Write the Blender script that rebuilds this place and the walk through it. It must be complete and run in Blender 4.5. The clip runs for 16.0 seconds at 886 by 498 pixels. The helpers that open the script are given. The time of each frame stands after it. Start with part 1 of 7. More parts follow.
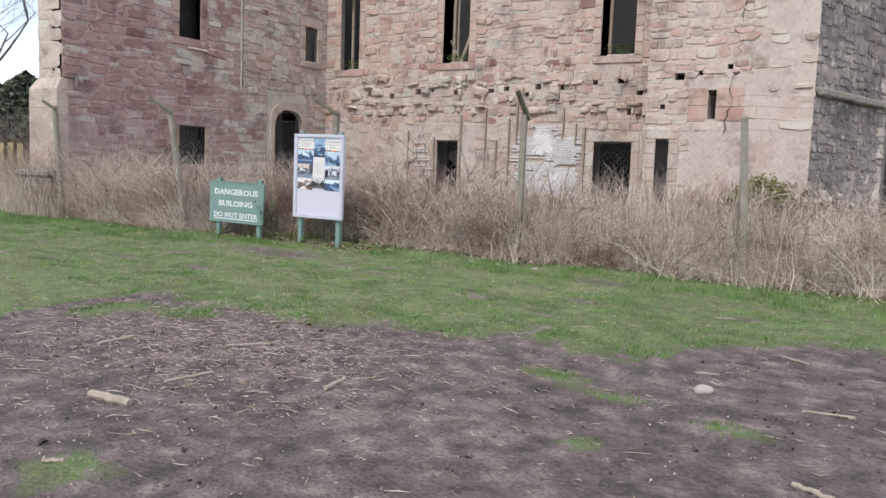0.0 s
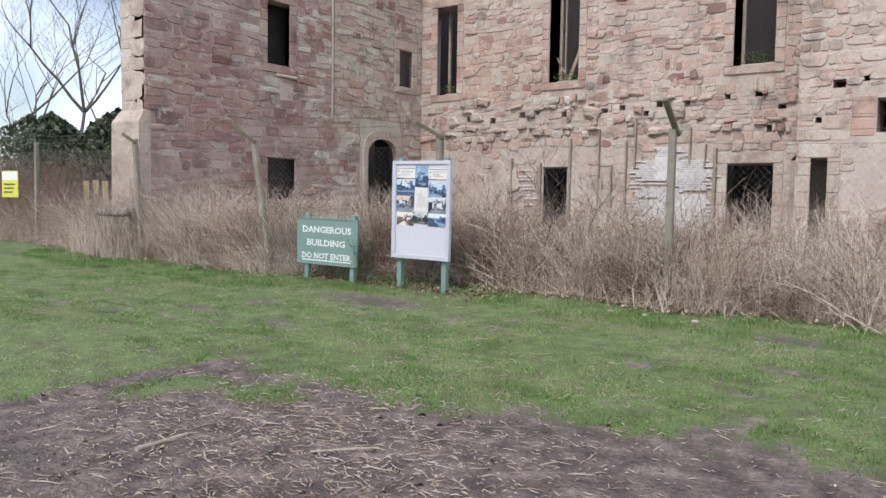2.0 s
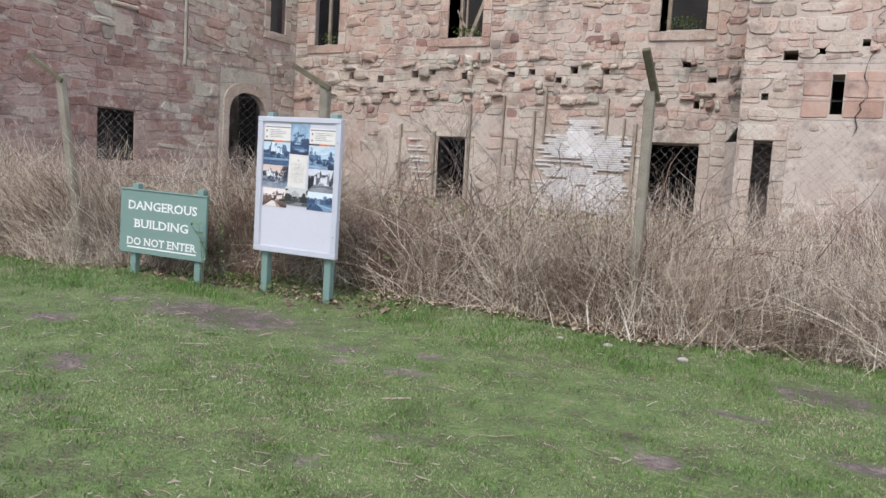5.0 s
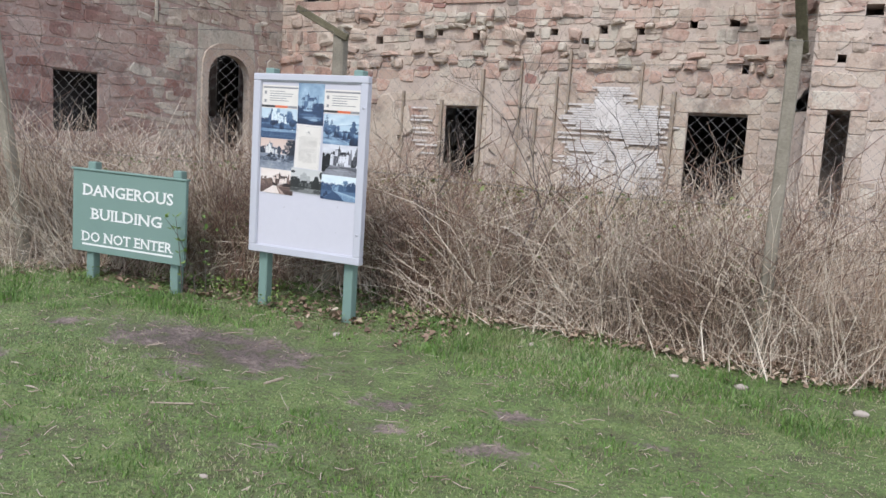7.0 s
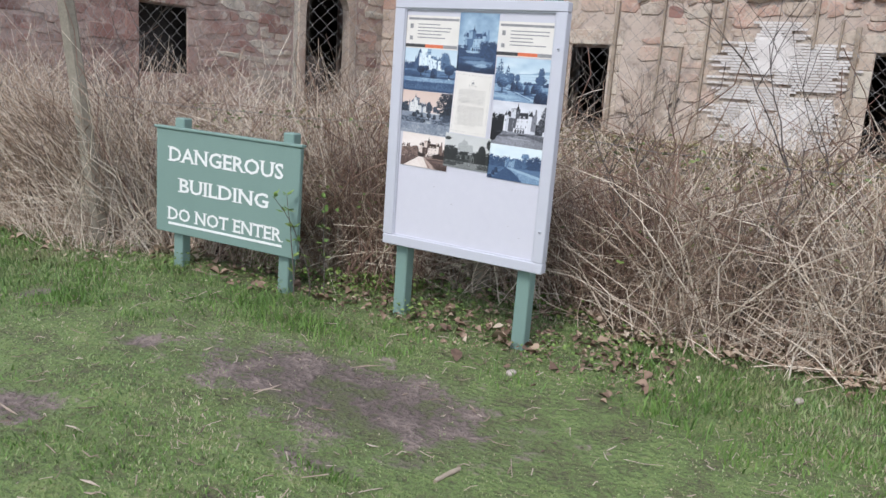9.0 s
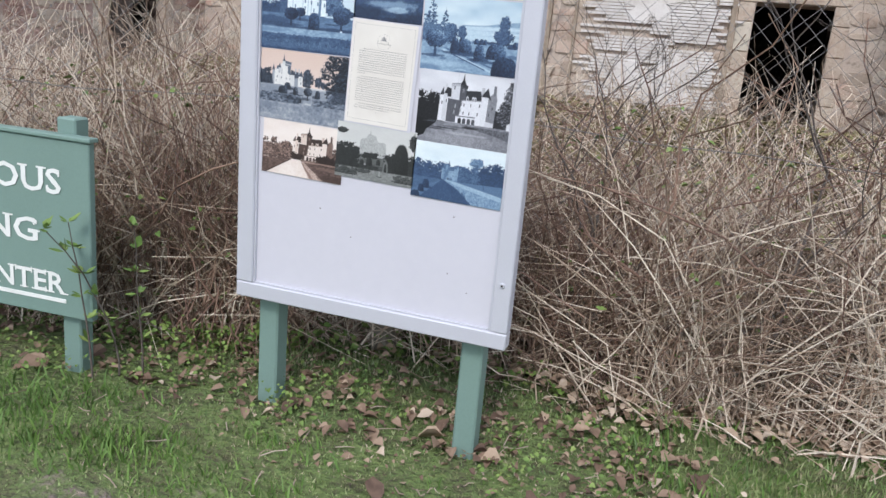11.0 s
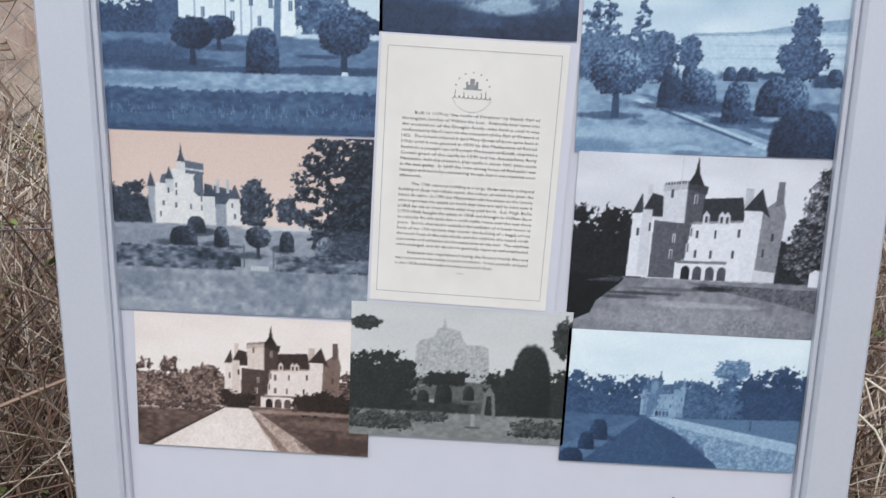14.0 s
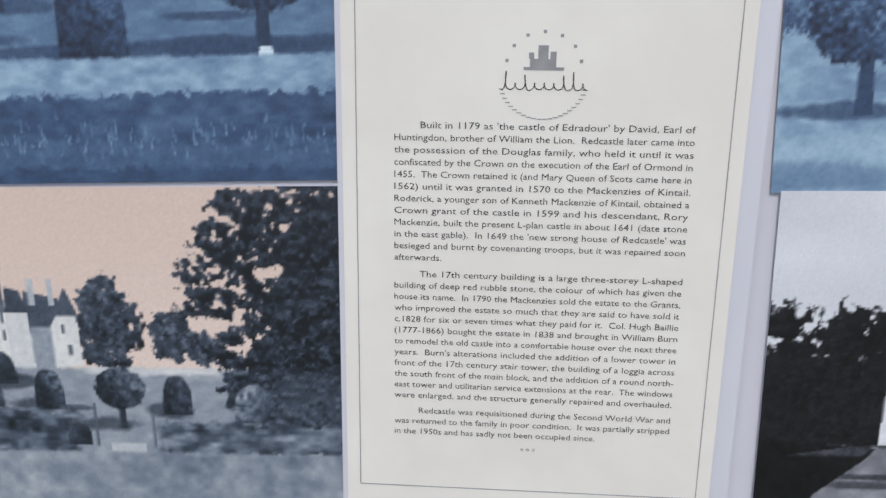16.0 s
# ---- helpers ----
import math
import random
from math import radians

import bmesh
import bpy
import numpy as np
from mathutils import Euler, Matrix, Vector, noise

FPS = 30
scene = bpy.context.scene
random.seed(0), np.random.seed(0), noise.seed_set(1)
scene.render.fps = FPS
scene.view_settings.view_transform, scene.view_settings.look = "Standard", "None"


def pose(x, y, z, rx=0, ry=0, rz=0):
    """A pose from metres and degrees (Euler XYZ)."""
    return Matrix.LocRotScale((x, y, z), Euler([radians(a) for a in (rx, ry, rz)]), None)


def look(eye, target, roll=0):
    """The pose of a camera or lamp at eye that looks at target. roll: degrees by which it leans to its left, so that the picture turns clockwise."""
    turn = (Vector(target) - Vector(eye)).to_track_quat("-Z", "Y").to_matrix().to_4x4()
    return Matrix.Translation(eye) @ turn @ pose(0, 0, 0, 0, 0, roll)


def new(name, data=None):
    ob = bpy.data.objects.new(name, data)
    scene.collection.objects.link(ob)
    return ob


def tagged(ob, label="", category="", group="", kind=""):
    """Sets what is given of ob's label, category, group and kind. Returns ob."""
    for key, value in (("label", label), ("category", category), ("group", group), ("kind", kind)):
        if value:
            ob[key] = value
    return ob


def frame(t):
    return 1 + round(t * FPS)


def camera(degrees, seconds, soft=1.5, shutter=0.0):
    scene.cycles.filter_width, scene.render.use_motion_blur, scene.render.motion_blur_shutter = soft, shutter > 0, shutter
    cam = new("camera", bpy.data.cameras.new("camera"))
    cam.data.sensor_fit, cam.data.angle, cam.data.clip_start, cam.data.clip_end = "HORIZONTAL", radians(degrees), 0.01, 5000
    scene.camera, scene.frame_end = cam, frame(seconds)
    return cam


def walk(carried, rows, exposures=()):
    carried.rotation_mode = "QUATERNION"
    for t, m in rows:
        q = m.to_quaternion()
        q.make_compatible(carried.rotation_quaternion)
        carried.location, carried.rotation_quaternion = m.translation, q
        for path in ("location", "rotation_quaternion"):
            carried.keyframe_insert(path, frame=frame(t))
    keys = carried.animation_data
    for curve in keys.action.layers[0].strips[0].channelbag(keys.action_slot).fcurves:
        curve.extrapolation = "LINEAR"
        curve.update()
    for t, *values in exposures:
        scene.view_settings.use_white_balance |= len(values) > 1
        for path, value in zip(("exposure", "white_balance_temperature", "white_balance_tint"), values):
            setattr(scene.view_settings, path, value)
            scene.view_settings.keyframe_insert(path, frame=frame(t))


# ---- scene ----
cam = camera(59.0, 16.0)
PATH = [
    (0, (7.953, -9.189, 1.195), (6.961, -7.464, 0.993), 2.1),
    (0.5, (7.717, -8.874, 1.237), (6.617, -7.216, 1.038), 1.7),
    (1, (7.322, -8.537, 1.194), (6.169, -6.916, 0.992), 2.4),
    (1.5, (6.998, -8.172, 1.173), (5.915, -6.498, 1.02), 2.8),
    (2, (6.62, -7.807, 1.175), (5.433, -6.202, 1.046), 0.9),
    (2.5, (6.315, -7.418, 1.212), (5.232, -5.745, 1.053), 3.3),
    (3, (6.095, -7.013, 1.249), (5.059, -5.311, 1.082), 3.3),
    (3.5, (5.809, -6.707, 1.206), (4.768, -5.007, 1.042), 3.7),
    (4, (5.511, -6.39, 1.213), (4.58, -4.628, 1.046), 4.3),
    (4.2, (5.392, -6.251, 1.234), (4.479, -4.479, 1.066), 4.0),
    (6.3, (4.108, -4.977, 1.204), (3.241, -3.193, 0.953), 2.9),
    (6.5, (3.978, -4.826, 1.197), (3.168, -3.013, 0.955), 3.3),
    (7, (3.629, -4.457, 1.229), (2.789, -2.66, 0.966), 3.5),
    (7.5, (3.261, -4.213, 1.226), (2.348, -2.47, 0.865), 4.9),
    (8, (2.963, -3.934, 1.234), (2.174, -2.139, 0.843), 5.3),
    (8.5, (2.667, -3.745, 1.259), (1.648, -2.066, 0.881), 2.6),
    (9, (2.37, -3.358, 1.271), (1.374, -1.676, 0.847), 3.9),
    (9.2, (2.265, -3.253, 1.285), (1.406, -1.499, 0.857), 4.8),
    (11.3, (1.271, -1.999, 1.285), (0.669, -0.171, 0.742), 4.6),
    (11.5, (1.171, -1.927, 1.279), (0.523, -0.117, 0.729), 3.9),
    (12, (0.924, -1.704, 1.281), (0.357, 0.146, 0.773), 3.1),
    (12.5, (0.774, -1.43, 1.26), (0.31, 0.463, 0.812), 1.8),
    (13, (0.644, -1.214, 1.284), (0.093, 0.66, 0.856), -0.2),
    (13.5, (0.529, -1.003, 1.28), (0.159, 0.916, 0.852), 0.1),
    (14, (0.477, -0.861, 1.264), (0.42, 1.094, 0.843), 0.7),
    (14.5, (0.488, -0.702, 1.276), (0.491, 1.259, 0.881), -0.1),
    (15, (0.533, -0.585, 1.306), (0.467, 1.364, 0.864), -1.3),
    (15.5, (0.507, -0.485, 1.271), (0.364, 1.461, 0.836), -2.1),
    (16, (0.459, -0.391, 1.261), (0.309, 1.547, 0.792), -2.3),
]
walk(cam, [(t, look(eye, target, roll)) for t, eye, target, roll in PATH], ((0, 0.0), (9, 0.0), (12.5, -0.1), (14, -0.24), (15, -0.32), (16, -0.36)))


# ---- world, sun ----
world = bpy.data.worlds.new("world")
scene.world = world
world.use_nodes = True
wn = world.node_tree
sky = wn.nodes.new("ShaderNodeTexSky")
sky.sky_type, sky.sun_disc = "NISHITA", False
sky.sun_elevation, sky.sun_rotation = radians(47), radians(174)
sky.dust_density, sky.air_density = 0.6, 1.0
cloud_pos = wn.nodes.new("ShaderNodeTexCoord")
cloud = wn.nodes.new("ShaderNodeTexNoise")
cloud.inputs["Scale"].default_value, cloud.inputs["Detail"].default_value = 2.6, 6
ramp = wn.nodes.new("ShaderNodeValToRGB")
ramp.color_ramp.elements[0].position, ramp.color_ramp.elements[1].position = 0.30, 0.60
mixw = wn.nodes.new("ShaderNodeMix")
mixw.data_type = "RGBA"
mixw.inputs["B"].default_value = (12.0, 12.8, 15.0, 1)
wn.links.new(cloud_pos.outputs["Generated"], cloud.inputs["Vector"])
wn.links.new(cloud.outputs["Fac"], ramp.inputs["Fac"])
wn.links.new(ramp.outputs["Color"], mixw.inputs["Factor"])
wn.links.new(sky.outputs["Color"], mixw.inputs["A"])
wn.links.new(mixw.outputs["Result"], wn.nodes["Background"].inputs["Color"])
wn.nodes["Background"].inputs["Strength"].default_value = 0.125
sun = new("sun", bpy.data.lights.new("sun", "SUN"))
sun.data.energy, sun.data.angle, sun.data.color = 2.2, radians(14), (1.0, 0.955, 0.91)
sun.matrix_world = look((1.2, -12, 13), (0, 0, 0))


# ---- materials ----
def material(name, colors, scale=6.0, rough=0.85, bump=0.3, vary="", fine=60.0, metal=0.0, spread=1.0, tight=0.7, stain=None):
    """Noise between colours at a coarse and a fine scale, with bump; vary: 'piece' by object, 'island' by loose piece."""
    m = bpy.data.materials.new(name)
    m.use_nodes = True
    nt = m.node_tree
    N, L = nt.nodes, nt.links
    bsdf = N["Principled BSDF"]
    geo = N.new("ShaderNodeNewGeometry")
    big, small = N.new("ShaderNodeTexNoise"), N.new("ShaderNodeTexNoise")
    for n, s in ((big, scale), (small, fine)):
        n.inputs["Scale"].default_value, n.inputs["Detail"].default_value = s, 5
        L.new(geo.outputs["Position"], n.inputs["Vector"])
    mixf = N.new("ShaderNodeMath")
    mixf.operation = "MULTIPLY_ADD"
    mixf.inputs[1].default_value = 0.45
    L.new(small.outputs["Fac"], mixf.inputs[0])
    sc = N.new("ShaderNodeMath")
    sc.operation = "MULTIPLY_ADD"
    sc.inputs[1].default_value, sc.inputs[2].default_value = 0.75 * spread, -0.1 + 0.375 * (1 - spread)
    L.new(big.outputs["Fac"], sc.inputs[0])
    L.new(sc.outputs[0], mixf.inputs[2])
    fac = mixf.outputs[0]
    if vary:
        rnd = N.new("ShaderNodeObjectInfo").outputs["Random"] if vary == "piece" else geo.outputs["Random Per Island"]
        a = N.new("ShaderNodeMath")
        a.operation = "MULTIPLY_ADD"
        a.inputs[1].default_value, a.inputs[2].default_value = 0.66, -0.32
        L.new(rnd, a.inputs[0])
        b = N.new("ShaderNodeMath")
        b.operation = "ADD"
        L.new(fac, b.inputs[0])
        L.new(a.outputs[0], b.inputs[1])
        fac = b.outputs[0]
    cr = N.new("ShaderNodeValToRGB")
    e = cr.color_ramp.elements
    while len(e) < len(colors):
        e.new(0.5)
    for k, c in enumerate(colors):
        e[k].position = 0.5 - tight / 2 + tight * k / max(1, len(colors) - 1)
        e[k].color = (*c, 1)
    L.new(fac, cr.inputs["Fac"])
    colour = cr.outputs["Color"]
    if stain:
        for tone, sc_, lo, hi, most in stain:
            w = N.new("ShaderNodeTexNoise")
            w.inputs["Scale"].default_value, w.inputs["Detail"].default_value, w.inputs["Roughness"].default_value = sc_, 8, 0.68
            L.new(geo.outputs["Position"], w.inputs["Vector"])
            wr = N.new("ShaderNodeMapRange")
            wr.inputs["From Min"].default_value, wr.inputs["From Max"].default_value, wr.inputs["To Max"].default_value = lo, hi, most
            L.new(w.outputs["Fac"], wr.inputs["Value"])
            mxs = N.new("ShaderNodeMix")
            mxs.data_type = "RGBA"
            mxs.inputs["B"].default_value = (*tone, 1)
            L.new(wr.outputs["Result"], mxs.inputs["Factor"])
            L.new(colour, mxs.inputs["A"])
            colour = mxs.outputs["Result"]
    L.new(colour, bsdf.inputs["Base Color"])
    bsdf.inputs["Roughness"].default_value, bsdf.inputs["Metallic"].default_value = rough, metal
    if bump:
        bp = N.new("ShaderNodeBump")
        bp.inputs["Strength"].default_value, bp.inputs["Distance"].default_value = bump, 0.02
        L.new(mixf.outputs[0], bp.inputs["Height"])
        L.new(bp.outputs["Normal"], bsdf.inputs["Normal"])
    return m


PINK = ((0.27, 0.181, 0.146), (0.43, 0.282, 0.226), (0.5, 0.348, 0.281), (0.43, 0.348, 0.288), (0.57, 0.441, 0.363), (0.47, 0.294, 0.234), (0.55, 0.471, 0.395))
RED = ((0.193, 0.113, 0.098), (0.313, 0.187, 0.161), (0.359, 0.226, 0.194), (0.386, 0.276, 0.238), (0.313, 0.169, 0.14), (0.423, 0.328, 0.289))
GREY = ((0.284, 0.244, 0.207), (0.451, 0.382, 0.32), (0.519, 0.458, 0.383), (0.431, 0.402, 0.335), (0.588, 0.535, 0.456))
PALE = ((0.323, 0.262, 0.21), (0.465, 0.374, 0.304), (0.541, 0.471, 0.391), (0.465, 0.359, 0.29), (0.589, 0.539, 0.456))
# Grey stone, its tones darkened further for the shaded canted wall.
SHADED_GREY = ((0.09, 0.08, 0.075), (0.16, 0.14, 0.13), (0.20, 0.175, 0.16), (0.25, 0.205, 0.18))
DEEP = ((0.20, 0.10, 0.083), (0.27, 0.145, 0.122), (0.32, 0.185, 0.157))
LICHEN = (((0.56, 0.475, 0.41), 0.75, 0.47, 0.66, 0.5), ((0.12, 0.095, 0.085), 1.7, 0.53, 0.68, 0.62), ((0.40, 0.235, 0.19), 1.1, 0.55, 0.70, 0.5), ((0.20, 0.19, 0.15), 7.0, 0.58, 0.72, 0.5), ((0.64, 0.57, 0.49), 4.2, 0.56, 0.66, 0.65), ((0.13, 0.10, 0.085), 13.0, 0.56, 0.68, 0.5))
M = {}
for key, cols in (("pink", PINK), ("red", RED), ("grey", GREY), ("pale", PALE), ("dark", SHADED_GREY), ("deep", DEEP)):
    M[key + "_piece"] = material(key + " stone block", cols, 1.6, 0.9, 0.9, "piece", 32, stain=LICHEN)
    M[key + "_rest"] = material(key + " stone rubble", cols, 1.6, 0.9, 0.9, "island", 32, stain=LICHEN)
M["mortar"] = material("lime mortar", ((0.36, 0.295, 0.25), (0.55, 0.47, 0.405), (0.47, 0.385, 0.33), (0.65, 0.585, 0.52)), 1.8, 0.95, 0.9, "", 50, stain=LICHEN)
M["mortar_red"] = material("weathered red mortar", ((0.25, 0.16, 0.14), (0.40, 0.28, 0.247), (0.45, 0.345, 0.305), (0.55, 0.455, 0.41)), 2.5, 0.95, 0.9, "", 50, stain=LICHEN)
# Darkened for the shaded canted wall; reused on hidden walls and the trough.
M["mortar_dark"] = material("dark grey mortar", ((0.10, 0.085, 0.08), (0.19, 0.165, 0.15), (0.24, 0.21, 0.18)), 2.5, 0.95, 0.9, "", 50)
M["ashlar"] = material("dressed red sandstone", ((0.36, 0.22, 0.17), (0.46, 0.30, 0.235), (0.54, 0.385, 0.315)), 2.2, 0.9, 0.5, "piece", 40, stain=LICHEN[:2])
M["plaster"] = material("flaking white plaster", ((0.44, 0.40, 0.37), (0.68, 0.65, 0.63), (0.82, 0.81, 0.80)), 4, 0.9, 0.4, "", 40)
# Near-black stands for the shade in rooms, gaps, crack and screw slots.
M["shade_dark"] = material("near-black for shaded depths", ((0.015, 0.014, 0.014), (0.035, 0.032, 0.031), (0.06, 0.055, 0.053)), 2, 0.95, 0.6)
M["green_paint"] = material("sage green paint", ((0.145, 0.225, 0.20), (0.175, 0.27, 0.24), (0.195, 0.29, 0.255)), 5, 0.55, 0.05, "", 160, spread=0.5)
M["white_paint"] = material("white lettering paint", ((0.70, 0.72, 0.70), (0.82, 0.84, 0.83)), 8, 0.6, 0.0)
M["alu"] = material("pale aluminium", ((0.50, 0.51, 0.57), (0.58, 0.59, 0.65)), 9, 0.45, 0.03, "", 220, metal=0.15, spread=0.4)
M["panel"] = material("white display panel", ((0.55, 0.55, 0.615), (0.61, 0.605, 0.665)), 2, 0.35, 0.01, "", 30, spread=0.4)
M["post"] = material("lichened grey post", ((0.13, 0.115, 0.09), (0.24, 0.215, 0.17), (0.33, 0.30, 0.25)), 7, 0.92, 0.5, "", 70)
# Arm colour is darkened for the shaded side that faces the walk.
M["arm"] = material("olive timber darkened for shade", ((0.05, 0.042, 0.028), (0.12, 0.105, 0.065), (0.22, 0.20, 0.13)), 9, 0.9, 0.4)
M["wire"] = material("galvanised wire", ((0.20, 0.19, 0.19), (0.36, 0.35, 0.35)), 30, 0.5, 0.0, metal=0.6)
M["old_wood"] = material("bleached old timber", ((0.20, 0.16, 0.12), (0.34, 0.28, 0.22), (0.44, 0.38, 0.31)), 9, 0.9, 0.4)
M["straw"] = material("dead straw stalks", ((0.18, 0.125, 0.091), (0.46, 0.352, 0.265), (0.67, 0.56, 0.45), (0.85, 0.76, 0.64)), 1.6, 0.8, 0.0, "island", 30, spread=1.4, tight=0.52,
                     stain=(((0.40, 0.24, 0.155), 0.8, 0.50, 0.66, 0.42), ((0.40, 0.36, 0.32), 1.3, 0.54, 0.70, 0.5)))
M["bramble"] = material("dead bramble stems", ((0.10, 0.06, 0.048), (0.24, 0.145, 0.11), (0.38, 0.26, 0.19)), 1.5, 0.8, 0.0, "island", 30)
M["leaf_dead"] = material("dry fallen leaves", ((0.18, 0.115, 0.08), (0.34, 0.245, 0.175), (0.42, 0.32, 0.235), (0.52, 0.43, 0.34)), 5, 0.8, 0.0, "island", 40)
M["leaf_brown"] = material("brown leaf litter", ((0.09, 0.055, 0.04), (0.20, 0.13, 0.09), (0.32, 0.23, 0.165)), 5, 0.85, 0.0, "island", 40)
M["leaf_green"] = material("fresh green leaves", ((0.08, 0.15, 0.03), (0.14, 0.23, 0.05), (0.22, 0.29, 0.08)), 4, 0.6, 0.0, "island", 40)
M["grass"] = material("short grass blades", ((0.085, 0.144, 0.051), (0.152, 0.255, 0.081), (0.22, 0.336, 0.115), (0.312, 0.349, 0.175), (0.477, 0.385, 0.312)), 1.3, 0.6, 0.0, "island", 8, spread=1.5,
                     stain=(((0.31, 0.275, 0.15), 0.9, 0.46, 0.65, 0.66), ((0.055, 0.12, 0.022), 1.9, 0.53, 0.66, 0.7), ((0.27, 0.205, 0.14), 4.5, 0.54, 0.68, 0.7)))
M["tuft"] = material("lush grass blades", ((0.05, 0.10, 0.02), (0.105, 0.20, 0.042), (0.165, 0.275, 0.064)), 1.3, 0.6, 0.0, "island", 8)
M["moss_leaf"] = material("yellow green young leaves", ((0.11, 0.12, 0.035), (0.20, 0.21, 0.06), (0.30, 0.29, 0.11)), 4, 0.7, 0.0, "island", 40)
M["bark"] = material("grey bark", ((0.05, 0.04, 0.035), (0.11, 0.09, 0.08), (0.17, 0.145, 0.125)), 6, 0.9, 0.5)
M["needle"] = material("dark evergreen foliage", ((0.02, 0.034, 0.02), (0.05, 0.072, 0.038), (0.10, 0.12, 0.06)), 1.0, 0.7, 0.0, "island", 12)
M["chip"] = material("bleached wood chips", ((0.13, 0.09, 0.07), (0.27, 0.20, 0.155), (0.38, 0.305, 0.245), (0.50, 0.42, 0.35)), 6, 0.85, 0.1, "island", 60)
M["clod"] = material("dark earth clods", ((0.045, 0.033, 0.029), (0.085, 0.063, 0.055), (0.15, 0.115, 0.10)), 9, 0.95, 0.4, "island", 60)
M["bank"] = material("mossy bank grass", ((0.10, 0.10, 0.04), (0.21, 0.20, 0.075), (0.33, 0.28, 0.14)), 1.5, 0.8, 0.0, "island", 30)
M["pebble"] = material("pale stone", ((0.30, 0.25, 0.215), (0.48, 0.42, 0.375)), 12, 0.85, 0.3)
M["yellow"] = material("yellow notice", ((0.62, 0.60, 0.06), (0.72, 0.70, 0.10)), 6, 0.5, 0.0)


# ---- small builders ----
def mesh_of(name, verts, faces, mat, smooth=False):
    me = bpy.data.meshes.new(name)
    me.from_pydata(verts, [], faces)
    if mat is not None:
        me.materials.append(mat)
    if smooth:
        me.polygons.foreach_set("use_smooth", [True] * len(me.polygons))
    me.update()
    return me


def put(name, me, parent=None, label="", at=None):
    ob = new(name, me)
    if parent is not None:
        ob.parent = parent
    if at is not None:
        ob.matrix_basis = at
    if label:
        tagged(ob, label)
    return ob


def part(name, bm, mat, parent, label="", smooth=False):
    me = bpy.data.meshes.new(name)
    bm.to_mesh(me)
    bm.free()
    me.materials.append(mat)
    if smooth:
        me.polygons.foreach_set("use_smooth", [True] * len(me.polygons))
    return put(name, me, parent, label)


def empty(name, label, category, at=None, group=""):
    ob = new(name)
    ob.empty_display_size = 0.1
    if at is not None:
        ob.matrix_basis = at
    return tagged(ob, label, category, group)


def box(bm, x0, x1, y0, y1, z0, z1, bevel=0.0, m=None):
    got = bmesh.ops.create_cube(bm, size=1.0)["verts"]
    t = Matrix.Translation(((x0 + x1) / 2, (y0 + y1) / 2, (z0 + z1) / 2)) @ Matrix.Diagonal((x1 - x0, y1 - y0, z1 - z0, 1))
    bmesh.ops.transform(bm, matrix=(m @ t) if m is not None else t, verts=got)
    if bevel:
        es = list({e for v in got for e in v.link_edges})
        bmesh.ops.bevel(bm, geom=es, offset=bevel, segments=1, affect="EDGES")
    return bm


def boxed(*a, **k):
    return box(bmesh.new(), *a, **k)


def tube(verts, faces, pts, radii, sides=3):
    """Adds a tapered tube along pts to lists of verts and faces."""
    base = len(verts)
    n = len(pts)
    for i, (p, r) in enumerate(zip(pts, radii)):
        d = (pts[min(i + 1, n - 1)] - pts[max(i - 1, 0)]).normalized()
        a = d.orthogonal().normalized()
        b = d.cross(a)
        for k in range(sides):
            w = 2 * math.pi * k / sides
            verts.append(p + (a * math.cos(w) + b * math.sin(w)) * r)
    for i in range(n - 1):
        for k in range(sides):
            k2 = (k + 1) % sides
            o = base + i * sides
            faces.append((o + k, o + k2, o + sides + k2, o + sides + k))
    faces.append(tuple(range(base + sides - 1, base - 1, -1)))
    faces.append(tuple(range(base + (n - 1) * sides, base + n * sides)))


def stems_mesh(name, P, R, mat):
    """Many thin stems at once: P (stems, points, 3), R (stems, points); triangular cross-sections."""
    S, K, _ = P.shape
    D = np.gradient(P, axis=1)
    D /= np.linalg.norm(D, axis=2, keepdims=True) + 1e-9
    ref = np.where(np.abs(D[..., 2:3]) > 0.9, np.array([1.0, 0, 0]), np.array([0, 0, 1.0]))
    A = np.cross(D, ref)
    A /= np.linalg.norm(A, axis=2, keepdims=True) + 1e-9
    B = np.cross(D, A)
    ring = [P + R[..., None] * (A * math.cos(w) + B * math.sin(w)) for w in (0, 2.094, 4.189)]
    V = np.stack(ring, 2).reshape(-1, 3)
    s = np.arange(S)[:, None, None] * K * 3
    i = np.arange(K - 1)[None, :, None] * 3
    k = np.arange(3)[None, None, :]
    k2 = (k + 1) % 3
    o = s + i
    F = np.stack([o + k, o + k2, o + 3 + k2, o + 3 + k], -1).reshape(-1, 4)
    return quads_mesh(name, V, F, mat)


def quads_mesh(name, V, F, mat):
    """A mesh from numpy arrays of vertices and equal-sized faces."""
    me = bpy.data.meshes.new(name)
    n, c = F.shape
    me.vertices.add(len(V))
    me.vertices.foreach_set("co", np.ascontiguousarray(V, dtype=np.float32).ravel())
    me.loops.add(n * c)
    me.loops.foreach_set("vertex_index", F.astype(np.int32).ravel())
    me.polygons.add(n)
    me.polygons.foreach_set("loop_start", (np.arange(n) * c).astype(np.int32))
    me.update(calc_edges=True)
    me.materials.append(mat)
    return me


# ---- ground ----
def ground_z(x, y):
    z = -0.015 * np.clip(x, -9, 12) + 0.03 * np.clip(y, -11, 0.8)
    return z + np.clip(y - 1.0, 0, 6) * 0.075 * (np.asarray(y) < 30)


rw = random.Random(31)
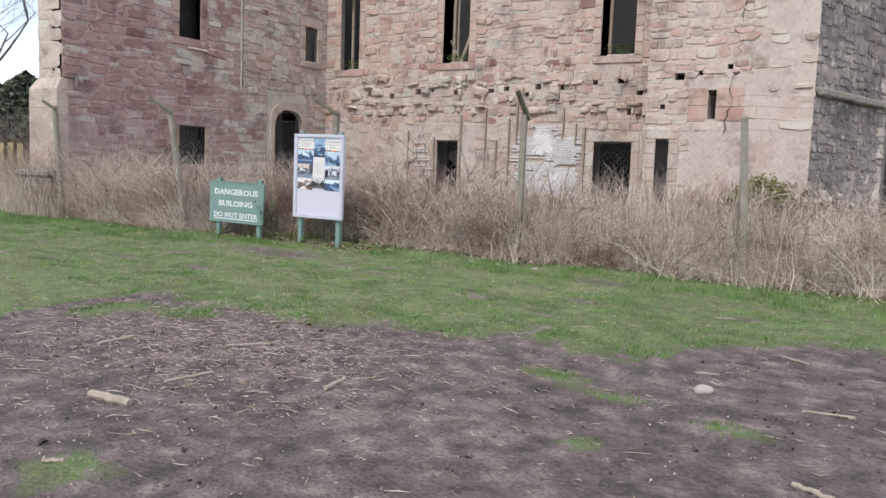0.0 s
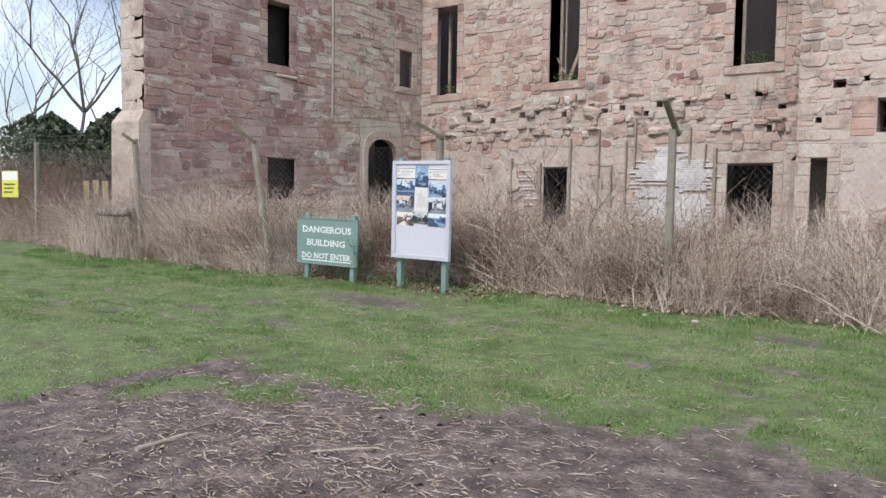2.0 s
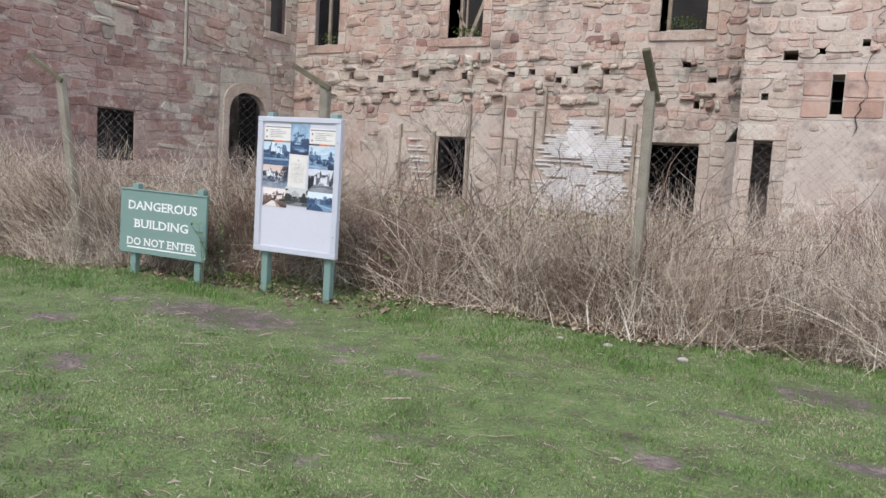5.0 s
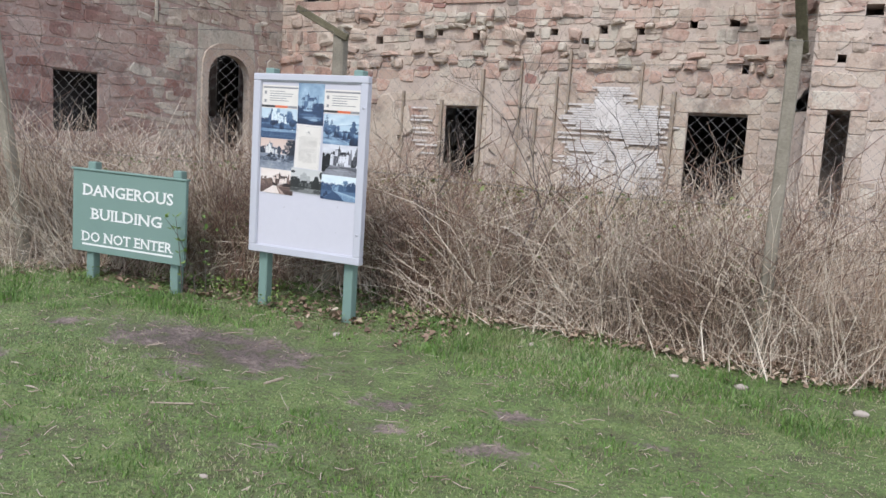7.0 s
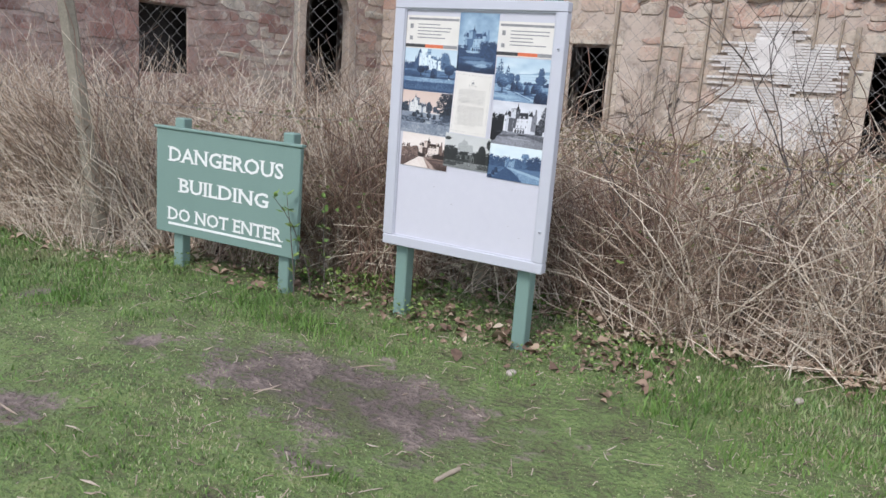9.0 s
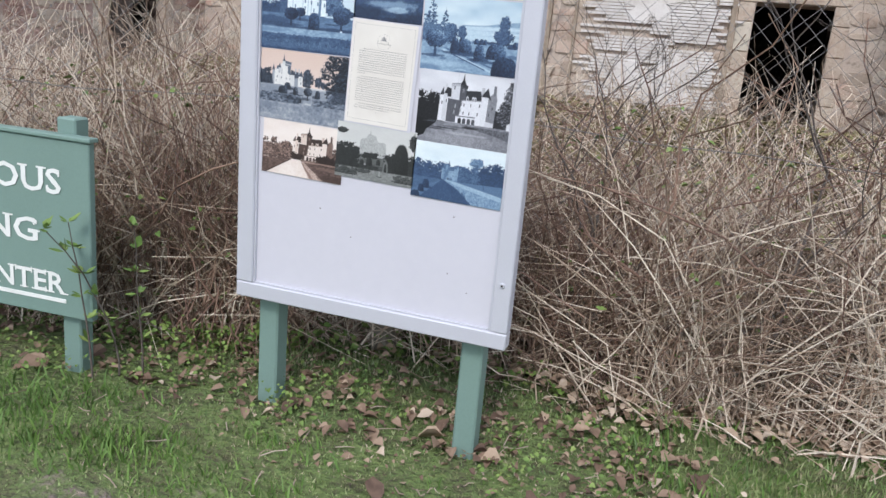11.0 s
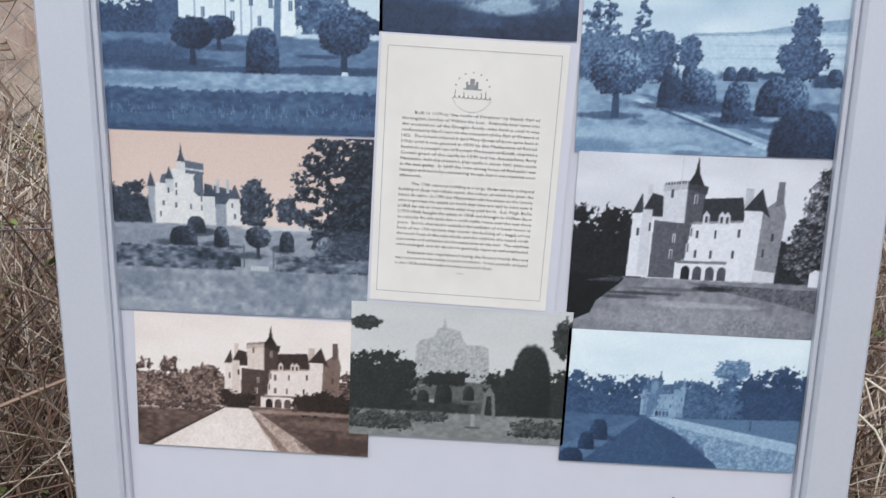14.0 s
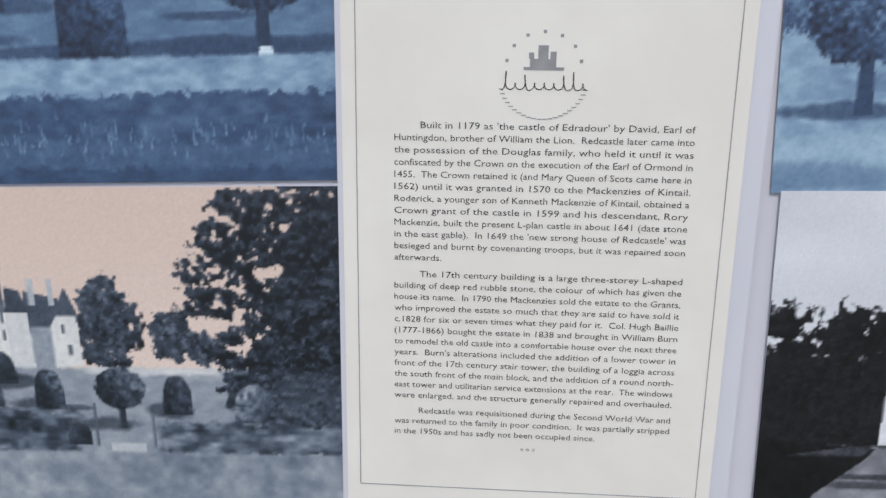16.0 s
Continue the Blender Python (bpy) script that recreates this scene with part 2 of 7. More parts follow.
WORN = [(rw.uniform(-2.5, 7.0), rw.uniform(-3.6, -0.5), rw.uniform(0.10, 0.42), rw.uniform(0.05, 0.17), rw.uniform(0.35, 0.7)) for _ in range(54)]


def mud(x, y):
    """How bare the ground is: the worn path, and the trodden patch before the board."""
    edge_y = np.interp(x, (0.7, 1.3, 1.5, 2.6, 3.3, 4.3, 5.2, 5.8, 6.5, 7.2, 8.5), (-7.5, -5.2, -3.7, -3.75, -3.75, -3.4, -3.1, -3.5, -2.8, -1.8, -1.7))
    line = edge_y - y + 0.35 * np.sin(0.9 * x + 1.3 * y) * np.sin(1.1 * y - 0.5 * x) + 0.16 * np.sin(2.3 * x + 0.4) * np.sin(1.9 * y + 1.0) + 0.12 * np.sin(4.1 * x + 2.7 * y) + 0.13 * np.sin(9.1 * x + 3.3 * y) * np.sin(7.3 * y - 4.2 * x) + 0.08 * np.sin(17 * x - 5 * y) * np.sin(13 * y + 6 * x)
    path = np.clip(line / 0.8 + 0.45, 0, 1)
    for cx, cy, rx, ry in ((5.95, -4.05, 0.4, 0.16), (6.45, -4.25, 0.35, 0.12), (4.65, -6.95, 0.3, 0.3), (6.56, -5.2, 0.15, 0.2), (7.2, -4.5, 0.3, 0.15), (2.4, -4.3, 0.5, 0.25), (1.8, -4.6, 0.3, 0.5)):
        path = path - 0.75 * np.clip(1.3 - np.hypot((x - cx) / rx, (y - cy) / ry), 0, 1)
    path = np.clip(path, 0, 1)
    spot = 0.66 * np.clip(1.45 - np.hypot((x - 0.45 - 0.25 * (y + 0.8)) / 0.95, (y + 0.88) / 0.42), 0, 1)
    strip = 0.62 * np.clip(1.3 - np.hypot((x - 4.95) / 0.7, (y + 0.15) / 0.28), 0, 1)
    best = np.maximum(np.maximum(path, spot), strip)
    for cx, cy, rx, ry, most in WORN:
        best = np.maximum(best, most * np.clip(1.4 - np.hypot((x - cx - 0.3 * (y - cy)) / rx, (y - cy) / ry), 0, 1))
    return best


def lumps_at(x, y):
    return 0.018 * np.sin(2.3 * x + 0.8 * y) * np.sin(1.7 * y - 0.6 * x) + 0.008 * np.sin(6.1 * x) * np.sin(5.3 * y + x)


def surface_z(x, y):
    """The ground with its lumps and its worn hollows."""
    bare_ = mud(np.asarray(x, dtype=float), np.asarray(y, dtype=float))
    return ground_z(x, y) + lumps_at(x, y) * (1 - 0.4 * bare_) - 0.03 * bare_


gx = np.concatenate([np.linspace(-400, -14, 14)[:-1], np.arange(-14, 15, 0.1), np.linspace(15, 400, 14)])
gy = np.concatenate([np.linspace(-400, -14, 14)[:-1], np.arange(-14, 4, 0.1), np.linspace(4, 14, 14)[:-1], np.linspace(14, 600, 14)])
GX, GY = np.meshgrid(gx, gy, indexing="ij")
GZ = ground_z(GX, GY)
GM = mud(GX, GY)
near = (np.abs(GX) < 15) & (np.abs(GY) < 15)
lumps = lumps_at(GX, GY)
GZ = GZ + np.where(near, lumps * (1 - 0.4 * GM), 0) - 0.03 * GM * near
nx, ny = GX.shape
idx = np.arange(nx * ny).reshape(nx, ny)
GF = np.stack([idx[:-1, :-1], idx[1:, :-1], idx[1:, 1:], idx[:-1, 1:]], -1).reshape(-1, 4)


def ground_material():
    m = bpy.data.materials.new("turf and mud")
    m.use_nodes = True
    nt = m.node_tree
    N, L = nt.nodes, nt.links
    bsdf = N["Principled BSDF"]
    geo = N.new("ShaderNodeNewGeometry")
    att = N.new("ShaderNodeAttribute")
    att.attribute_name = "bare"

    def noise_tex(s, d=6):
        n = N.new("ShaderNodeTexNoise")
        n.inputs["Scale"].default_value, n.inputs["Detail"].default_value = s, d
        L.new(geo.outputs["Position"], n.inputs["Vector"])
        return n.outputs["Fac"]

    def ramp_of(f, stops):
        r = N.new("ShaderNodeValToRGB")
        e = r.color_ramp.elements
        while len(e) < len(stops):
            e.new(0.5)
        for k, (p, c) in enumerate(stops):
            e[k].position, e[k].color = p, (*c, 1)
        L.new(f, r.inputs["Fac"])
        return r.outputs["Color"]

    def math_of(op, a, b):
        n = N.new("ShaderNodeMath")
        n.operation = op
        for k, v in enumerate((a, b)):
            if isinstance(v, (int, float)):
                n.inputs[k].default_value = v
            else:
                L.new(v, n.inputs[k])
        return n.outputs[0]

    coarse, mid, finer = noise_tex(0.9), noise_tex(5.5), noise_tex(38)
    soil = ramp_of(math_of("ADD", math_of("MULTIPLY", mid, 0.65), math_of("MULTIPLY", finer, 0.35)),
                   [(0.36, (0.052, 0.038, 0.034)), (0.45, (0.098, 0.073, 0.066)), (0.54, (0.15, 0.115, 0.104)), (0.66, (0.27, 0.212, 0.185))])
    finest = noise_tex(120)
    turf = ramp_of(math_of("ADD", math_of("MULTIPLY", mid, 0.4), math_of("ADD", math_of("MULTIPLY", finer, 0.3), math_of("MULTIPLY", finest, 0.3))),
                   [(0.36, (0.07, 0.062, 0.042)), (0.44, (0.11, 0.12, 0.052)), (0.52, (0.125, 0.185, 0.058)), (0.58, (0.165, 0.22, 0.072)), (0.68, (0.26, 0.235, 0.14))])
    edge = math_of("ADD", att.outputs["Fac"], math_of("MULTIPLY", math_of("SUBTRACT", math_of("ADD", mid, math_of("MULTIPLY", finer, 0.5)), 0.75), 1.5))
    mask = ramp_of(edge, [(0.38, (0, 0, 0)), (0.62, (1, 1, 1))])
    mx = N.new("ShaderNodeMix")
    mx.data_type = "RGBA"
    L.new(mask, mx.inputs["Factor"])
    L.new(turf, mx.inputs["A"])
    L.new(soil, mx.inputs["B"])
    mat_att = N.new("ShaderNodeAttribute")
    mat_att.attribute_name = "thatch"
    # Straw ground darkened to stand for the shade between stems.
    straw = ramp_of(math_of("ADD", math_of("MULTIPLY", mid, 0.5), math_of("MULTIPLY", finer, 0.5)), [(0.36, (0.06, 0.045, 0.033)), (0.5, (0.15, 0.118, 0.082)), (0.64, (0.26, 0.21, 0.15))])
    mx2 = N.new("ShaderNodeMix")
    mx2.data_type = "RGBA"
    L.new(mat_att.outputs["Fac"], mx2.inputs["Factor"])
    L.new(mx.outputs["Result"], mx2.inputs["A"])
    L.new(straw, mx2.inputs["B"])
    L.new(mx2.outputs["Result"], bsdf.inputs["Base Color"])
    bsdf.inputs["Roughness"].default_value = 0.9
    bp = N.new("ShaderNodeBump")
    bp.inputs["Strength"].default_value, bp.inputs["Distance"].default_value = 1.0, 0.045
    L.new(math_of("ADD", mid, finer), bp.inputs["Height"])
    L.new(bp.outputs["Normal"], bsdf.inputs["Normal"])
    return m


ground_me = quads_mesh("ground", np.stack([GX, GY, GZ], -1).reshape(-1, 3), GF, ground_material())
ground_me.polygons.foreach_set("use_smooth", [True] * len(ground_me.polygons))
bare = ground_me.attributes.new("bare", "FLOAT", "POINT")
bare.data.foreach_set("value", GM.astype(np.float32).ravel())
thatch = ground_me.attributes.new("thatch", "FLOAT", "POINT")
thatch.data.foreach_set("value", np.clip((GY - np.interp(GX, (-13, -5.6, -2.1, 0.3, 14), (0.3, -0.2, -0.2, 0.6, 1.1))) / 0.3 - 0.1, 0, 1).astype(np.float32).ravel() * (GY.ravel() < 20))
tagged(put("ground", ground_me), "patchy green turf worn to brown mud along a path", "ground", kind="structure")


# ---- masonry ----
def unit_stone(seed, round_=0.12, square=False):
    """A dressed-rubble stone, one unit each way, its face towards -y, with a rounded arris."""
    r = random.Random(seed)
    j = lambda s: r.uniform(-s, s)
    c = [r.uniform(0.03, 0.05) if square else r.uniform(0.06, 0.34) for _ in range(8)]
    ring = [(-.5 + c[0], -.5), (.5 - c[1], -.5), (.5, -.5 + c[2]), (.5, .5 - c[3]), (.5 - c[4], .5), (-.5 + c[5], .5), (-.5, .5 - c[6]), (-.5, -.5 + c[7])]
    slack = 0.02 if square else 0.115
    outer = [(x + j(slack), z + j(slack)) for x, z in ring]
    v, f = [], []
    for depth, k in ((0.0, 1.0), (-0.62, 1.0 - 0.02), (-1.0, 1 - 2 * round_)):
        v += [(x * k, depth + (j(.12) if depth == -1.0 else 0), z * k) for x, z in outer]
    v.append((j(.15), -1.05 + j(.15), j(.15)))
    for a in (0, 8):
        for i in range(8):
            f.append((a + i, a + (i + 1) % 8, a + 8 + (i + 1) % 8, a + 8 + i))
    for i in range(8):
        f.append((16 + i, 16 + (i + 1) % 8, 24))
    return v, f


STONES = [unit_stone(s, random.Random(s).choice((0.03, 0.05, 0.08))) for s in range(14)]
BOULDERS = [unit_stone(100 + s, 0.2) for s in range(6)]
DRESSED = [unit_stone(200 + s, 0.03, True) for s in range(4)]
SHARED = {}


def shared(kind, k, mat):
    key = (kind, k, mat.name)
    if key not in SHARED:
        v, f = {"stone": STONES, "boulder": BOULDERS, "dressed": DRESSED}[kind][k]
        SHARED[key] = mesh_of(kind, v, f, mat)
    return SHARED[key]


def backing(W, z0, z1, thick, holes, mat, name, splayed=()):
    """A wall from u=0..W along x, its face at y=0 and its back at y=thick, with real openings (u0, u1, z0, z1)."""
    us = sorted({0, W, *[min(max(h[k], 0), W) for h in holes for k in (0, 1)]})
    zs = sorted({z0, z1, *[min(max(h[k], z0), z1) for h in holes for k in (2, 3)]})
    nu, nz = len(us), len(zs)
    hole = lambda i, j: i < 0 or j < 0 or i >= nu - 1 or j >= nz - 1 or any(
        h[0] < (us[i] + us[i + 1]) / 2 < h[1] and h[2] < (zs[j] + zs[j + 1]) / 2 < h[3] for h in holes)

    def flare(u, z, y):
        """Embrasures widen towards the inside."""
        if y > 0:
            for h in splayed:
                if h[2] <= z <= h[3] and u in (h[0], h[1]):
                    return u + (-1 if u == h[0] else 1) * min(0.5, 0.9 * thick)
        return u

    v = [(flare(u, z, y), y, z) for y in (0, thick) for z in zs for u in us]
    at = lambda i, j, b: b * nu * nz + j * nu + i
    f = []
    for i in range(nu - 1):
        for j in range(nz - 1):
            if hole(i, j):
                continue
            f.append((at(i, j, 0), at(i + 1, j, 0), at(i + 1, j + 1, 0), at(i, j + 1, 0)))
            f.append((at(i, j, 1), at(i, j + 1, 1), at(i + 1, j + 1, 1), at(i + 1, j, 1)))
            for di, dj, a, b in ((-1, 0, (i, j), (i, j + 1)), (1, 0, (i + 1, j + 1), (i + 1, j)), (0, -1, (i + 1, j), (i, j)), (0, 1, (i, j + 1), (i + 1, j + 1))):
                if hole(i + di, j + dj):
                    f.append((at(*a, 0), at(*b, 0), at(*b, 1), at(*a, 1)))
    return mesh_of(name, v, f, mat)


def masonry(name, label, m, W, z0, z1, thick, holes, style, seed, near_box, courses=(0.07, 0.25), lengths=(0.10, 0.44),
            belt=None, surrounds=(), gap=0.010, proud=(0.004, 0.026), mortar="mortar", skip=(), accents=0, accent="deep", flared=()):
    """A rubble wall: mortar core, single stones near the walk, the rest of the stones joined. m places it; -y is its face.
    style(u, z) gives the stone colour key; surrounds: openings with dressed margins; skip: rectangles left to plaster."""
    r = random.Random(seed)
    wall = tagged(put(name, backing(W, z0, z1, thick, holes, M[mortar], name, list(surrounds) + list(flared)), at=m), label, "wall", kind="structure")
    margins = [(a - 0.2, b + 0.2, c - 0.18, d + 0.24) for a, b, c, d in surrounds]
    block = margins + [h for h in holes if h not in surrounds] + list(skip)
    rest = {}
    count = 0

    def lay(kind, u, z, w, h, depth, colour, tilt=0.0):
        nonlocal count
        near_ = near_box[0] < u < near_box[1] and near_box[2] < z < near_box[3] and count < 300
        k = r.randrange({"stone": 14, "boulder": 6, "dressed": 4}[kind])
        flip = -1 if kind != "dressed" and r.random() < 0.5 else 1
        t = pose(u, 0.0, z, 0, tilt, 0 if flip > 0 else 0) @ Matrix.Diagonal((w, depth, h, 1))
        if near_:
            count += 1
            put("stone", shared(kind, k, M[colour + "_piece"]), wall, at=t)
        else:
            vs, fs = rest.setdefault(colour, ([], []))
            o = len(vs)
            sv, sf = {"stone": STONES, "boulder": BOULDERS, "dressed": DRESSED}[kind][k]
            vs.extend(t @ Vector(p) for p in sv)
            fs.extend(tuple(o + q for q in face) for face in sf)

    z = z0
    while z < z1 - 0.04:
        rough_belt = belt is not None and belt[0] < z < belt[1]
        h = r.uniform(*courses) * (1.15 if rough_belt else 1.0)
        h = min(h, z1 - z)
        cuts = sorted((max(0, b[0]), min(W, b[1])) for b in block if b[2] < z + h - 0.02 and b[3] > z + 0.02 and b[1] > 0 and b[0] < W)
        spans, u = [], 0.0
        for a, b in cuts:
            if a > u:
                spans.append((u, a))
            u = max(u, b)
        if u < W:
            spans.append((u, W))
        for a, b in spans:
            u = a
            while u < b - 0.03:
                w = r.uniform(*lengths) * (0.8 if rough_belt else 1.0)
                if b - (u + w) < 0.14:
                    w = b - u
                if w > 0.02:
                    zj = r.uniform(-0.035, 0.035) + 0.04 * math.sin(1.7 * u + 3.1 * z)
                    uc, zc = u + w / 2, z + h / 2
                    colour = style(uc, zc)
                    if colour is not None:
                        if rough_belt and r.random() < 0.32:
                            lay("boulder", uc, zc + zj, w - gap, h * r.uniform(0.85, 1.15), r.uniform(0.06, 0.14), colour, r.uniform(-8, 8))
                        elif rough_belt and r.random() < 0.10:
                            pass
                        elif r.random() < 0.05:
                            lay("boulder", uc, zc + zj, w - gap, h * r.uniform(0.9, 1.25), proud[1] * r.uniform(1.2, 2.2), colour, r.uniform(-8, 8))
                        elif h > 0.17 and w < 0.35 and r.random() < 0.45:
                            s = r.uniform(0.35, 0.65)
                            lay("stone", uc, z + h * s / 2 + zj, w - gap, h * s - gap, r.uniform(*proud), colour, r.uniform(-2, 2))
                            lay("stone", uc, z + h * (1 + s) / 2 + zj, w - gap, h * (1 - s) - gap, r.uniform(*proud), style(uc, zc) or colour, r.uniform(-2, 2))
                        else:
                            lay("stone", uc, zc + zj, w - gap, h * r.uniform(0.82, 1.12) - gap, r.uniform(*proud), colour, r.uniform(-5.5, 5.5))
                u += w
        z += h
    for _ in range(accents):
        uc, zc = r.uniform(0.3, W - 0.3), r.uniform(z0 + 0.3, z1 - 0.3)
        if not any(b[0] - 0.3 < uc < b[1] + 0.3 and b[2] - 0.15 < zc < b[3] + 0.15 for b in block):
            lay("dressed", uc, zc, r.uniform(0.22, 0.48), r.uniform(0.12, 0.21), proud[1] + 0.003, accent, r.uniform(-2, 2))
    for a, b, c, d in surrounds:
        colour = style((a + b) / 2, (c + d) / 2) or "pale"
        lay("dressed", (a + b) / 2, d + 0.12, b - a + 0.4, 0.225, 0.022, colour)
        lay("dressed", (a + b) / 2, c - 0.09, b - a + 0.4, 0.165, 0.035, colour)
        zz, flip = c, r.random() < 0.5
        while zz < d - 0.02:
            hh = min(r.uniform(0.22, 0.38), d - zz)
            for side in (-1, 1):
                ww = 0.19
                uu = a - ww / 2 - 0.005 if side < 0 else b + ww / 2 + 0.005
                lay("dressed", uu, zz + hh / 2, ww, hh - 0.006, 0.02, colour)
            zz += hh
    for colour, (vs, fs) in rest.items():
        ob = put("stonework", mesh_of("stonework", vs, fs, M[colour + "_rest"]), wall)
        tagged(ob, kind="stuff")
    return wall


MAIN_Y = 8.72
# main front: u runs east from x=-6.4
mu = lambda x: x + 6.4
main_surrounds = [(mu(-5.88), mu(-5.25), 3.86, 6.1), (mu(-2.56), mu(-1.80), 3.94, 6.6), (mu(1.70), mu(2.50), 3.96, 6.4),
                  (mu(-2.64), mu(-2.02), 0.55, 1.95), (mu(1.66), mu(2.56), 0.5, 1.98)]
rp = random.Random(5)
putlogs = [(mu(x), mu(x) + rp.uniform(0.10, 0.17), z, z + rp.uniform(0.10, 0.15)) for x, z in
           ((-4.9, 3.12), (-4.2, 3.05), (-3.35, 3.15), (-2.9, 3.2), (-2.2, 3.12), (-1.2, 3.16), (-0.75, 3.2), (0.1, 3.22), (0.75, 3.2), (1.55, 3.3), (2.15, 3.32), (2.6, 3.05), (-0.2, 3.05), (2.4, 2.6))]


def main_style(u, z):
    x = u - 6.4
    if z < 2.3 and -0.7 < x < 1.7 and 0.5 < z:
        return "pale"
    if z < 2.45:
        return None if rp.random() < 0.55 else ("pale" if rp.random() < 0.65 else "pink")
    if 2.6 < z < 3.7:
        return "pale" if rp.random() < 0.3 else ("grey" if rp.random() < 0.35 else "pink")
    q = rp.random()
    return "pink" if q < 0.72 else ("grey" if q < 0.84 else ("deep" if q < 0.9 else "pale"))


masonry("wall_main", "pinkish rubble stone castle front with empty windows", pose(-6.4, MAIN_Y, 0), 10.6, -0.1, 8.6, 0.8,
        main_surrounds + putlogs, main_style, 1, (2.8, 9.2, 2.0, 3.7), belt=(2.55, 3.55), surrounds=main_surrounds, accents=26, accent="pink")
# east block, standing forward of the front
eu = lambda x: x - 3.42
east_surr = [(eu(3.66), eu(3.92), 0.5, 1.96)]
east_holes = east_surr + [(eu(4.62), eu(4.78), 2.36, 2.92), (eu(3.7), eu(3.8), 2.55, 2.65), (eu(3.95), eu(4.15), 3.12, 3.26), (eu(4.4), eu(4.5), 3.2, 3.32), (eu(4.95), eu(5.05), 3.3, 3.4)]
east = masonry("wall_east_block", "pale pink weathered stone block with a slit window", pose(3.42, 6.7, 0), 3.08, -0.1, 8.6, 0.8, east_holes,
        lambda u, z: None if (z < 2.25 and rp.random() < 0.75) or (u > 1.95 and rp.random() < 0.72) else ("pale" if (u > 1.95 or z < 2.4 or rp.random() < 0.35) else "pink"), 12, (0.3, 2.6, 2.2, 4.4), surrounds=east_surr, skip=[(eu(4.24), eu(5.30), 2.30, 2.98)])
# large dressed red blocks about the slit window
for k, (x0, x1, z0, z1) in enumerate(((4.25, 4.61, 2.31, 2.60), (4.25, 4.61, 2.61, 2.97), (4.79, 5.29, 2.31, 2.58), (4.79, 5.04, 2.59, 2.97), (5.05, 5.29, 2.59, 2.97))):
    put("stone", shared("dressed", k % 4, M["ashlar"]), east, at=pose(eu((x0 + x1) / 2), 0, (z0 + z1) / 2) @ Matrix.Diagonal((x1 - x0 - 0.008, 0.014, z1 - z0 - 0.008, 1)))
ang = math.degrees(math.atan2(3.5, 1.1))
masonry("wall_canted", "grey rubble wall darkened for its shaded side", pose(6.5, 6.7, 0, 0, 0, ang), 3.67, -0.1, 8.6, 0.8, [],
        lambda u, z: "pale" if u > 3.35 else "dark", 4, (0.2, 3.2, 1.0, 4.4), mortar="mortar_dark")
# west wing: its face looks east
wy = lambda y: y - 0.55
wing_surr = [(wy(3.44), wy(4.06), 3.98, 5.3), (wy(3.45), wy(4.22), 1.1, 1.99), (wy(7.8), wy(8.3), 4.03, 4.95)]
door = (wy(6.55), wy(7.75), 0.2, 2.82)


def wing_style(u, z):
    q = rp.random()
    if u > 4.85:
        return "grey" if q < 0.3 else ("pale" if q < 0.88 else "pink")
    if u > 2.4 and z > 3.0:
        return "red" if q < 0.6 else "grey"
    return "red" if q < 0.92 else ("deep" if q < 0.96 else "grey")


masonry("wall_west_wing", "deep red sandstone wing wall with small windows", pose(-6.4, 0.55, 0, 0, 0, 90), 8.17, -0.1, 8.6, 0.3, wing_surr + [door], wing_style, 6,
        (0.3, 8.2, 2.3, 3.2), surrounds=wing_surr, courses=(0.08, 0.22), lengths=(0.16, 0.62), proud=(0.006, 0.02), gap=0.012, mortar="mortar_red", accents=46, flared=[door], skip=[(wy(6.3), wy(7.98), 0.2, 3.05)])
masonry("wall_west_end", "sunlit tan end wall of the wing", pose(-7.15, 0.55, 0), 0.735, -0.1, 8.6, 0.8, [], lambda u, z: "pale", 7, (0.05, 0.9, 0.5, 4.5),
        courses=(0.2, 0.34), lengths=(0.3, 0.7), proud=(0.006, 0.014), gap=0.01)


def plain_wall(name, label, m, W, z0, z1, thick, mat):
    return tagged(put(name, backing(W, z0, z1, thick, [], M[mat], name), at=m), label, "wall", kind="structure")


# Walls added behind the fronts close the ruin so its rooms stay dark.
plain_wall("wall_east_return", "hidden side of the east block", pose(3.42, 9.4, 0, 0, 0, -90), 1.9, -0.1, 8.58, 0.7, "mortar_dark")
plain_wall("wall_wing_back", "added wing back, near-black for the dark behind windows", pose(-7.15, 5.0, 0, 0, 0, -90), 3.64, -0.1, 8.58, 0.25, "shade_dark")
plain_wall("wall_wing_shoulder", "plain unseen shoulder added to the wing", pose(-13.0, 5.0, 0), 5.82, -0.1, 8.58, 0.7, "mortar_red")
plain_wall("wall_west_outer", "plain unseen west wall added to close the rooms", pose(-13.0, 13.5, 0, 0, 0, -90), 7.8, -0.1, 8.58, 0.7, "mortar_red")
plain_wall("wall_north_inner", "added inner back wall, near-black for dark rooms", pose(-12.3, 13.5, 0), 20.6, -0.1, 8.58, 0.7, "shade_dark")
plain_wall("wall_north_east", "plain unseen rear added to the canted tower", pose(7.62, 10.35, 0, 0, 0, 90), 3.1, -0.1, 8.58, 0.7, "mortar_dark")
# Added floors, near-black, shut daylight out of the lower rooms.
for nm, lb, x0, x1, y0, y1, z0, z1 in (("floor_upper", "added upper floor that keeps the lower rooms dark", -12.2, 7.0, 9.6, 13.4, 3.3, 3.5), ("floor_wing_upper", "added wing floor that keeps the lower rooms dark", -12.2, -7.25, 5.8, 9.55, 3.3, 3.5)):
    ob = part(nm, boxed(x0, x1, y0, y1, z0, z1), M["shade_dark"], None)
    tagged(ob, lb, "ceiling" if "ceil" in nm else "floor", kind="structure")
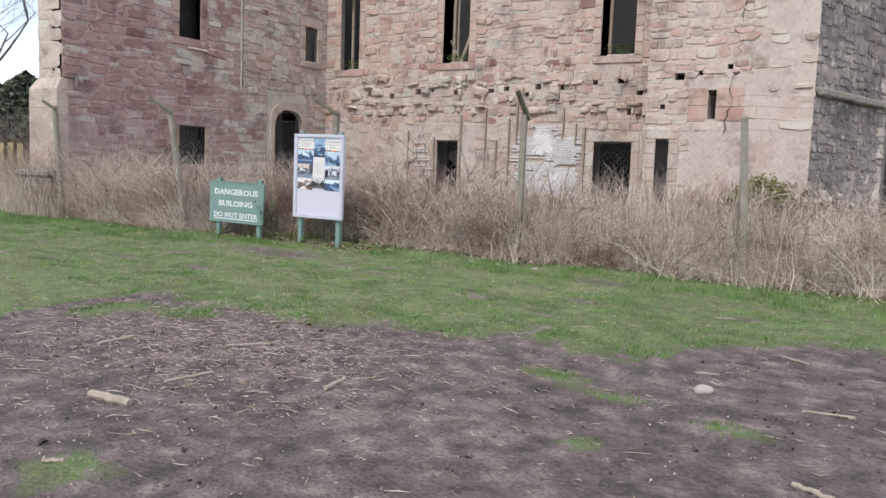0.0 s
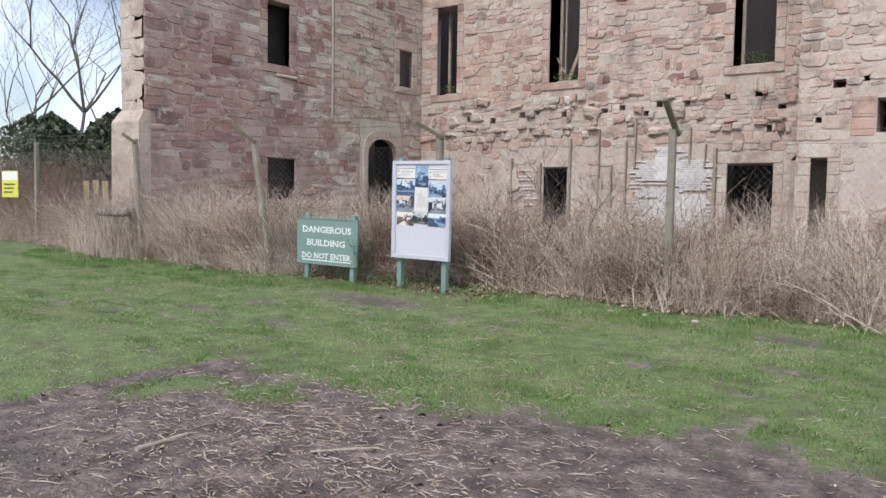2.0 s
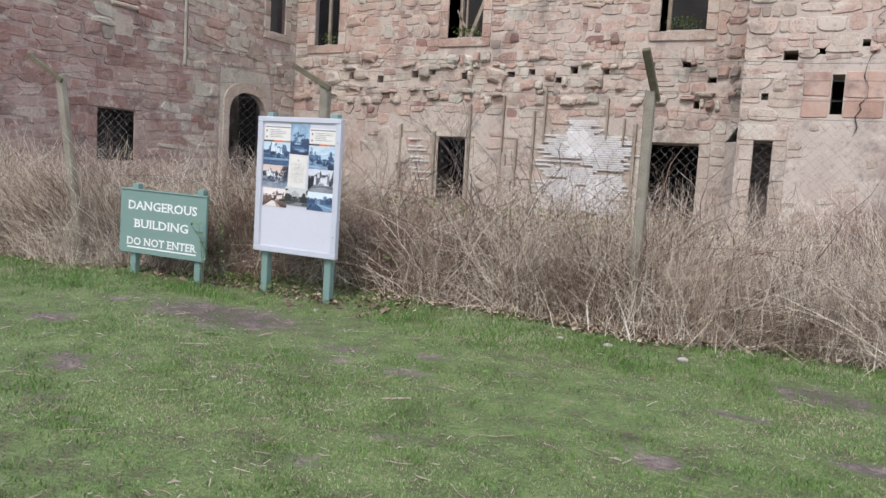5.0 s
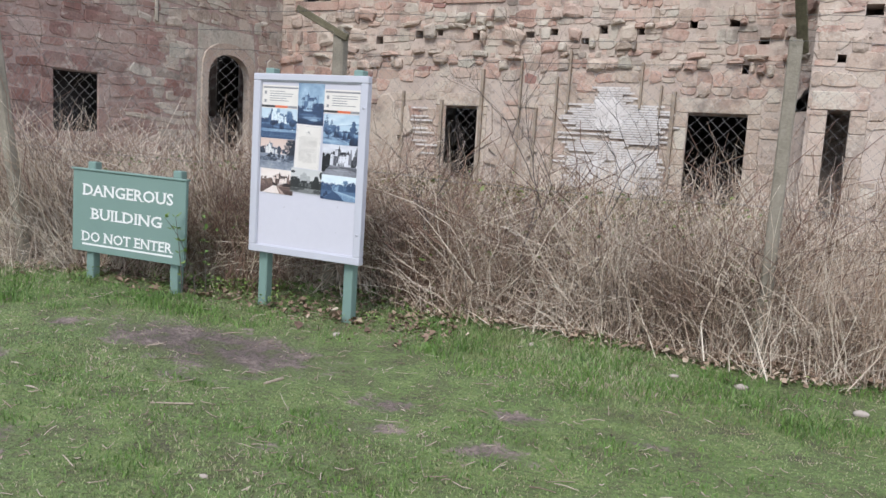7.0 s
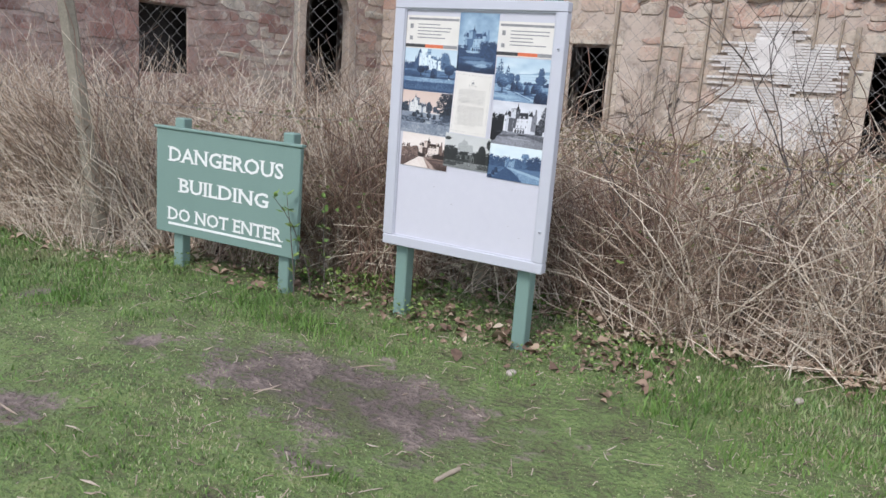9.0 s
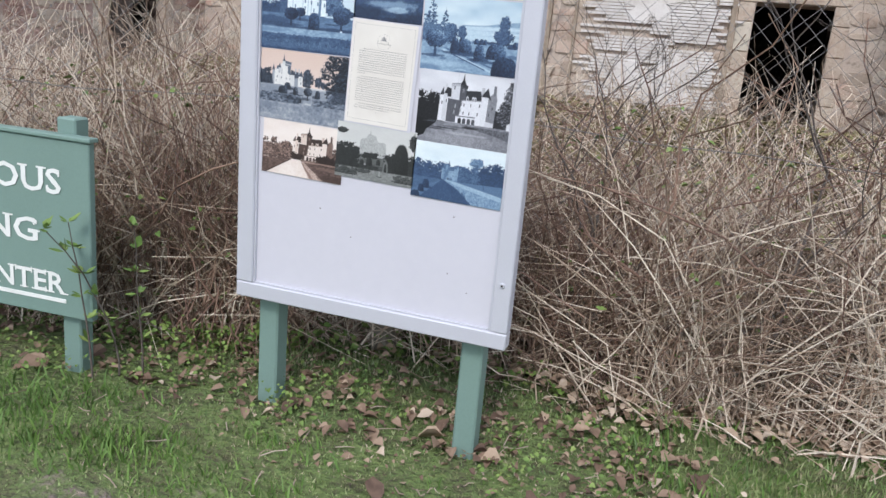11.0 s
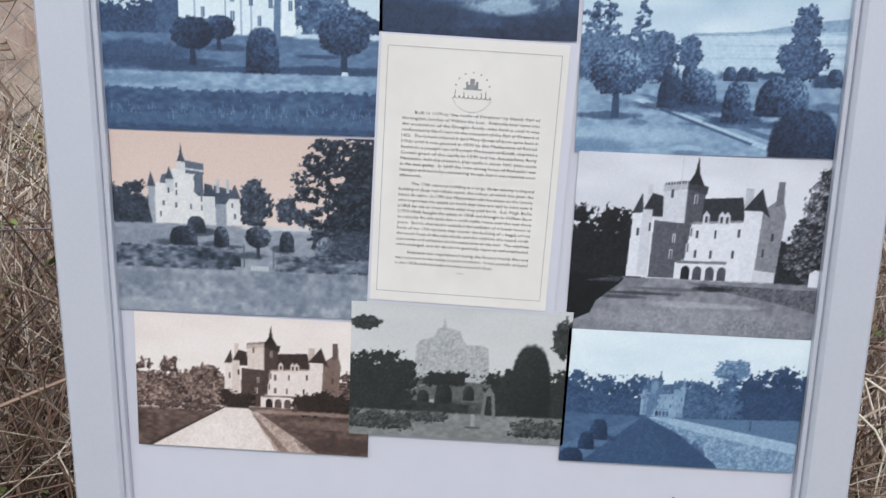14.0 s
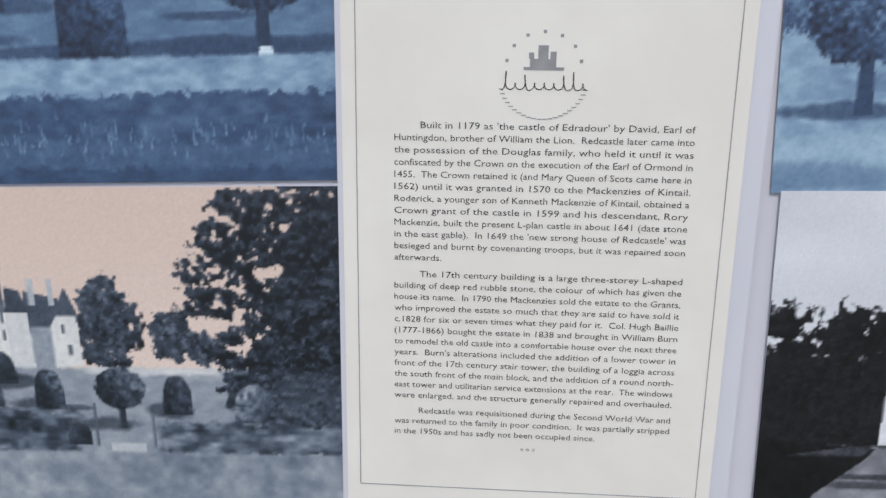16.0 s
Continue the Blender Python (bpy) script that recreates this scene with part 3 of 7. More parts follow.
# partition added inside, near-black, which keeps the rooms dark
plain_wall("wall_partition", "added near-black partition that keeps the rooms dark", pose(-7.3, 9.5, 0, 0, 0, 90), 3.9, -0.1, 8.5, 0.3, "shade_dark")


# ---- arched doorway of the wing ----
def arch_outline(w, spring, rise, n=14):
    pts = [(-w / 2, 0.0), (-w / 2, spring)]
    for k in range(1, n):
        a = math.pi * (1 - k / n)
        pts.append((w / 2 * math.cos(a), spring + rise * math.sin(a) ** 0.8))
    return pts + [(w / 2, spring), (w / 2, 0.0)]


def ring_prism(outer, inner, y0, y1):
    """A solid band between two open outlines of equal length, from y0 to y1."""
    bm = bmesh.new()
    n = len(outer)
    g = [[bm.verts.new((p[0], y, p[1])) for p in line] for line in (outer, inner) for y in (y0, y1)]
    of, ob_, nf, nb = g
    for i in range(n - 1):
        for q in ((of[i], of[i + 1], nf[i + 1], nf[i]), (ob_[i + 1], ob_[i], nb[i], nb[i + 1]), (of[i + 1], of[i], ob_[i], ob_[i + 1]), (nf[i], nf[i + 1], nb[i + 1], nb[i])):
            bm.faces.new(q)
    for i in (0, n - 1):
        bm.faces.new((of[i], nf[i], nb[i], ob_[i]))
    bmesh.ops.recalc_face_normals(bm, faces=bm.faces)
    return bm


doorway = tagged(put("door_1", None, at=pose(-6.4, 7.15, 0, 0, 0, 90)), "arched stone doorway with a pale dressed surround", "doorway", kind="structure")
inner = arch_outline(1.12, 2.15, 0.48)
outer = [(x * 1.07 / 0.56 * 0.5 * 1.34, z if z == 0 else z + 0.20 * max(0, min(1, (z - 1.9) / 0.5))) for x, z in inner]
part("hood_mould", ring_prism(outer, inner, -0.05, 0.10), M["pale_piece"], doorway, "weathered moulded arch stones")
flat = [(-0.80, 0.0), (-0.80, 2.2)] + [(-0.80 + 1.6 * k / 13, 3.08) for k in range(13)] + [(0.80, 2.2), (0.80, 0.0)]
flat = flat[: len(outer) - 2] + flat[-2:] if len(flat) != len(outer) else flat
part("spandrel", ring_prism(flat, [(x * 0.995, z) for x, z in outer], -0.015, 0.12), M["grey_piece"], doorway)
# Added boards, coloured dark to match the unlit opening.
part("door_leaf_remains", boxed(0.1, 0.5, 0.46, 0.52, 0.1, 1.5, 0.005), M["bark"], doorway, "added door boards toned dark like the unlit opening")

# ledge along the canted wall and the east corner
ledge = tagged(put("string_course", None, at=pose(6.5, 6.7, 0, 0, 0, ang)), "mossy projecting stone ledge", "ledge", kind="structure")
for k in range(7):
    part("ledge_stone", boxed(0.02 + k * 0.52, 0.02 + k * 0.52 + 0.505, -0.15, -0.03, 2.78 + 0.006 * (k % 3), 2.93, 0.03), M["post"], ledge)
plinth = tagged(put("plinth", None, at=pose(-7.15, 0.55, 0)), "sloping weathered plinth of the wing end", "plinth", kind="structure")
bm = bmesh.new()
v = [bm.verts.new(p) for p in ((-0.12, -0.16, -0.1), (0.78, -0.16, -0.1), (0.78, -0.14, 2.5), (-0.12, -0.14, 2.5), (0.0, -0.02, 2.72), (0.76, -0.02, 2.72), (-0.12, 0.1, -0.1), (0.78, 0.1, -0.1), (0, 0.1, 2.72), (0.76, 0.1, 2.72), (-0.12, 0.1, 2.5), (0.78, 0.1, 2.5))]
for q in ((0, 1, 2, 3), (3, 2, 5, 4), (0, 3, 10, 6), (1, 7, 11, 2), (3, 4, 8, 10), (2, 11, 9, 5), (6, 7, 1, 0)):
    bm.faces.new([v[k] for k in q])
part("plinth_face", bm, M["pale_piece"], plinth)

# drain scar down the wing, and a crack in the east block
scar = tagged(put("wall_seam", None, at=pose(-6.385, 5.36, 0)), "pale vertical joint strip with a painted shadow line", "joint", kind="structure")
part("strip", boxed(0.0, 0.035, -0.03, 0.03, 2.95, 8.4, 0.008), M["grey_piece"], scar)
# Near-black strip painted in as the shadow of the joint.
part("shadow_gap", boxed(-0.01, 0.022, 0.031, 0.05, 2.95, 8.4), M["shade_dark"], scar)
vs, fs = [], []
rc = random.Random(8)
pts, cz, cx_ = [], 5.6, 5.35
while cz > 2.0:
    pts.append(Vector((cx_ + rc.uniform(-0.06, 0.06), 6.676, cz)))
    cz -= rc.uniform(0.05, 0.16)
    cx_ -= 0.012
tube(vs, fs, pts, [rc.choice((0.002, 0.004, 0.006, 0.011)) for _ in pts], 4)
tagged(put("wall_crack", mesh_of("wall_crack", vs, fs, M["shade_dark"])), "dark jagged settlement crack in masonry", "crack", kind="structure")

# plaque below the wing window
plaque = tagged(put("wall_plaque", None, at=pose(-6.43, 3.96, 3.42)), "pale carved stone panel set in the wing wall", "plaque")
part("slab", boxed(-0.0, 0.05, -0.2, 0.2, -0.19, 0.19, 0.015), M["pale_piece"], plaque)
part("sill_fragment", boxed(0.0, 0.09, -0.3, 0.3, 0.30, 0.37, 0.02), M["pale_piece"], plaque)

# rotten sashes and beams in the upper windows
for x0, x1, z0, z1 in ((-2.56, -1.80, 3.94, 6.6), (-5.88, -5.25, 3.86, 6.1), (1.70, 2.50, 3.96, 6.4)):
    win = tagged(put("window_1", None, at=pose(x0, MAIN_Y + 0.45, z0)), "empty window with a rotten timber frame", "window", kind="structure")
    part("frame_post", boxed(0.02, 0.09, 0, 0.07, 0, z1 - z0 - 0.02, 0.006), M["old_wood"], win)
    if x0 < -2 and x0 > -3:
        part("fallen_beam", boxed(-0.04, 0.04, 0.1, 0.16, 0, 1.9, 0.006, pose(0.22, 0, 0.1, 0, 22, 0)), M["old_wood"], win)
        part("fallen_slat", boxed(-0.02, 0.02, 0.0, 0.05, 0, 0.7, 0.006, pose(0.3, 0, 0.05, 0, -30, 0)), M["old_wood"], win)
        part("frame_post", boxed(0.16, 0.20, 0, 0.05, 0, z1 - z0 - 0.02, 0.006), M["old_wood"], win)
    part("rubble_sill", boxed(0.05, x1 - x0 - 0.05, -0.2, 0.25, 0.0, 0.07, 0.03), M["grey_piece"], win)


# ---- lath and plaster on the main front ----
rl = random.Random(11)
lath = empty("lath_panel", "bare white laths with crumbling plaster on the wall", "lathwork", pose(0, MAIN_Y - 0.045, 0))
for k in range(44):
    z = 0.62 + k * 0.0405
    half = 0.86 - 0.30 * max(0, (z - 1.75)) ** 0.7 + rl.uniform(-0.16, 0.16)
    if z > 2.05:
        half = 0.34 - 0.25 * (z - 2.05) + rl.uniform(-0.08, 0.08)
    c = 0.52 + 0.05 * math.sin(k) - 0.25 * max(0, z - 2.0)
    a = c - half
    while a < c + half - 0.08:
        b = min(a + rl.uniform(0.35, 0.9), c + half)
        if rl.random() < 0.9:
            part("lath", boxed(a, b - 0.01, -0.012, 0.0, z, z + 0.031), M["plaster"], lath)
        a = b
for k in range(12):
    z, x = 1.05 + k * 0.075, -3.25 + rl.uniform(-0.1, 0.05)
    if k % 3 != 1:
        part("lath", boxed(x, x + rl.uniform(0.3, 0.5), -0.012, 0.0, z, z + 0.03), M["plaster"], lath)
for x, z0, z1, w in ((-2.71, 0.5, 2.05, .05), (-1.93, 0.5, 2.6, .05), (-0.9, 0.5, 1.95, .04), (-0.55, 0.5, 2.5, .035), (-0.35, 1.9, 2.95, .035), (1.42, 0.5, 2.3, .06), (1.2, 1.9, 2.4, .03), (0.9, 2.0, 2.75, .035), (-3.5, 0.6, 2.2, .035), (-1.2, 0.5, 2.8, .03)):
    part("batten", boxed(x - w / 2, x + w / 2, -0.05, 0.035, z0, z1, 0.004, pose(0, 0, 0, 0, rl.uniform(-0.4, 0.4), 0)), M["old_wood"], lath, "bleached vertical timber batten")


def plaster_patch(cx, cz, rx, rz, seed):
    r = random.Random(seed)
    n = 26
    bm = bmesh.new()
    ringv = []
    for k in range(n):
        a = 2 * math.pi * k / n
        q = 1 + r.uniform(-0.42, 0.38)
        ringv.append(bm.verts.new((cx + rx * q * math.cos(a), -0.002, cz + rz * q * math.sin(a))))
    mid = bm.verts.new((cx + 0.3 * rx, -0.0205, cz - 0.2 * rz))
    for k in range(n):
        a, b = ringv[k], ringv[(k + 1) % n]
        ia = bm.verts.new((cx + (a.co.x - cx) * 0.93, -0.02, cz + (a.co.z - cz) * 0.93))
        ib = bm.verts.new((cx + (b.co.x - cx) * 0.93, -0.02, cz + (b.co.z - cz) * 0.93))
        bm.faces.new((a, b, ib, ia))
        bm.faces.new((ia, ib, mid))
    return bm


for k, (cx, cz, rx, rz) in enumerate(((0.40, 1.92, 0.30, 0.24), (0.80, 1.05, 0.26, 0.2), (0.2, 0.95, 0.22, 0.2), (0.72, 0.72, 0.34, 0.22))):
    part("plaster_patch", plaster_patch(cx, cz, rx, rz, k), M["plaster"], lath, "flaking white plaster patch")
for k, (cx, cz, rx, rz) in enumerate(((-3.9, 1.5, 0.5, 0.5), (-1.3, 1.1, 0.45, 0.5), (-4.6, 1.2, 0.5, 0.6), (-1.1, 0.7, 0.6, 0.35), (-3.6, 0.8, 0.6, 0.4))):
    part("plaster_patch", plaster_patch(cx, cz, rx, rz, 20 + k), M["pale_piece"], lath, "stained render patch")


# ---- lettering ----
# feet and tips of the serif capitals: bars across a stem (h) or at the end of an arm (v), by width and cap height
SERIFS = {"D": "h.08,0 h.08,1", "B": "h.08,0 h.08,1", "E": "h.1,0 h.1,1 v.93,.08 v.93,.92", "R": "h.1,0 h.1,1 h.93,0", "A": "h.07,0 h.93,0", "N": "h.07,0 h.07,1 h.93,1",
          "G": "h.88,.47 v.86,.85", "U": "h.08,1 h.92,1", "I": "h.5,0 h.5,1", "L": "h.12,0 h.12,1 v.93,.09", "T": "h.5,0 v.04,.91 v.96,.91", "S": "v.85,.84 v.12,.16"}


def text_extent(text, bold):
    cu = bpy.data.curves.new("letters", "FONT")
    cu.body, cu.size, cu.resolution_u, cu.offset = text, 1.0, 2, bold
    ob = bpy.data.objects.new("letters", cu)
    me = bpy.data.meshes.new_from_object(ob)
    xs = [v.co.x for v in me.vertices]
    bpy.data.objects.remove(ob)
    bpy.data.meshes.remove(me)
    bpy.data.curves.remove(cu)
    return min(xs), max(xs)


def serif_bars(text, bold):
    """Rectangles (x0, x1, z0, z1) in the text's own units, cap height 0.7."""
    bars = []
    for i, ch in enumerate(text):
        if ch in SERIFS:
            lo, hi = text_extent(ch, bold)
            right = text_extent(text[:i + 1], bold)[1]
            w = hi - lo
            for spec in SERIFS[ch].split():
                fx, fz = (float(q) for q in spec[1:].split(","))
                cx, cz = right - w + fx * w, 0.7 * fz
                if spec[0] == "h":
                    z0 = cz - 0.005 if fz == 0 else cz - 0.04
                    bars.append((cx - 0.14, cx + 0.14, z0, z0 + 0.05))
                else:
                    bars.append((cx - 0.022, cx + 0.022, cz - 0.10, cz + 0.10))
    return bars


def lettering(lines, mat, name, parent, bold=0.0, serifs=False):
    """One mesh of several lines of text: (text, x0, x1, z, height); each is fitted between x0 and x1, in the x-z plane facing -y."""
    verts, faces = [], []
    for text, x0, x1, z, h in lines:
        cu = bpy.data.curves.new("letters", "FONT")
        cu.body, cu.size, cu.resolution_u, cu.offset = text, 1.0, 2, bold
        ob = bpy.data.objects.new("letters", cu)
        me = bpy.data.meshes.new_from_object(ob)
        co = np.array([v.co[:] for v in me.vertices])
        lo, hi = co[:, 0].min(), co[:, 0].max()
        k = (x1 - x0) / (hi - lo)
        o = len(verts)
        verts += [(x0 + (c[0] - lo) * k, -c[2], z + c[1] * h / 0.70) for c in co]
        faces += [tuple(o + i for i in p.vertices) for p in me.polygons]
        bpy.data.objects.remove(ob)
        bpy.data.meshes.remove(me)
        bpy.data.curves.remove(cu)
        for a, b, c, d in serif_bars(text, bold) if serifs else ():
            o = len(verts)
            verts += [(x0 + (q - lo) * k, -0.0006, z + s * h / 0.70) for q, s in ((a, c), (b, c), (b, d), (a, d))]
            faces.append((o, o + 1, o + 2, o + 3))
    return put(name, mesh_of(name, verts, faces, mat), parent)


# ---- warning sign ----
sign = empty("warning_sign", "sage green wooden warning sign with white painted lettering", "sign", pose(-1.06, -0.115, 0, 0, 1.2, 5))
part("panel", boxed(-0.533, 0.533, -0.02, 0.012, 0.232, 0.862, 0.004), M["green_paint"], sign)
part("top_rail", boxed(-0.545, 0.545, -0.03, 0.016, 0.863, 0.878, 0.003), M["green_paint"], sign)
for x in (-0.385, 0.42):
    part("post", boxed(x - 0.037, x + 0.037, 0.014, 0.085, -0.12, 0.93, 0.006), M["green_paint"], sign)
for line in (("DANGEROUS", -0.425, 0.425, 0.675, 0.085), ("BUILDING", -0.34, 0.325, 0.495, 0.082), ("DO NOT ENTER", -0.43, 0.43, 0.318, 0.075)):
    lettering([line], M["white_paint"], "lettering", sign, 0.017, True).location.y = -0.0235
part("underline", boxed(-0.43, 0.43, -0.0232, -0.0205, 0.285, 0.299), M["white_paint"], sign)


# ---- information board ----
board = empty("information_board", "aluminium framed board of old photographs on green posts", "notice board", pose(0, 0, 0, 0, 0.4, 0))
BW, BZ0, BZ1 = 0.930, 0.398, 1.648
IX0, IX1, IZ0, IZ1 = 0.060, 0.876, 0.450, 1.602
part("back_panel", boxed(0.02, BW - 0.02, 0.014, 0.04, BZ0 + 0.02, BZ1 - 0.02), M["panel"], board, "white display panel")
for nm, a in (("frame_bottom", (0.0, BW, BZ0, IZ0)), ("frame_top", (0.0, BW, IZ1, BZ1)), ("frame_side", (0.0, IX0, IZ0 + 0.001, IZ1 - 0.001)), ("frame_side", (IX1, BW, IZ0 + 0.001, IZ1 - 0.001))):
    part(nm, boxed(a[0], a[1], -0.004, 0.05, a[2], a[3], 0.004), M["alu"], board, "pale aluminium frame")
for nm, a in (("inner_lip", (IX0, IX0 + 0.006, IZ0, IZ1)), ("inner_lip", (IX1 - 0.006, IX1, IZ0, IZ1)), ("inner_lip", (IX0 + 0.007, IX1 - 0.007, IZ0, IZ0 + 0.006)), ("inner_lip", (IX0 + 0.007, IX1 - 0.007, IZ1 - 0.006, IZ1))):
    part(nm, boxed(a[0], a[1], 0.004, 0.0135, a[2], a[3], 0.001), M["alu"], board, "narrow aluminium lip")
for x in (0.092, 0.815):
    part("post", boxed(x - 0.036, x + 0.036, 0.052, 0.125, -0.15, 1.69, 0.006), M["green_paint"], board, "sage green square post")
for x, z in ((0.902, 0.60), (0.904, 1.44)):
    bm = bmesh.new()
    bmesh.ops.create_cone(bm, cap_ends=True, segments=14, radius1=0.0085, radius2=0.0065, depth=0.006, matrix=pose(x, -0.007, z, 90))
    sc_ = part("screw", bm, M["alu"], board, "steel dome screw")
    part("slot", boxed(x - 0.003, x + 0.003, -0.0115, -0.010, z - 0.003, z + 0.003), M["shade_dark"], sc_)


def ink(name, a, b, scale=220.0, gloss=0.4):
    """Printed tone between two greys or tints."""
    m = material(name, (a, tuple((p + q) / 2 for p, q in zip(a, b)), b), scale, gloss, 0.0, "", scale * 3, tight=0.26)
    return m


INK = {}
INK["paper"] = ink("cream paper", (0.70, 0.668, 0.625), (0.745, 0.715, 0.67), 12, 0.55)
INK["orange"] = ink("orange strip", (0.62, 0.14, 0.06), (0.70, 0.18, 0.08), 60)
INK["text"] = ink("dark grey print", (0.03, 0.03, 0.032), (0.06, 0.06, 0.062), 60, 0.6)
INK["faint"] = ink("faint grey print", (0.22, 0.22, 0.23), (0.30, 0.30, 0.31), 60, 0.6)
# tone scales of the prints, from black to white
TONES = {"blue": ((18, 27, 46), (52, 74, 106), (100, 128, 158), (164, 189, 207), (224, 234, 237)),
         "steel": ((18, 22, 30), (56, 65, 80), (112, 122, 137), (178, 182, 188), (228, 226, 222)),
         "sepia": ((24, 17, 17), (78, 62, 58), (142, 119, 110), (208, 191, 181), (238, 232, 228)),
         "mono": ((9, 10, 14), (56, 58, 66), (120, 122, 130), (190, 192, 200), (232, 234, 240)),
         "faded": ((30, 32, 33), (68, 71, 71), (116, 119, 118), (178, 180, 180), (208, 209, 207))}


def photo_material():
    m = bpy.data.materials.new("glossy photographic print")
    m.use_nodes = True
    N, L = m.node_tree.nodes, m.node_tree.links
    att = N.new("ShaderNodeAttribute")
    att.attribute_name = "ink"
    L.new(att.outputs["Color"], N["Principled BSDF"].inputs["Base Color"])
    N["Principled BSDF"].inputs["Roughness"].default_value = 0.42
    return m


PHOTO = photo_material()


class Print:
    """A photograph on the board. Its inks are drawn tone by tone on a fine grid, in its own 0..1 square (u right, v up)."""

    def __init__(self, label, x0, x1, z0, z1, turn, tone, level=0, cell=0.0011, seed=1):
        self.w, self.h, self.label, self.level = x1 - x0, z1 - z0, label, level
        self.at = pose((x0 + x1) / 2, 0.0125 - 0.0006 * level, (z0 + z1) / 2, 0, turn, 0)
        self.nu, self.nv = int(self.w / cell) + 1, int(self.h / cell) + 1
        self.U, self.V = np.meshgrid(np.linspace(0, 1, self.nu), np.linspace(0, 1, self.nv))
        self.q = np.random.default_rng(seed)
        self.scale = np.array(TONES[tone]) / 255.0
        self.ink = np.ones((self.nv, self.nu, 3))
        self.asp = self.h / self.w
        self.fine, self.leafy, self.soft = self.cloud(120), self.cloud(70, 3), self.cloud(9, 4)

    def cloud(self, f, octaves=2, fv=None):
        """Smooth noise about 0, f cells across the picture."""
        out, amp = 0.0, 1.0
        for k in range(octaves):
            nu, nv = max(2, int(f * 2 ** k)), max(2, int((fv or f * self.asp) * 2 ** k))
            g = self.q.uniform(-1, 1, (nv + 2, nu + 2))
            a, b = self.U * nu, self.V * nv
            i, j = a.astype(int), b.astype(int)
            fa, fb = a - i, b - j
            fa, fb = fa * fa * (3 - 2 * fa), fb * fb * (3 - 2 * fb)
            out = out + amp * ((g[j, i] * (1 - fa) + g[j, i + 1] * fa) * (1 - fb) + (g[j + 1, i] * (1 - fa) + g[j + 1, i + 1] * fa) * fb)
            amp *= 0.5
        return out

    def put_tone(self, mask, tone):
        """Lays a tone (0 black to 1 white), or a colour, over the picture where the mask is."""
        if isinstance(tone, tuple):
            rgb = np.array(tone) / 255.0 + 0 * self.ink
        else:
            t = np.clip(tone + 0 * self.U, 0, 1) * 4
            k = np.minimum(t.astype(int), 3)
            rgb = self.scale[k] * (1 - (t - k))[..., None] + self.scale[k + 1] * (t - k)[..., None]
        m = np.clip(mask, 0, 1)[..., None]
        self.ink = self.ink * (1 - m) + rgb * m

    def poly(self, pts, tone, grain=0.03, lean=0.0):
        """A polygon; lean brightens it towards the right."""
        inside = np.zeros((self.nv, self.nu))
        for du, dv in ((-.25, -.25), (.25, -.25), (-.25, .25), (.25, .25)):
            u, v = self.U + du / self.nu, self.V + dv / self.nv
            hit = np.zeros((self.nv, self.nu), bool)
            for (a, b), (c, d) in zip(pts, pts[1:] + pts[:1]):
                if b != d:
                    hit ^= ((b > v) != (d > v)) & (u < (c - a) * (v - b) / (d - b) + a)
            inside += hit * 0.25
        if isinstance(tone, tuple):
            self.put_tone(inside, tone)
        else:
            mid = sum(p[0] for p in pts) / len(pts)
            self.put_tone(inside, tone + grain * self.fine + 0.5 * grain * self.leafy + lean * (self.U - mid))

    def box(self, u0, u1, v0, v1, tone, grain=0.02):
        self.poly([(u0, v0), (u1, v0), (u1, v1), (u0, v1)], tone, grain)

    def sky(self, low, high, streak=0.03):
        if isinstance(low, tuple):
            k = np.clip(self.V + 0.1 * self.cloud(3, 3), 0, 1)[..., None]
            self.ink = (np.array(low) * (1 - k) + np.array(high) * k) / 255.0
        else:
            self.put_tone(1 + 0 * self.U, low + (high - low) * self.V + streak * self.cloud(4, 3, 6))

    def band(self, v0, v1, tone, u0=-1.0, u1=2.0, rag=0.004, grain=0.05, slope=0.0, fv=50):
        """Ground: a level band with a slightly ragged edge and grass texture."""
        lift = slope * self.U
        e = rag * self.leafy
        m = np.clip((self.V - v0 - lift + e) * self.nv * 0.5 + .5, 0, 1) * np.clip((v1 + lift + e - self.V) * self.nv * 0.5 + .5, 0, 1)
        m = m * np.clip((self.U - u0 + e) * 40, 0, 1) * np.clip((u1 - self.U + e) * 40, 0, 1)
        self.put_tone(m, tone + grain * (self.cloud(40, 2, fv) + 0.6 * self.soft))

    def smudge(self, cu, cv, ru, rv, tone, most=0.8, grain=0.04):
        """A soft-edged patch of tone: a cast shadow or a light place on grass in the photograph."""
        d = np.hypot((self.U - cu) / ru, (self.V - cv) / rv) + 0.25 * self.soft + 0.12 * self.leafy
        self.put_tone(np.clip((1.15 - d) * 2.2, 0, 1) * most, tone + grain * self.fine)

    def clump(self, cu, cv, ru, rv, dark, light, side=-0.5, crisp=0.45):
        i0, i1 = max(0, int((cu - 1.6 * ru) * self.nu)), min(self.nu, int((cu + 1.6 * ru) * self.nu) + 2)
        j0, j1 = max(0, int((cv - 1.6 * rv) * self.nv)), min(self.nv, int((cv + 1.6 * rv) * self.nv) + 2)
        if i0 >= i1 or j0 >= j1:
            return
        s = np.s_[j0:j1, i0:i1]
        x, y = (self.U[s] - cu) / ru, (self.V[s] - cv) / rv
        n1, n2 = self.leafy[s], self.fine[s]
        d = np.hypot(x, y) + crisp * n1 + 0.3 * n2
        m = np.clip((1 - d) * 3.5, 0, 1)[..., None]
        t = np.clip(dark + (light - dark) * (0.35 + 0.45 * y + 0.35 * side * x + 0.55 * n2 + 0.25 * n1), 0.0, 1.0) * 4
        k = np.minimum(t.astype(int), 3)
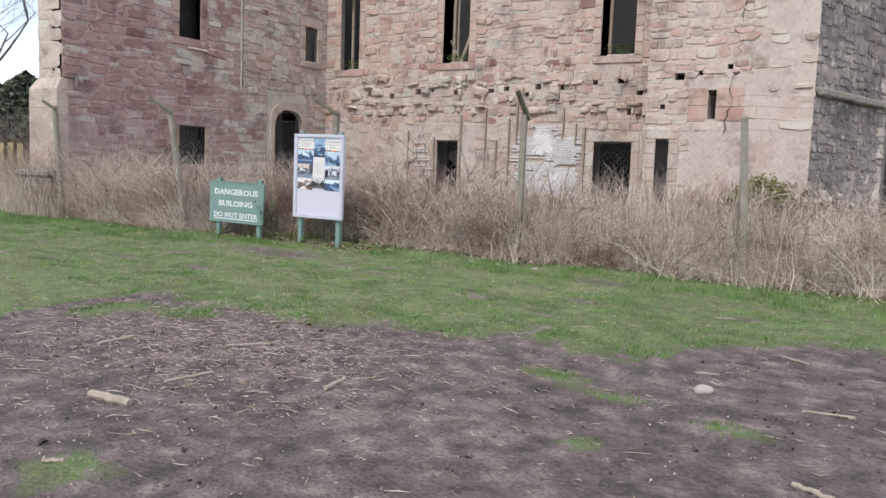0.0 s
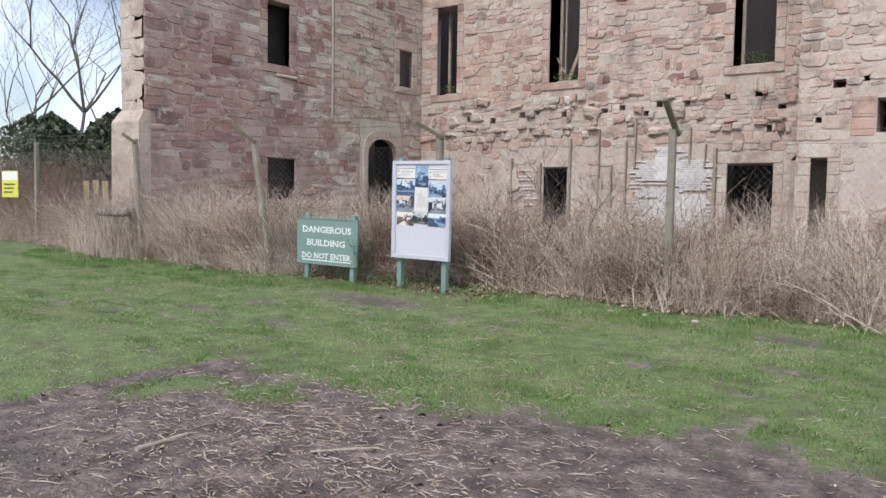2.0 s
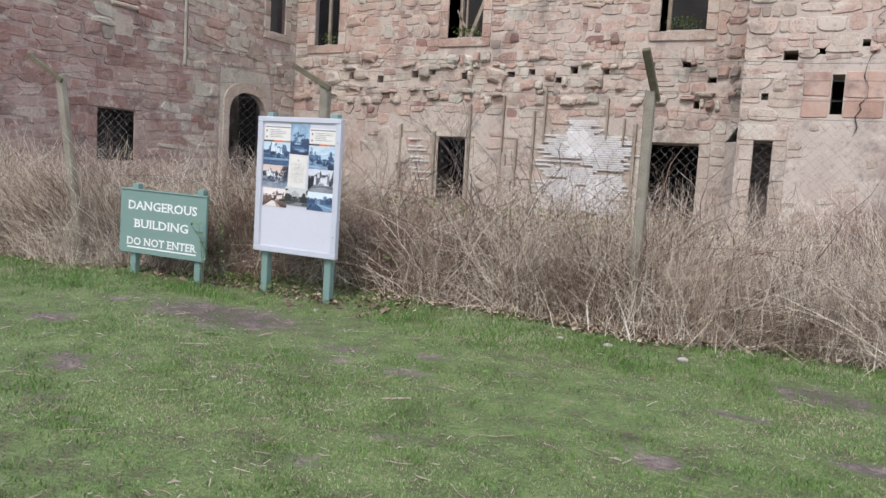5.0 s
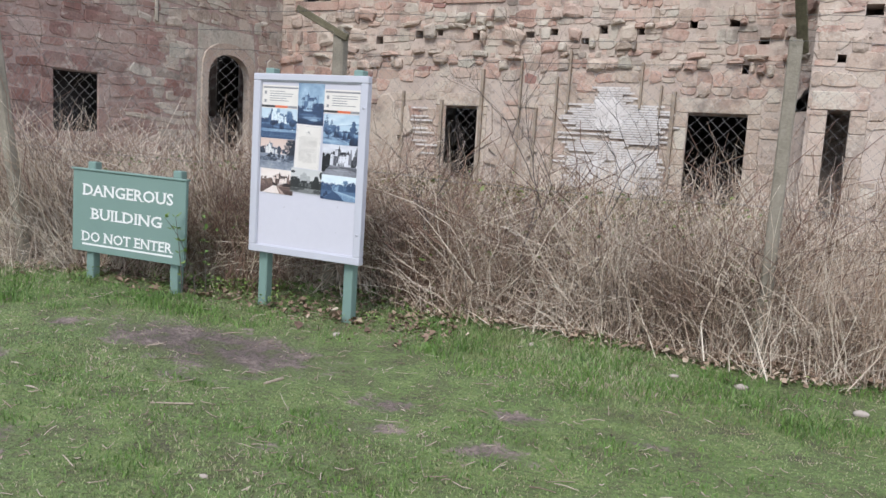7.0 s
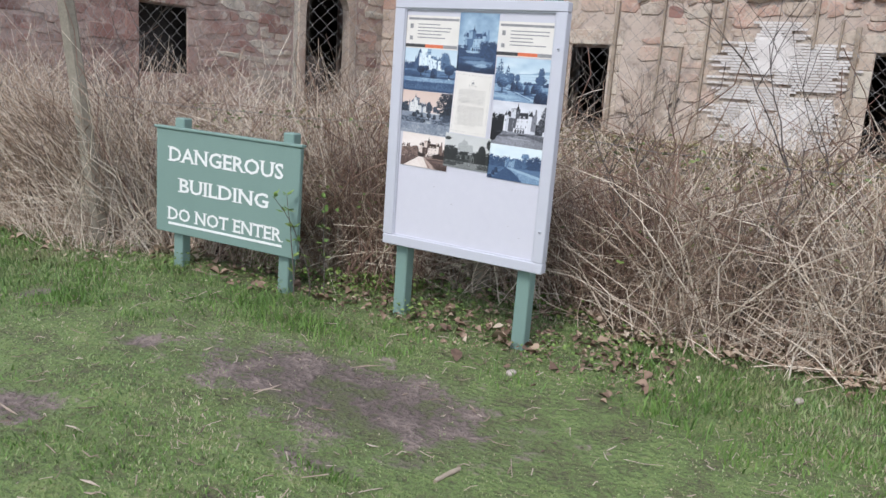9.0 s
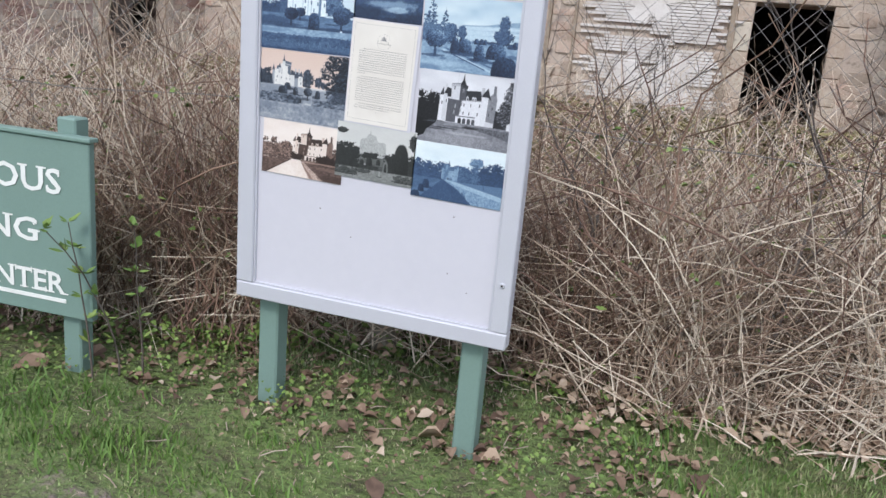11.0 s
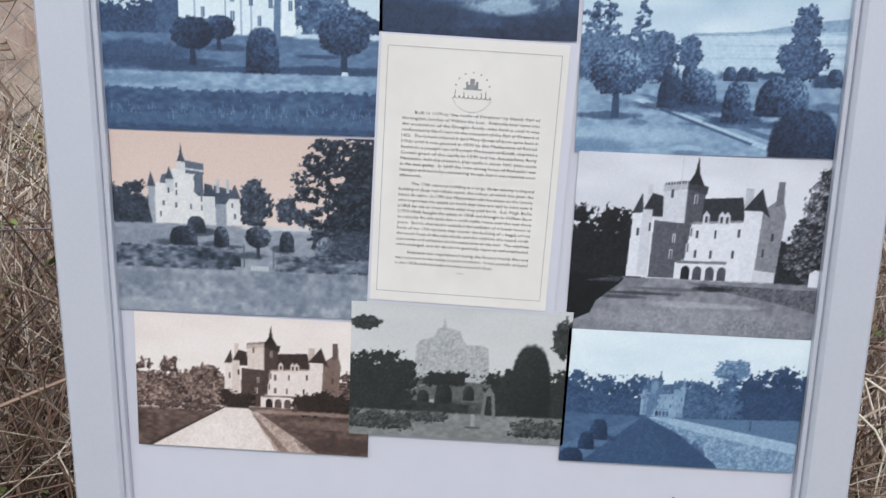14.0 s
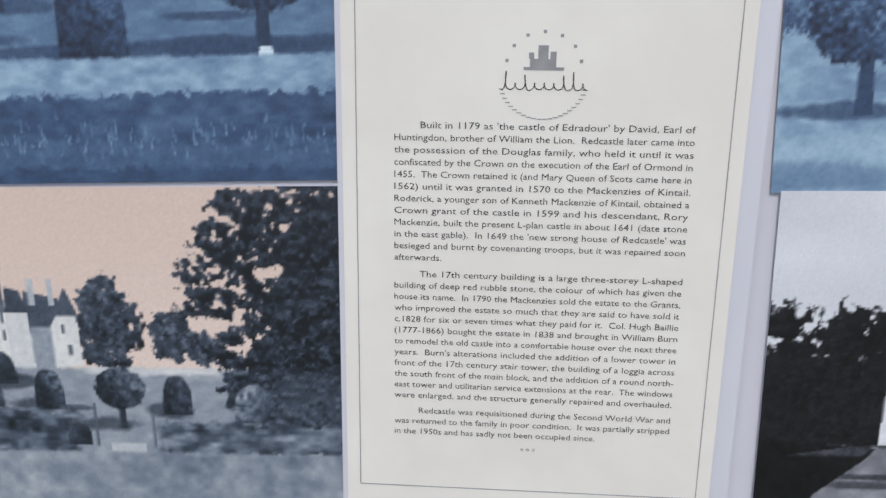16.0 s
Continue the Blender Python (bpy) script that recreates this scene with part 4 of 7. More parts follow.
        rgb = self.scale[k] * (1 - (t - k))[..., None] + self.scale[k + 1] * (t - k)[..., None]
        self.ink[s] = self.ink[s] * (1 - m) + rgb * m

    def tree(self, cu, cv, ru, rv, dark=0.06, light=0.42, n=46, side=-0.5, size=0.26):
        """A broad crown of leafy clumps, the lower ones in front."""
        x, y = (self.U - cu) / ru, (self.V - cv) / rv
        d = np.hypot(x, y) + 0.16 * self.leafy + 0.12 * self.soft
        self.put_tone(np.clip((0.9 - d) * 9, 0, 1), dark + 0.12 * (light - dark) * (1 + 2 * self.fine))
        spots = []
        for _ in range(int(1.7 * n)):
            a, d = self.q.uniform(0, 6.28), math.sqrt(self.q.uniform(0, 1)) * 0.86
            spots.append((d * math.sin(a), d * math.cos(a)))
        for y, x in sorted(spots, reverse=True):
            s = size * self.q.uniform(0.45, 1.15)
            self.clump(cu + ru * x, cv + rv * y, ru * s, rv * s * self.q.uniform(0.6, 0.9), dark, light + 0.06 * y, side)

    def wood(self, u0, u1, v0, v1, dark=0.05, light=0.25, n=60, size=0.05):
        """A mass of trees with an uneven skyline."""
        hump = 0.6 + 0.25 * np.sin(np.linspace(0, 17, 50) + self.q.uniform(0, 6)) + self.q.uniform(-.2, .2, 50)
        self.band(v0, v0 + (v1 - v0) * 0.7, dark + 0.03, u0, u1, 0.03, 0.05)
        spots = [(self.q.random(), self.q.uniform(u0, u1)) for _ in range(int(1.5 * n))]
        for y, x in sorted(spots, reverse=True):
            top = hump[int(49 * (x - u0) / (u1 - u0))]
            s = size * self.q.uniform(0.6, 1.4)
            self.clump(x, v0 + (v1 - v0) * y * min(1.15, 0.55 + 0.6 * top), s, s * 0.8 / self.asp * 0.7, dark, light, -0.4)

    def fir(self, cu, v0, w, h, dark=0.1, light=0.45):
        """A layered conifer with drooping, uneven boughs."""
        for k in range(15):
            q = 1 - k / 15
            for _ in range(4):
                x = self.q.uniform(-.5, .5) * w * q
                self.clump(cu + x, v0 + h * (k + self.q.random()) / 15.5, 0.2 * w * (q + .18), 0.05 * h * (0.4 + q * .6), dark, light)
        self.poly([(cu - .006, v0 + h * .8), (cu + .006, v0 + h * .8), (cu, v0 + h * 1.04)], dark + .08)

    def bush(self, cu, v0, w, h, dark=0.05, light=0.45, side=-1.0, square=2.6, shadow=True):
        """Clipped topiary: a smooth dome with leafy grain and one lit side."""
        x, y = (self.U - cu) / (w / 2), (self.V - v0) / h
        if shadow:
            self.smudge(cu - side * w * 0.35, v0 + 0.01, w * 0.75, 0.022, 0.2, 0.75)
        top = np.clip(y, 0, 2)
        d = (np.abs(x) ** square + top ** (square + .6)) ** (1 / square) + 0.02 * self.leafy
        m = np.clip((1 - d) * 14, 0, 1) * (y > 0.0)
        glow = np.clip(0.25 + 0.5 * side * x + 0.55 * (y - 0.4), 0, 1)
        self.put_tone(m, dark + (light - dark) * (glow + (0.25 + 0.4 * glow) * self.fine))

    def ball(self, cu, v0, w, h, dark=0.05, light=0.45, side=-1.0):
        """A clipped tree: a trunk under a round, rough-edged head."""
        self.smudge(cu - side * w * 0.3, v0 + 0.012, w * 0.7, 0.022, 0.2, 0.75)
        self.poly([(cu - w * .07, v0), (cu - w * .045, v0 + h * .5), (cu + w * .045, v0 + h * .5), (cu + w * .08, v0)], dark + .05)
        x, y = (self.U - cu) / (w / 2), (self.V - v0 - h * 0.64) / (h * 0.37)
        yy = np.where(y < 0, y * 1.15, y)
        d = (np.abs(x) ** 2.3 + np.abs(yy) ** 2.3) ** (1 / 2.3) + 0.05 * self.leafy + 0.05 * self.fine
        glow = np.clip(0.3 + 0.4 * side * x + 0.35 * y, 0, 1)
        self.put_tone(np.clip((1 - d) * 12, 0, 1), dark + (light - dark) * (glow + (0.3 + 0.4 * glow) * self.fine))

    def drive_front(self, mu, mv, lit=0.88, dim=0.33, roof=0.16, arches=True):
        """The tower house from the drive: stair tower with spire, main block, gabled end, chimneys and a loggia.
        mu, mv map the house's own square into the picture."""
        P = lambda tone, *pts: self.poly([(mu(a), mv(b)) for a, b in pts], tone, 0.035)
        P(lit - .12, (.275, .66), (.275, .84), (.295, .84), (.295, .66))
        P(lit, (.218, .32), (.227, .68), (.31, .72), (.315, .32))
        P(roof + .05, (.222, .675), (.257, .79), (.266, .68))
        P(roof, (.265, .70), (.295, .79), (.337, .775), (.345, .66), (.30, .66))
        P(lit - .1, (.258, .33), (.262, .70), (.30, .70), (.30, .33))
        P(roof, (.485, .64), (.49, .77), (.64, .785), (.66, .66), (.655, .63))
        P(dim + .02, (.305, .32), (.31, .64), (.43, .63), (.43, .32))
        P(lit - .08, (.34, .64), (.338, .82), (.425, .835), (.425, .63))
        P(dim, (.425, .44), (.425, .835), (.498, .81), (.485, .62), (.455, .60), (.45, .40))
        P(lit - .2, (.335, .80), (.335, .845), (.425, .865), (.425, .82))
        P(dim - .1, (.425, .82), (.425, .865), (.505, .835), (.50, .79))
        for k in range(8):
            a = .34 + k * .0105
            P(.25, (a, .835 + k * .002), (a + .005, .835 + k * .002), (a + .005, .85 + k * .002), (a, .85 + k * .002))
        P(roof - .06, (.425, .85), (.447, .905), (.458, 1.0), (.466, .905), (.488, .84))
        P(lit, (.43, .31), (.455, .63), (.655, .655), (.66, .30))
        P(lit - .35, (.445, .625), (.46, .64), (.655, .66), (.655, .648))
        for a in (.495, .555, .575):
            P(lit - .1, (a, .63), (a, .68), (a + .012, .705), (a + .026, .68), (a + .026, .63))
            P(.2, (a + .008, .64), (a + .008, .675), (a + .018, .675), (a + .018, .64))
        P(lit - .2, (.648, .70), (.648, .835), (.678, .835), (.678, .72))
        P(lit - .02, (.65, .30), (.652, .72), (.722, .74), (.712, .295))
        P(dim + .18, (.712, .295), (.722, .72), (.79, .80), (.81, .70), (.795, .295))
        P(roof, (.645, .715), (.71, .84), (.728, .76), (.75, .68), (.715, .715))
        P(dim + .1, (.765, .74), (.768, .88), (.793, .88), (.795, .76))
        P(lit - .1, (.71, .295), (.71, .385), (.795, .375), (.795, .295))
        for a, b in ((.475, .55), (.545, .555), (.635, .565), (.475, .44), (.535, .44), (.62, .445), (.29, .58), (.245, .55), (.365, .77), (.735, .46), (.765, .55)):
            P(.22, (a, b), (a + .009, b), (a + .009, b + .045), (a, b + .045))
        for a, b in ((.385, .52), (.378, .43), (.45, .56), (.442, .47), (.455, .74)):
            P(lit - .15, (a, b), (a + .013, b), (a + .013, b + .05), (a, b + .05))
            P(.2, (a + .004, b), (a + .009, b), (a + .009, b + .045), (a + .004, b + .045))
        if arches:
            P(lit, (.405, .30), (.405, .41), (.655, .415), (.66, .295))
            P(.45, (.41, .405), (.41, .42), (.605, .425), (.605, .41))
            for k, a in enumerate((.432, .478, .526, .573)):
                arc = [(a + .017 + .017 * math.cos(math.pi * s / 8), .365 + .028 * math.sin(math.pi * s / 8)) for s in range(9)]
                P(.08 if k == 0 else .3, (a + .034, .315), *arc, (a, .315))

    def garden_front(self, mu, mv, lit=0.92, dim=0.5, roof=0.3):
        """The tower house from the garden: a tall white face with round turrets, the tower and a lower wing."""
        P = lambda tone, *pts: self.poly([(mu(a), mv(b)) for a, b in pts], tone, 0.035)
        P(roof, (.38, .60), (.385, .72), (.45, .70), (.47, .63), (.47, .55))
        P(dim + .1, (.385, .49), (.39, .62), (.44, .62), (.44, .49))
        P(lit - .02, (.43, .50), (.43, .62), (.445, .655), (.482, .655), (.486, .51))
        P(roof, (.435, .65), (.465, .73), (.487, .65))
        P(lit - .06, (.345, .49), (.345, .67), (.388, .67), (.392, .49))
        P(roof - .05, (.345, .66), (.35, .73), (.378, .72), (.39, .66))
        P(lit, (.15, .485), (.15, .70), (.185, .74), (.23, .80), (.25, .81), (.345, .81), (.345, .49))
        P(dim + .15, (.135, .60), (.137, .71), (.162, .71), (.160, .50), (.15, .50))
        P(roof, (.132, .705), (.147, .785), (.165, .705))
        P(roof + .08, (.18, .725), (.19, .77), (.21, .775), (.21, .72))
        P(lit - .12, (.205, .67), (.203, .75), (.233, .75), (.233, .68))
        P(roof, (.202, .745), (.217, .815), (.235, .745))
        P(lit - .05, (.245, .80), (.25, .845), (.28, .86), (.28, .80))
        P(dim - .1, (.28, .78), (.28, .85), (.348, .835), (.348, .775))
        P(lit - .1, (.28, .80), (.28, .81), (.348, .80), (.348, .79))
        P(dim - .12, (.31, .68), (.315, .78), (.345, .78), (.345, .66), (.325, .66))
        P(roof - .02, (.248, .845), (.258, .88), (.264, .945), (.270, .88), (.282, .84))
        for a in (.395, .432):
            P(lit - .2, (a, .68), (a, .755), (a + .012, .755), (a + .012, .68))
        for a, b in ((.21, .67), (.24, .70), (.24, .66), (.238, .59), (.293, .585), (.335, .63), (.335, .58), (.19, .60), (.31, .74), (.45, .60), (.46, .54), (.178, .54)):
            P(.3, (a, b), (a + .007, b), (a + .007, b + .028), (a, b + .028))

    def done(self):
        """Makes the sheet: a thin grid with the inks on it, and its edges."""
        nu, nv = self.nu, self.nv
        X, Z = (self.U - 0.5) * self.w, (self.V - 0.5) * self.h
        front = np.stack([X, 0 * X - 0.0004, Z], -1).reshape(-1, 3)
        ij = np.arange(nu * nv).reshape(nv, nu)
        F = np.stack([ij[:-1, :-1], ij[:-1, 1:], ij[1:, 1:], ij[1:, :-1]], -1).reshape(-1, 4)
        me = quads_mesh("photograph", front, F, PHOTO)
        speck = 0.009 * self.q.normal(0, 1, (nv, nu, 1))
        c = np.clip(self.ink + speck, 0.01, 0.97)
        lin = np.where(c < 0.04045, c / 12.92, ((c + 0.055) / 1.055) ** 2.4) / 0.99
        col = me.attributes.new("ink", "FLOAT_COLOR", "POINT")
        col.data.foreach_set("color", np.concatenate([lin, np.ones((nv, nu, 1))], -1).astype(np.float32).ravel())
        ob = put("photograph", me, board, self.label, self.at)
        part("backing_sheet", boxed(-self.w / 2, self.w / 2, -0.0003, 0.0, -self.h / 2, self.h / 2), M["panel"], ob)


same = lambda a: a
span = lambda a0, a1, b0, b1: (lambda a: b0 + (a - a0) * (b1 - b0) / (a1 - a0))

# upper left: garden front with clipped trees
p = Print("blue-toned photograph of a white castle and topiary", 0.066, 0.374, 1.206, 1.412, 0.6, "blue", seed=2)
p.sky(0.97, 0.85)
p.wood(-0.02, 0.24, 0.46, 0.66, 0.1, 0.3, 70, 0.05)
p.tree(0.78, 0.70, 0.11, 0.24, 0.2, 0.52, 60), p.tree(0.90, 0.58, 0.09, 0.09, 0.12, 0.42, 26), p.tree(0.985, 0.57, 0.04, 0.05, 0.12, 0.4, 12)
p.poly([(0.2, 0.48), (0.195, 0.70), (0.21, 0.84), (0.225, 0.74), (0.27, 0.96), (0.29, 1.0), (0.29, 0.48)], 0.3, 0.05)
p.poly([(0.28, 0.48), (0.28, 0.9), (0.30, 1.0), (0.50, 1.0), (0.50, 0.5)], 0.95, 0.02)
p.poly([(0.285, 0.80), (0.285, 0.91), (0.315, 0.91), (0.31, 0.80)], 0.8), p.poly([(0.275, 0.90), (0.295, 1.0), (0.32, 0.90)], 0.3)
p.poly([(0.42, 0.86), (0.43, 1.0), (0.50, 1.0), (0.50, 0.86)], 0.62), p.box(0.42, 0.50, 0.90, 0.92, 0.3), p.box(0.41, 0.445, 0.80, 0.86, 0.55)
p.poly([(0.50, 0.76), (0.505, 0.84), (0.60, 0.82), (0.645, 0.74), (0.64, 0.70)], 0.33), p.poly([(0.495, 0.5), (0.50, 0.79), (0.64, 0.72), (0.65, 0.5)], 0.94)
p.poly([(0.64, 0.5), (0.64, 0.74), (0.69, 0.74), (0.695, 0.51)], 0.97), p.poly([(0.635, 0.735), (0.66, 0.83), (0.695, 0.735)], 0.35), p.poly([(0.615, 0.5), (0.62, 0.72), (0.645, 0.75), (0.64, 0.5)], 0.45)
for a in (0.54, 0.585):
    p.poly([(a, 0.77), (a, 0.83), (a + 0.012, 0.86), (a + 0.026, 0.83), (a + 0.026, 0.77)], 0.6)
for a in (0.335, 0.445, 0.5, 0.535):
    p.box(a, a + 0.004, 0.5, 0.84, 0.5)
for a, b in ((0.36, 0.6), (0.36, 0.74), (0.465, 0.58), (0.465, 0.68), (0.53, 0.66), (0.60, 0.65), (0.56, 0.56), (0.67, 0.64), (0.395, 0.86)):
    p.box(a, a + 0.014, b, b + 0.05, 0.35), p.box(a + 0.005, a + 0.008, b, b + 0.05, 0.7)
p.band(0.25, 0.51, 0.43, grain=0.06), p.band(0.50, 0.525, 0.85, 0.68, 1.1, 0.003)
p.smudge(0.12, 0.42, 0.2, 0.06, 0.22), p.smudge(0.15, 0.36, 0.2, 0.03, 0.2), p.smudge(0.55, 0.33, 0.5, 0.022, 0.2), p.smudge(0.8, 0.345, 0.25, 0.018, 0.2), p.smudge(0.78, 0.41, 0.08, 0.012, 0.2)
p.ball(0.42, 0.43, 0.12, 0.18, 0.08, 0.34), p.ball(0.325, 0.35, 0.16, 0.25, 0.05, 0.22), p.bush(0.575, 0.31, 0.125, 0.25, 0.08, 0.4, 0.4, 3), p.ball(0.865, 0.31, 0.185, 0.33, 0.08, 0.42, 0.3)
p.poly([(0.853, 0.30), (0.858, 0.335), (0.878, 0.335), (0.884, 0.30)], 0.9)
p.band(-0.1, 0.315, 0.60, grain=0.07), p.band(-0.1, 0.225, 0.27, rag=0.012, grain=0.07), p.smudge(0.5, 0.06, 0.7, 0.05, 0.36, 0.6), p.smudge(0.1, 0.27, 0.14, 0.03, 0.5, .7)
for _ in range(150):
    a, b, s = p.q.random(), p.q.normal(0.10, 0.022), p.q.uniform(.01, .05)
    p.poly([(a, b), (a + .004, b), (a + p.q.uniform(-.006, .008), b + s)], p.q.uniform(.38, .58))
p.band(-0.1, 0.035, 0.24, rag=0.012)
p.done()
# middle left: castle above hedges, blush sky
p = Print("grey photograph of a castle under a blush sky", 0.066, 0.368, 0.995, 1.204, 1.0, "steel", 1, seed=3)
p.sky((222, 205, 197), (208, 186, 175))
p.wood(-0.02, 0.15, 0.44, 0.68, 0.07, 0.3, 60, 0.04), p.tree(0.54, 0.63, 0.065, 0.14, 0.1, 0.42, 50), p.tree(0.66, 0.59, 0.05, 0.08, 0.12, 0.45, 26), p.tree(0.72, 0.56, 0.045, 0.06, 0.16, 0.5, 20)
p.garden_front(same, same)
p.band(0.2, 0.50, 0.60, grain=0.05), p.band(0.485, 0.505, 0.82, 0.48, 0.76, 0.003), p.smudge(0.30, 0.475, 0.08, 0.012, 0.3), p.smudge(0.12, 0.42, 0.13, 0.06, 0.55, .9)
p.smudge(0.45, 0.385, 0.05, 0.01, 0.25), p.bush(0.315, 0.45, 0.075, 0.10, 0.12, 0.35), p.bush(0.265, 0.385, 0.11, 0.11, 0.08, 0.34, 1), p.bush(0.41, 0.38, 0.062, 0.12, 0.1, 0.42, 1), p.bush(0.66, 0.37, 0.06, 0.115, 0.1, 0.4, 1), p.ball(0.55, 0.325, 0.10, 0.18, 0.1, 0.45, 1)
p.poly([(0.80, 0.36), (0.80, 0.55), (0.85, 0.62), (0.83, 0.68), (0.88, 0.78), (0.87, 0.84), (0.93, 0.97), (1.0, 0.97), (1.0, 0.36)], 0.07, 0.05)
for b in range(24):
    k = b / 23
    half = 0.05 + 0.14 * math.sin(math.pi * min(1, 0.15 + 0.9 * (1 - k)) ** 1.2)
    for _ in range(9):
        p.clump(0.90 + p.q.uniform(-1.05, .75) * half, 0.40 + 0.58 * k + p.q.uniform(-.02, .02), 0.038, 0.02, 0.04, 0.32, -.6, 0.6)
p.tree(0.80, 0.44, 0.06, 0.07, 0.1, 0.42, 30), p.bush(0.81, 0.345, 0.085, 0.115, 0.25, 0.6, -1, shadow=False), p.wood(0.86, 1.02, 0.34, 0.45, 0.1, 0.36, 40, 0.04)
p.band(0.245, 0.375, 0.33, -0.1, 0.47, 0.012, 0.2), p.band(0.25, 0.345, 0.44, 0.61, 1.1, 0.012, 0.2), p.bush(0.46, 0.27, 0.05, 0.07, 0.1, 0.3, shadow=False)
p.box(0.492, 0.499, 0.27, 0.40, 0.35), p.box(0.605, 0.612, 0.27, 0.37, 0.4), p.box(0.52, 0.59, 0.255, 0.28, 0.75)
p.band(-0.1, 0.25, 0.58, rag=0.006, grain=0.09, fv=30), p.smudge(0.15, 0.2, 0.3, 0.03, 0.5, .5), p.smudge(0.6, 0.10, 0.4, 0.03, 0.54, .5), p.smudge(0.1, 0.03, 0.25, 0.04, 0.72, .5)
p.box(0.982, 1.0, 0, 0.98, (34, 30, 44))
p.done()
# lower left: drive to the castle
p = Print("sepia photograph of a drive leading to a castle", 0.080, 0.360, 0.823, 0.992, 1.6, "sepia", 2, 0.0012, 4)
p.sky(0.96, 0.9)
p.wood(-0.02, 0.38, 0.33, 0.62, 0.12, 0.62, 120, 0.035), p.wood(0.87, 1.02, 0.33, 0.62, 0.1, 0.5, 40, 0.03)
p.drive_front(span(.22, .80, .377, .867), span(.31, 1.0, .33, .945), 0.86, 0.22, 0.14)
p.band(-0.1, 0.335, 0.3, grain=0.08), p.wood(0.375, 0.485, 0.32, 0.44, 0.03, 0.16, 30, 0.03), p.wood(0.70, 0.96, 0.31, 0.44, 0.03, 0.15, 50, 0.03)
p.band(0.29, 0.335, 0.72, -0.1, 0.39, 0.004), p.band(0.29, 0.32, 0.5, 0.5, 1.1, 0.004), p.wood(-0.02, 0.34, 0.305, 0.335, 0.2, 0.4, 20, 0.02)
p.poly([(0.05, 0), (0.38, 0.32), (0.48, 0.32), (0.58, 0.2), (0.76, 0)], 0.86, 0.05), p.poly([(0.60, 0.0), (0.49, 0.30), (0.52, 0.30), (0.78, 0.0)], 0.62, 0.07), p.poly([(0.62, 0.0), (0.50, 0.27), (0.51, 0.27), (0.66, 0.0)], 0.45, 0.06), p.poly([(0.03, 0), (0.37, 0.32), (0.38, 0.32), (0.06, 0)], 0.16)
p.smudge(0.33, 0.1, 0.12, 0.1, 0.92, .6), p.smudge(0.85, 0.22, 0.2, 0.03, 0.42, .6), p.smudge(0.9, 0.06, 0.2, 0.06, 0.18, .7)
p.done()
# lower middle: garden front between dark trees
p = Print("faded grey photograph of a castle between dark trees", 0.337, 0.594, 0.846, 1.012, 1.6, "faded", 3, 0.0013, 5)
p.sky(0.95, 0.88)
p.poly([(0.295, 0.44), (0.30, 0.70), (0.32, 0.74), (0.36, 0.76), (0.385, 0.78), (0.39, 0.83), (0.415, 0.84), (0.425, 0.92), (0.435, 0.84), (0.50, 0.82), (0.505, 0.77), (0.53, 0.72), (0.60, 0.72), (0.63, 0.70), (0.64, 0.46)], 0.70, 0.06)
for a, b in ((.33, .6), (.38, .62), (.43, .63), (.48, .62), (.55, .6), (.60, .6), (.35, .7), (.46, .72), (.57, .68)):
    p.box(a, a + .008, b, b + .035, 0.62)
p.band(0.18, 0.46, 0.28, grain=0.05), p.poly([(0.12, 0.29), (0.35, 0.44), (0.66, 0.46), (0.66, 0.29)], 0.36, 0.05), p.poly([(0.13, 0.29), (0.33, 0.41), (0.35, 0.41), (0.20, 0.29)], 0.56, 0.04)
p.wood(0.35, 0.53, 0.43, 0.49, 0.02, 0.10, 40, 0.03), p.box(0.53, 0.62, 0.44, 0.475, 0.72)
p.wood(-0.03, 0.27, 0.2, 0.62, 0.02, 0.13, 130, 0.05), p.tree(0.06, 0.85, 0.08, 0.06, 0.08, 0.3, 14), p.tree(0.97, 0.80, 0.06, 0.17, 0.06, 0.3, 20)
p.wood(0.66, 1.03, 0.2, 0.54, 0.02, 0.13, 140, 0.045), p.bush(0.83, 0.22, 0.20, 0.54, 0.02, 0.14, -.4, 2.4, False)
p.bush(0.34, 0.27, 0.06, 0.10, 0.04, 0.2, shadow=False), p.bush(0.435, 0.26, 0.085, 0.17, 0.03, 0.15, shadow=False), p.bush(0.55, 0.30, 0.055, 0.12, 0.05, 0.2, shadow=False), p.box(0.37, 0.39, 0.27, 0.30, 0.7)
p.band(0.19, 0.275, 0.1, 0.0, 0.57, 0.008), p.band(-0.1, 0.2, 0.52, grain=0.05)
p.poly([(0.61, 0.18), (0.62, 0.36), (0.645, 0.42), (0.67, 0.36), (0.68, 0.18), (0.665, 0.18), (0.655, 0.35), (0.635, 0.35), (0.625, 0.18)], 0.45), p.box(0.565, 0.585, 0.09, 0.2, 0.62), p.box(0.54, 0.61, 0.09, 0.105, 0.3)
p.wood(-0.02, 0.28, 0.07, 0.18, 0.08, 0.4, 50, 0.025), p.wood(0.30, 0.44, 0.14, 0.19, 0.1, 0.4, 24, 0.018), p.wood(0.77, 1.02, 0.06, 0.17, 0.08, 0.42, 46, 0.025)
p.done()
# lower right: blue view along a wall
p = Print("blue-toned photograph of a castle beyond a garden wall", 0.590, 0.869, 0.820, 0.986, 1.4, "blue", 3, 0.0012, 6)
p.sky(0.84, 0.97)
for k in range(60):
    a = p.q.uniform(0.15, 2.99)
    c, s, l = math.cos(a), math.sin(a), p.q.uniform(.5, 1)
    p.poly([(0.693, 0.60), (0.697, 0.60), (0.695 + .095 * c * l, 0.68 + .17 * s * l)], 0.5)
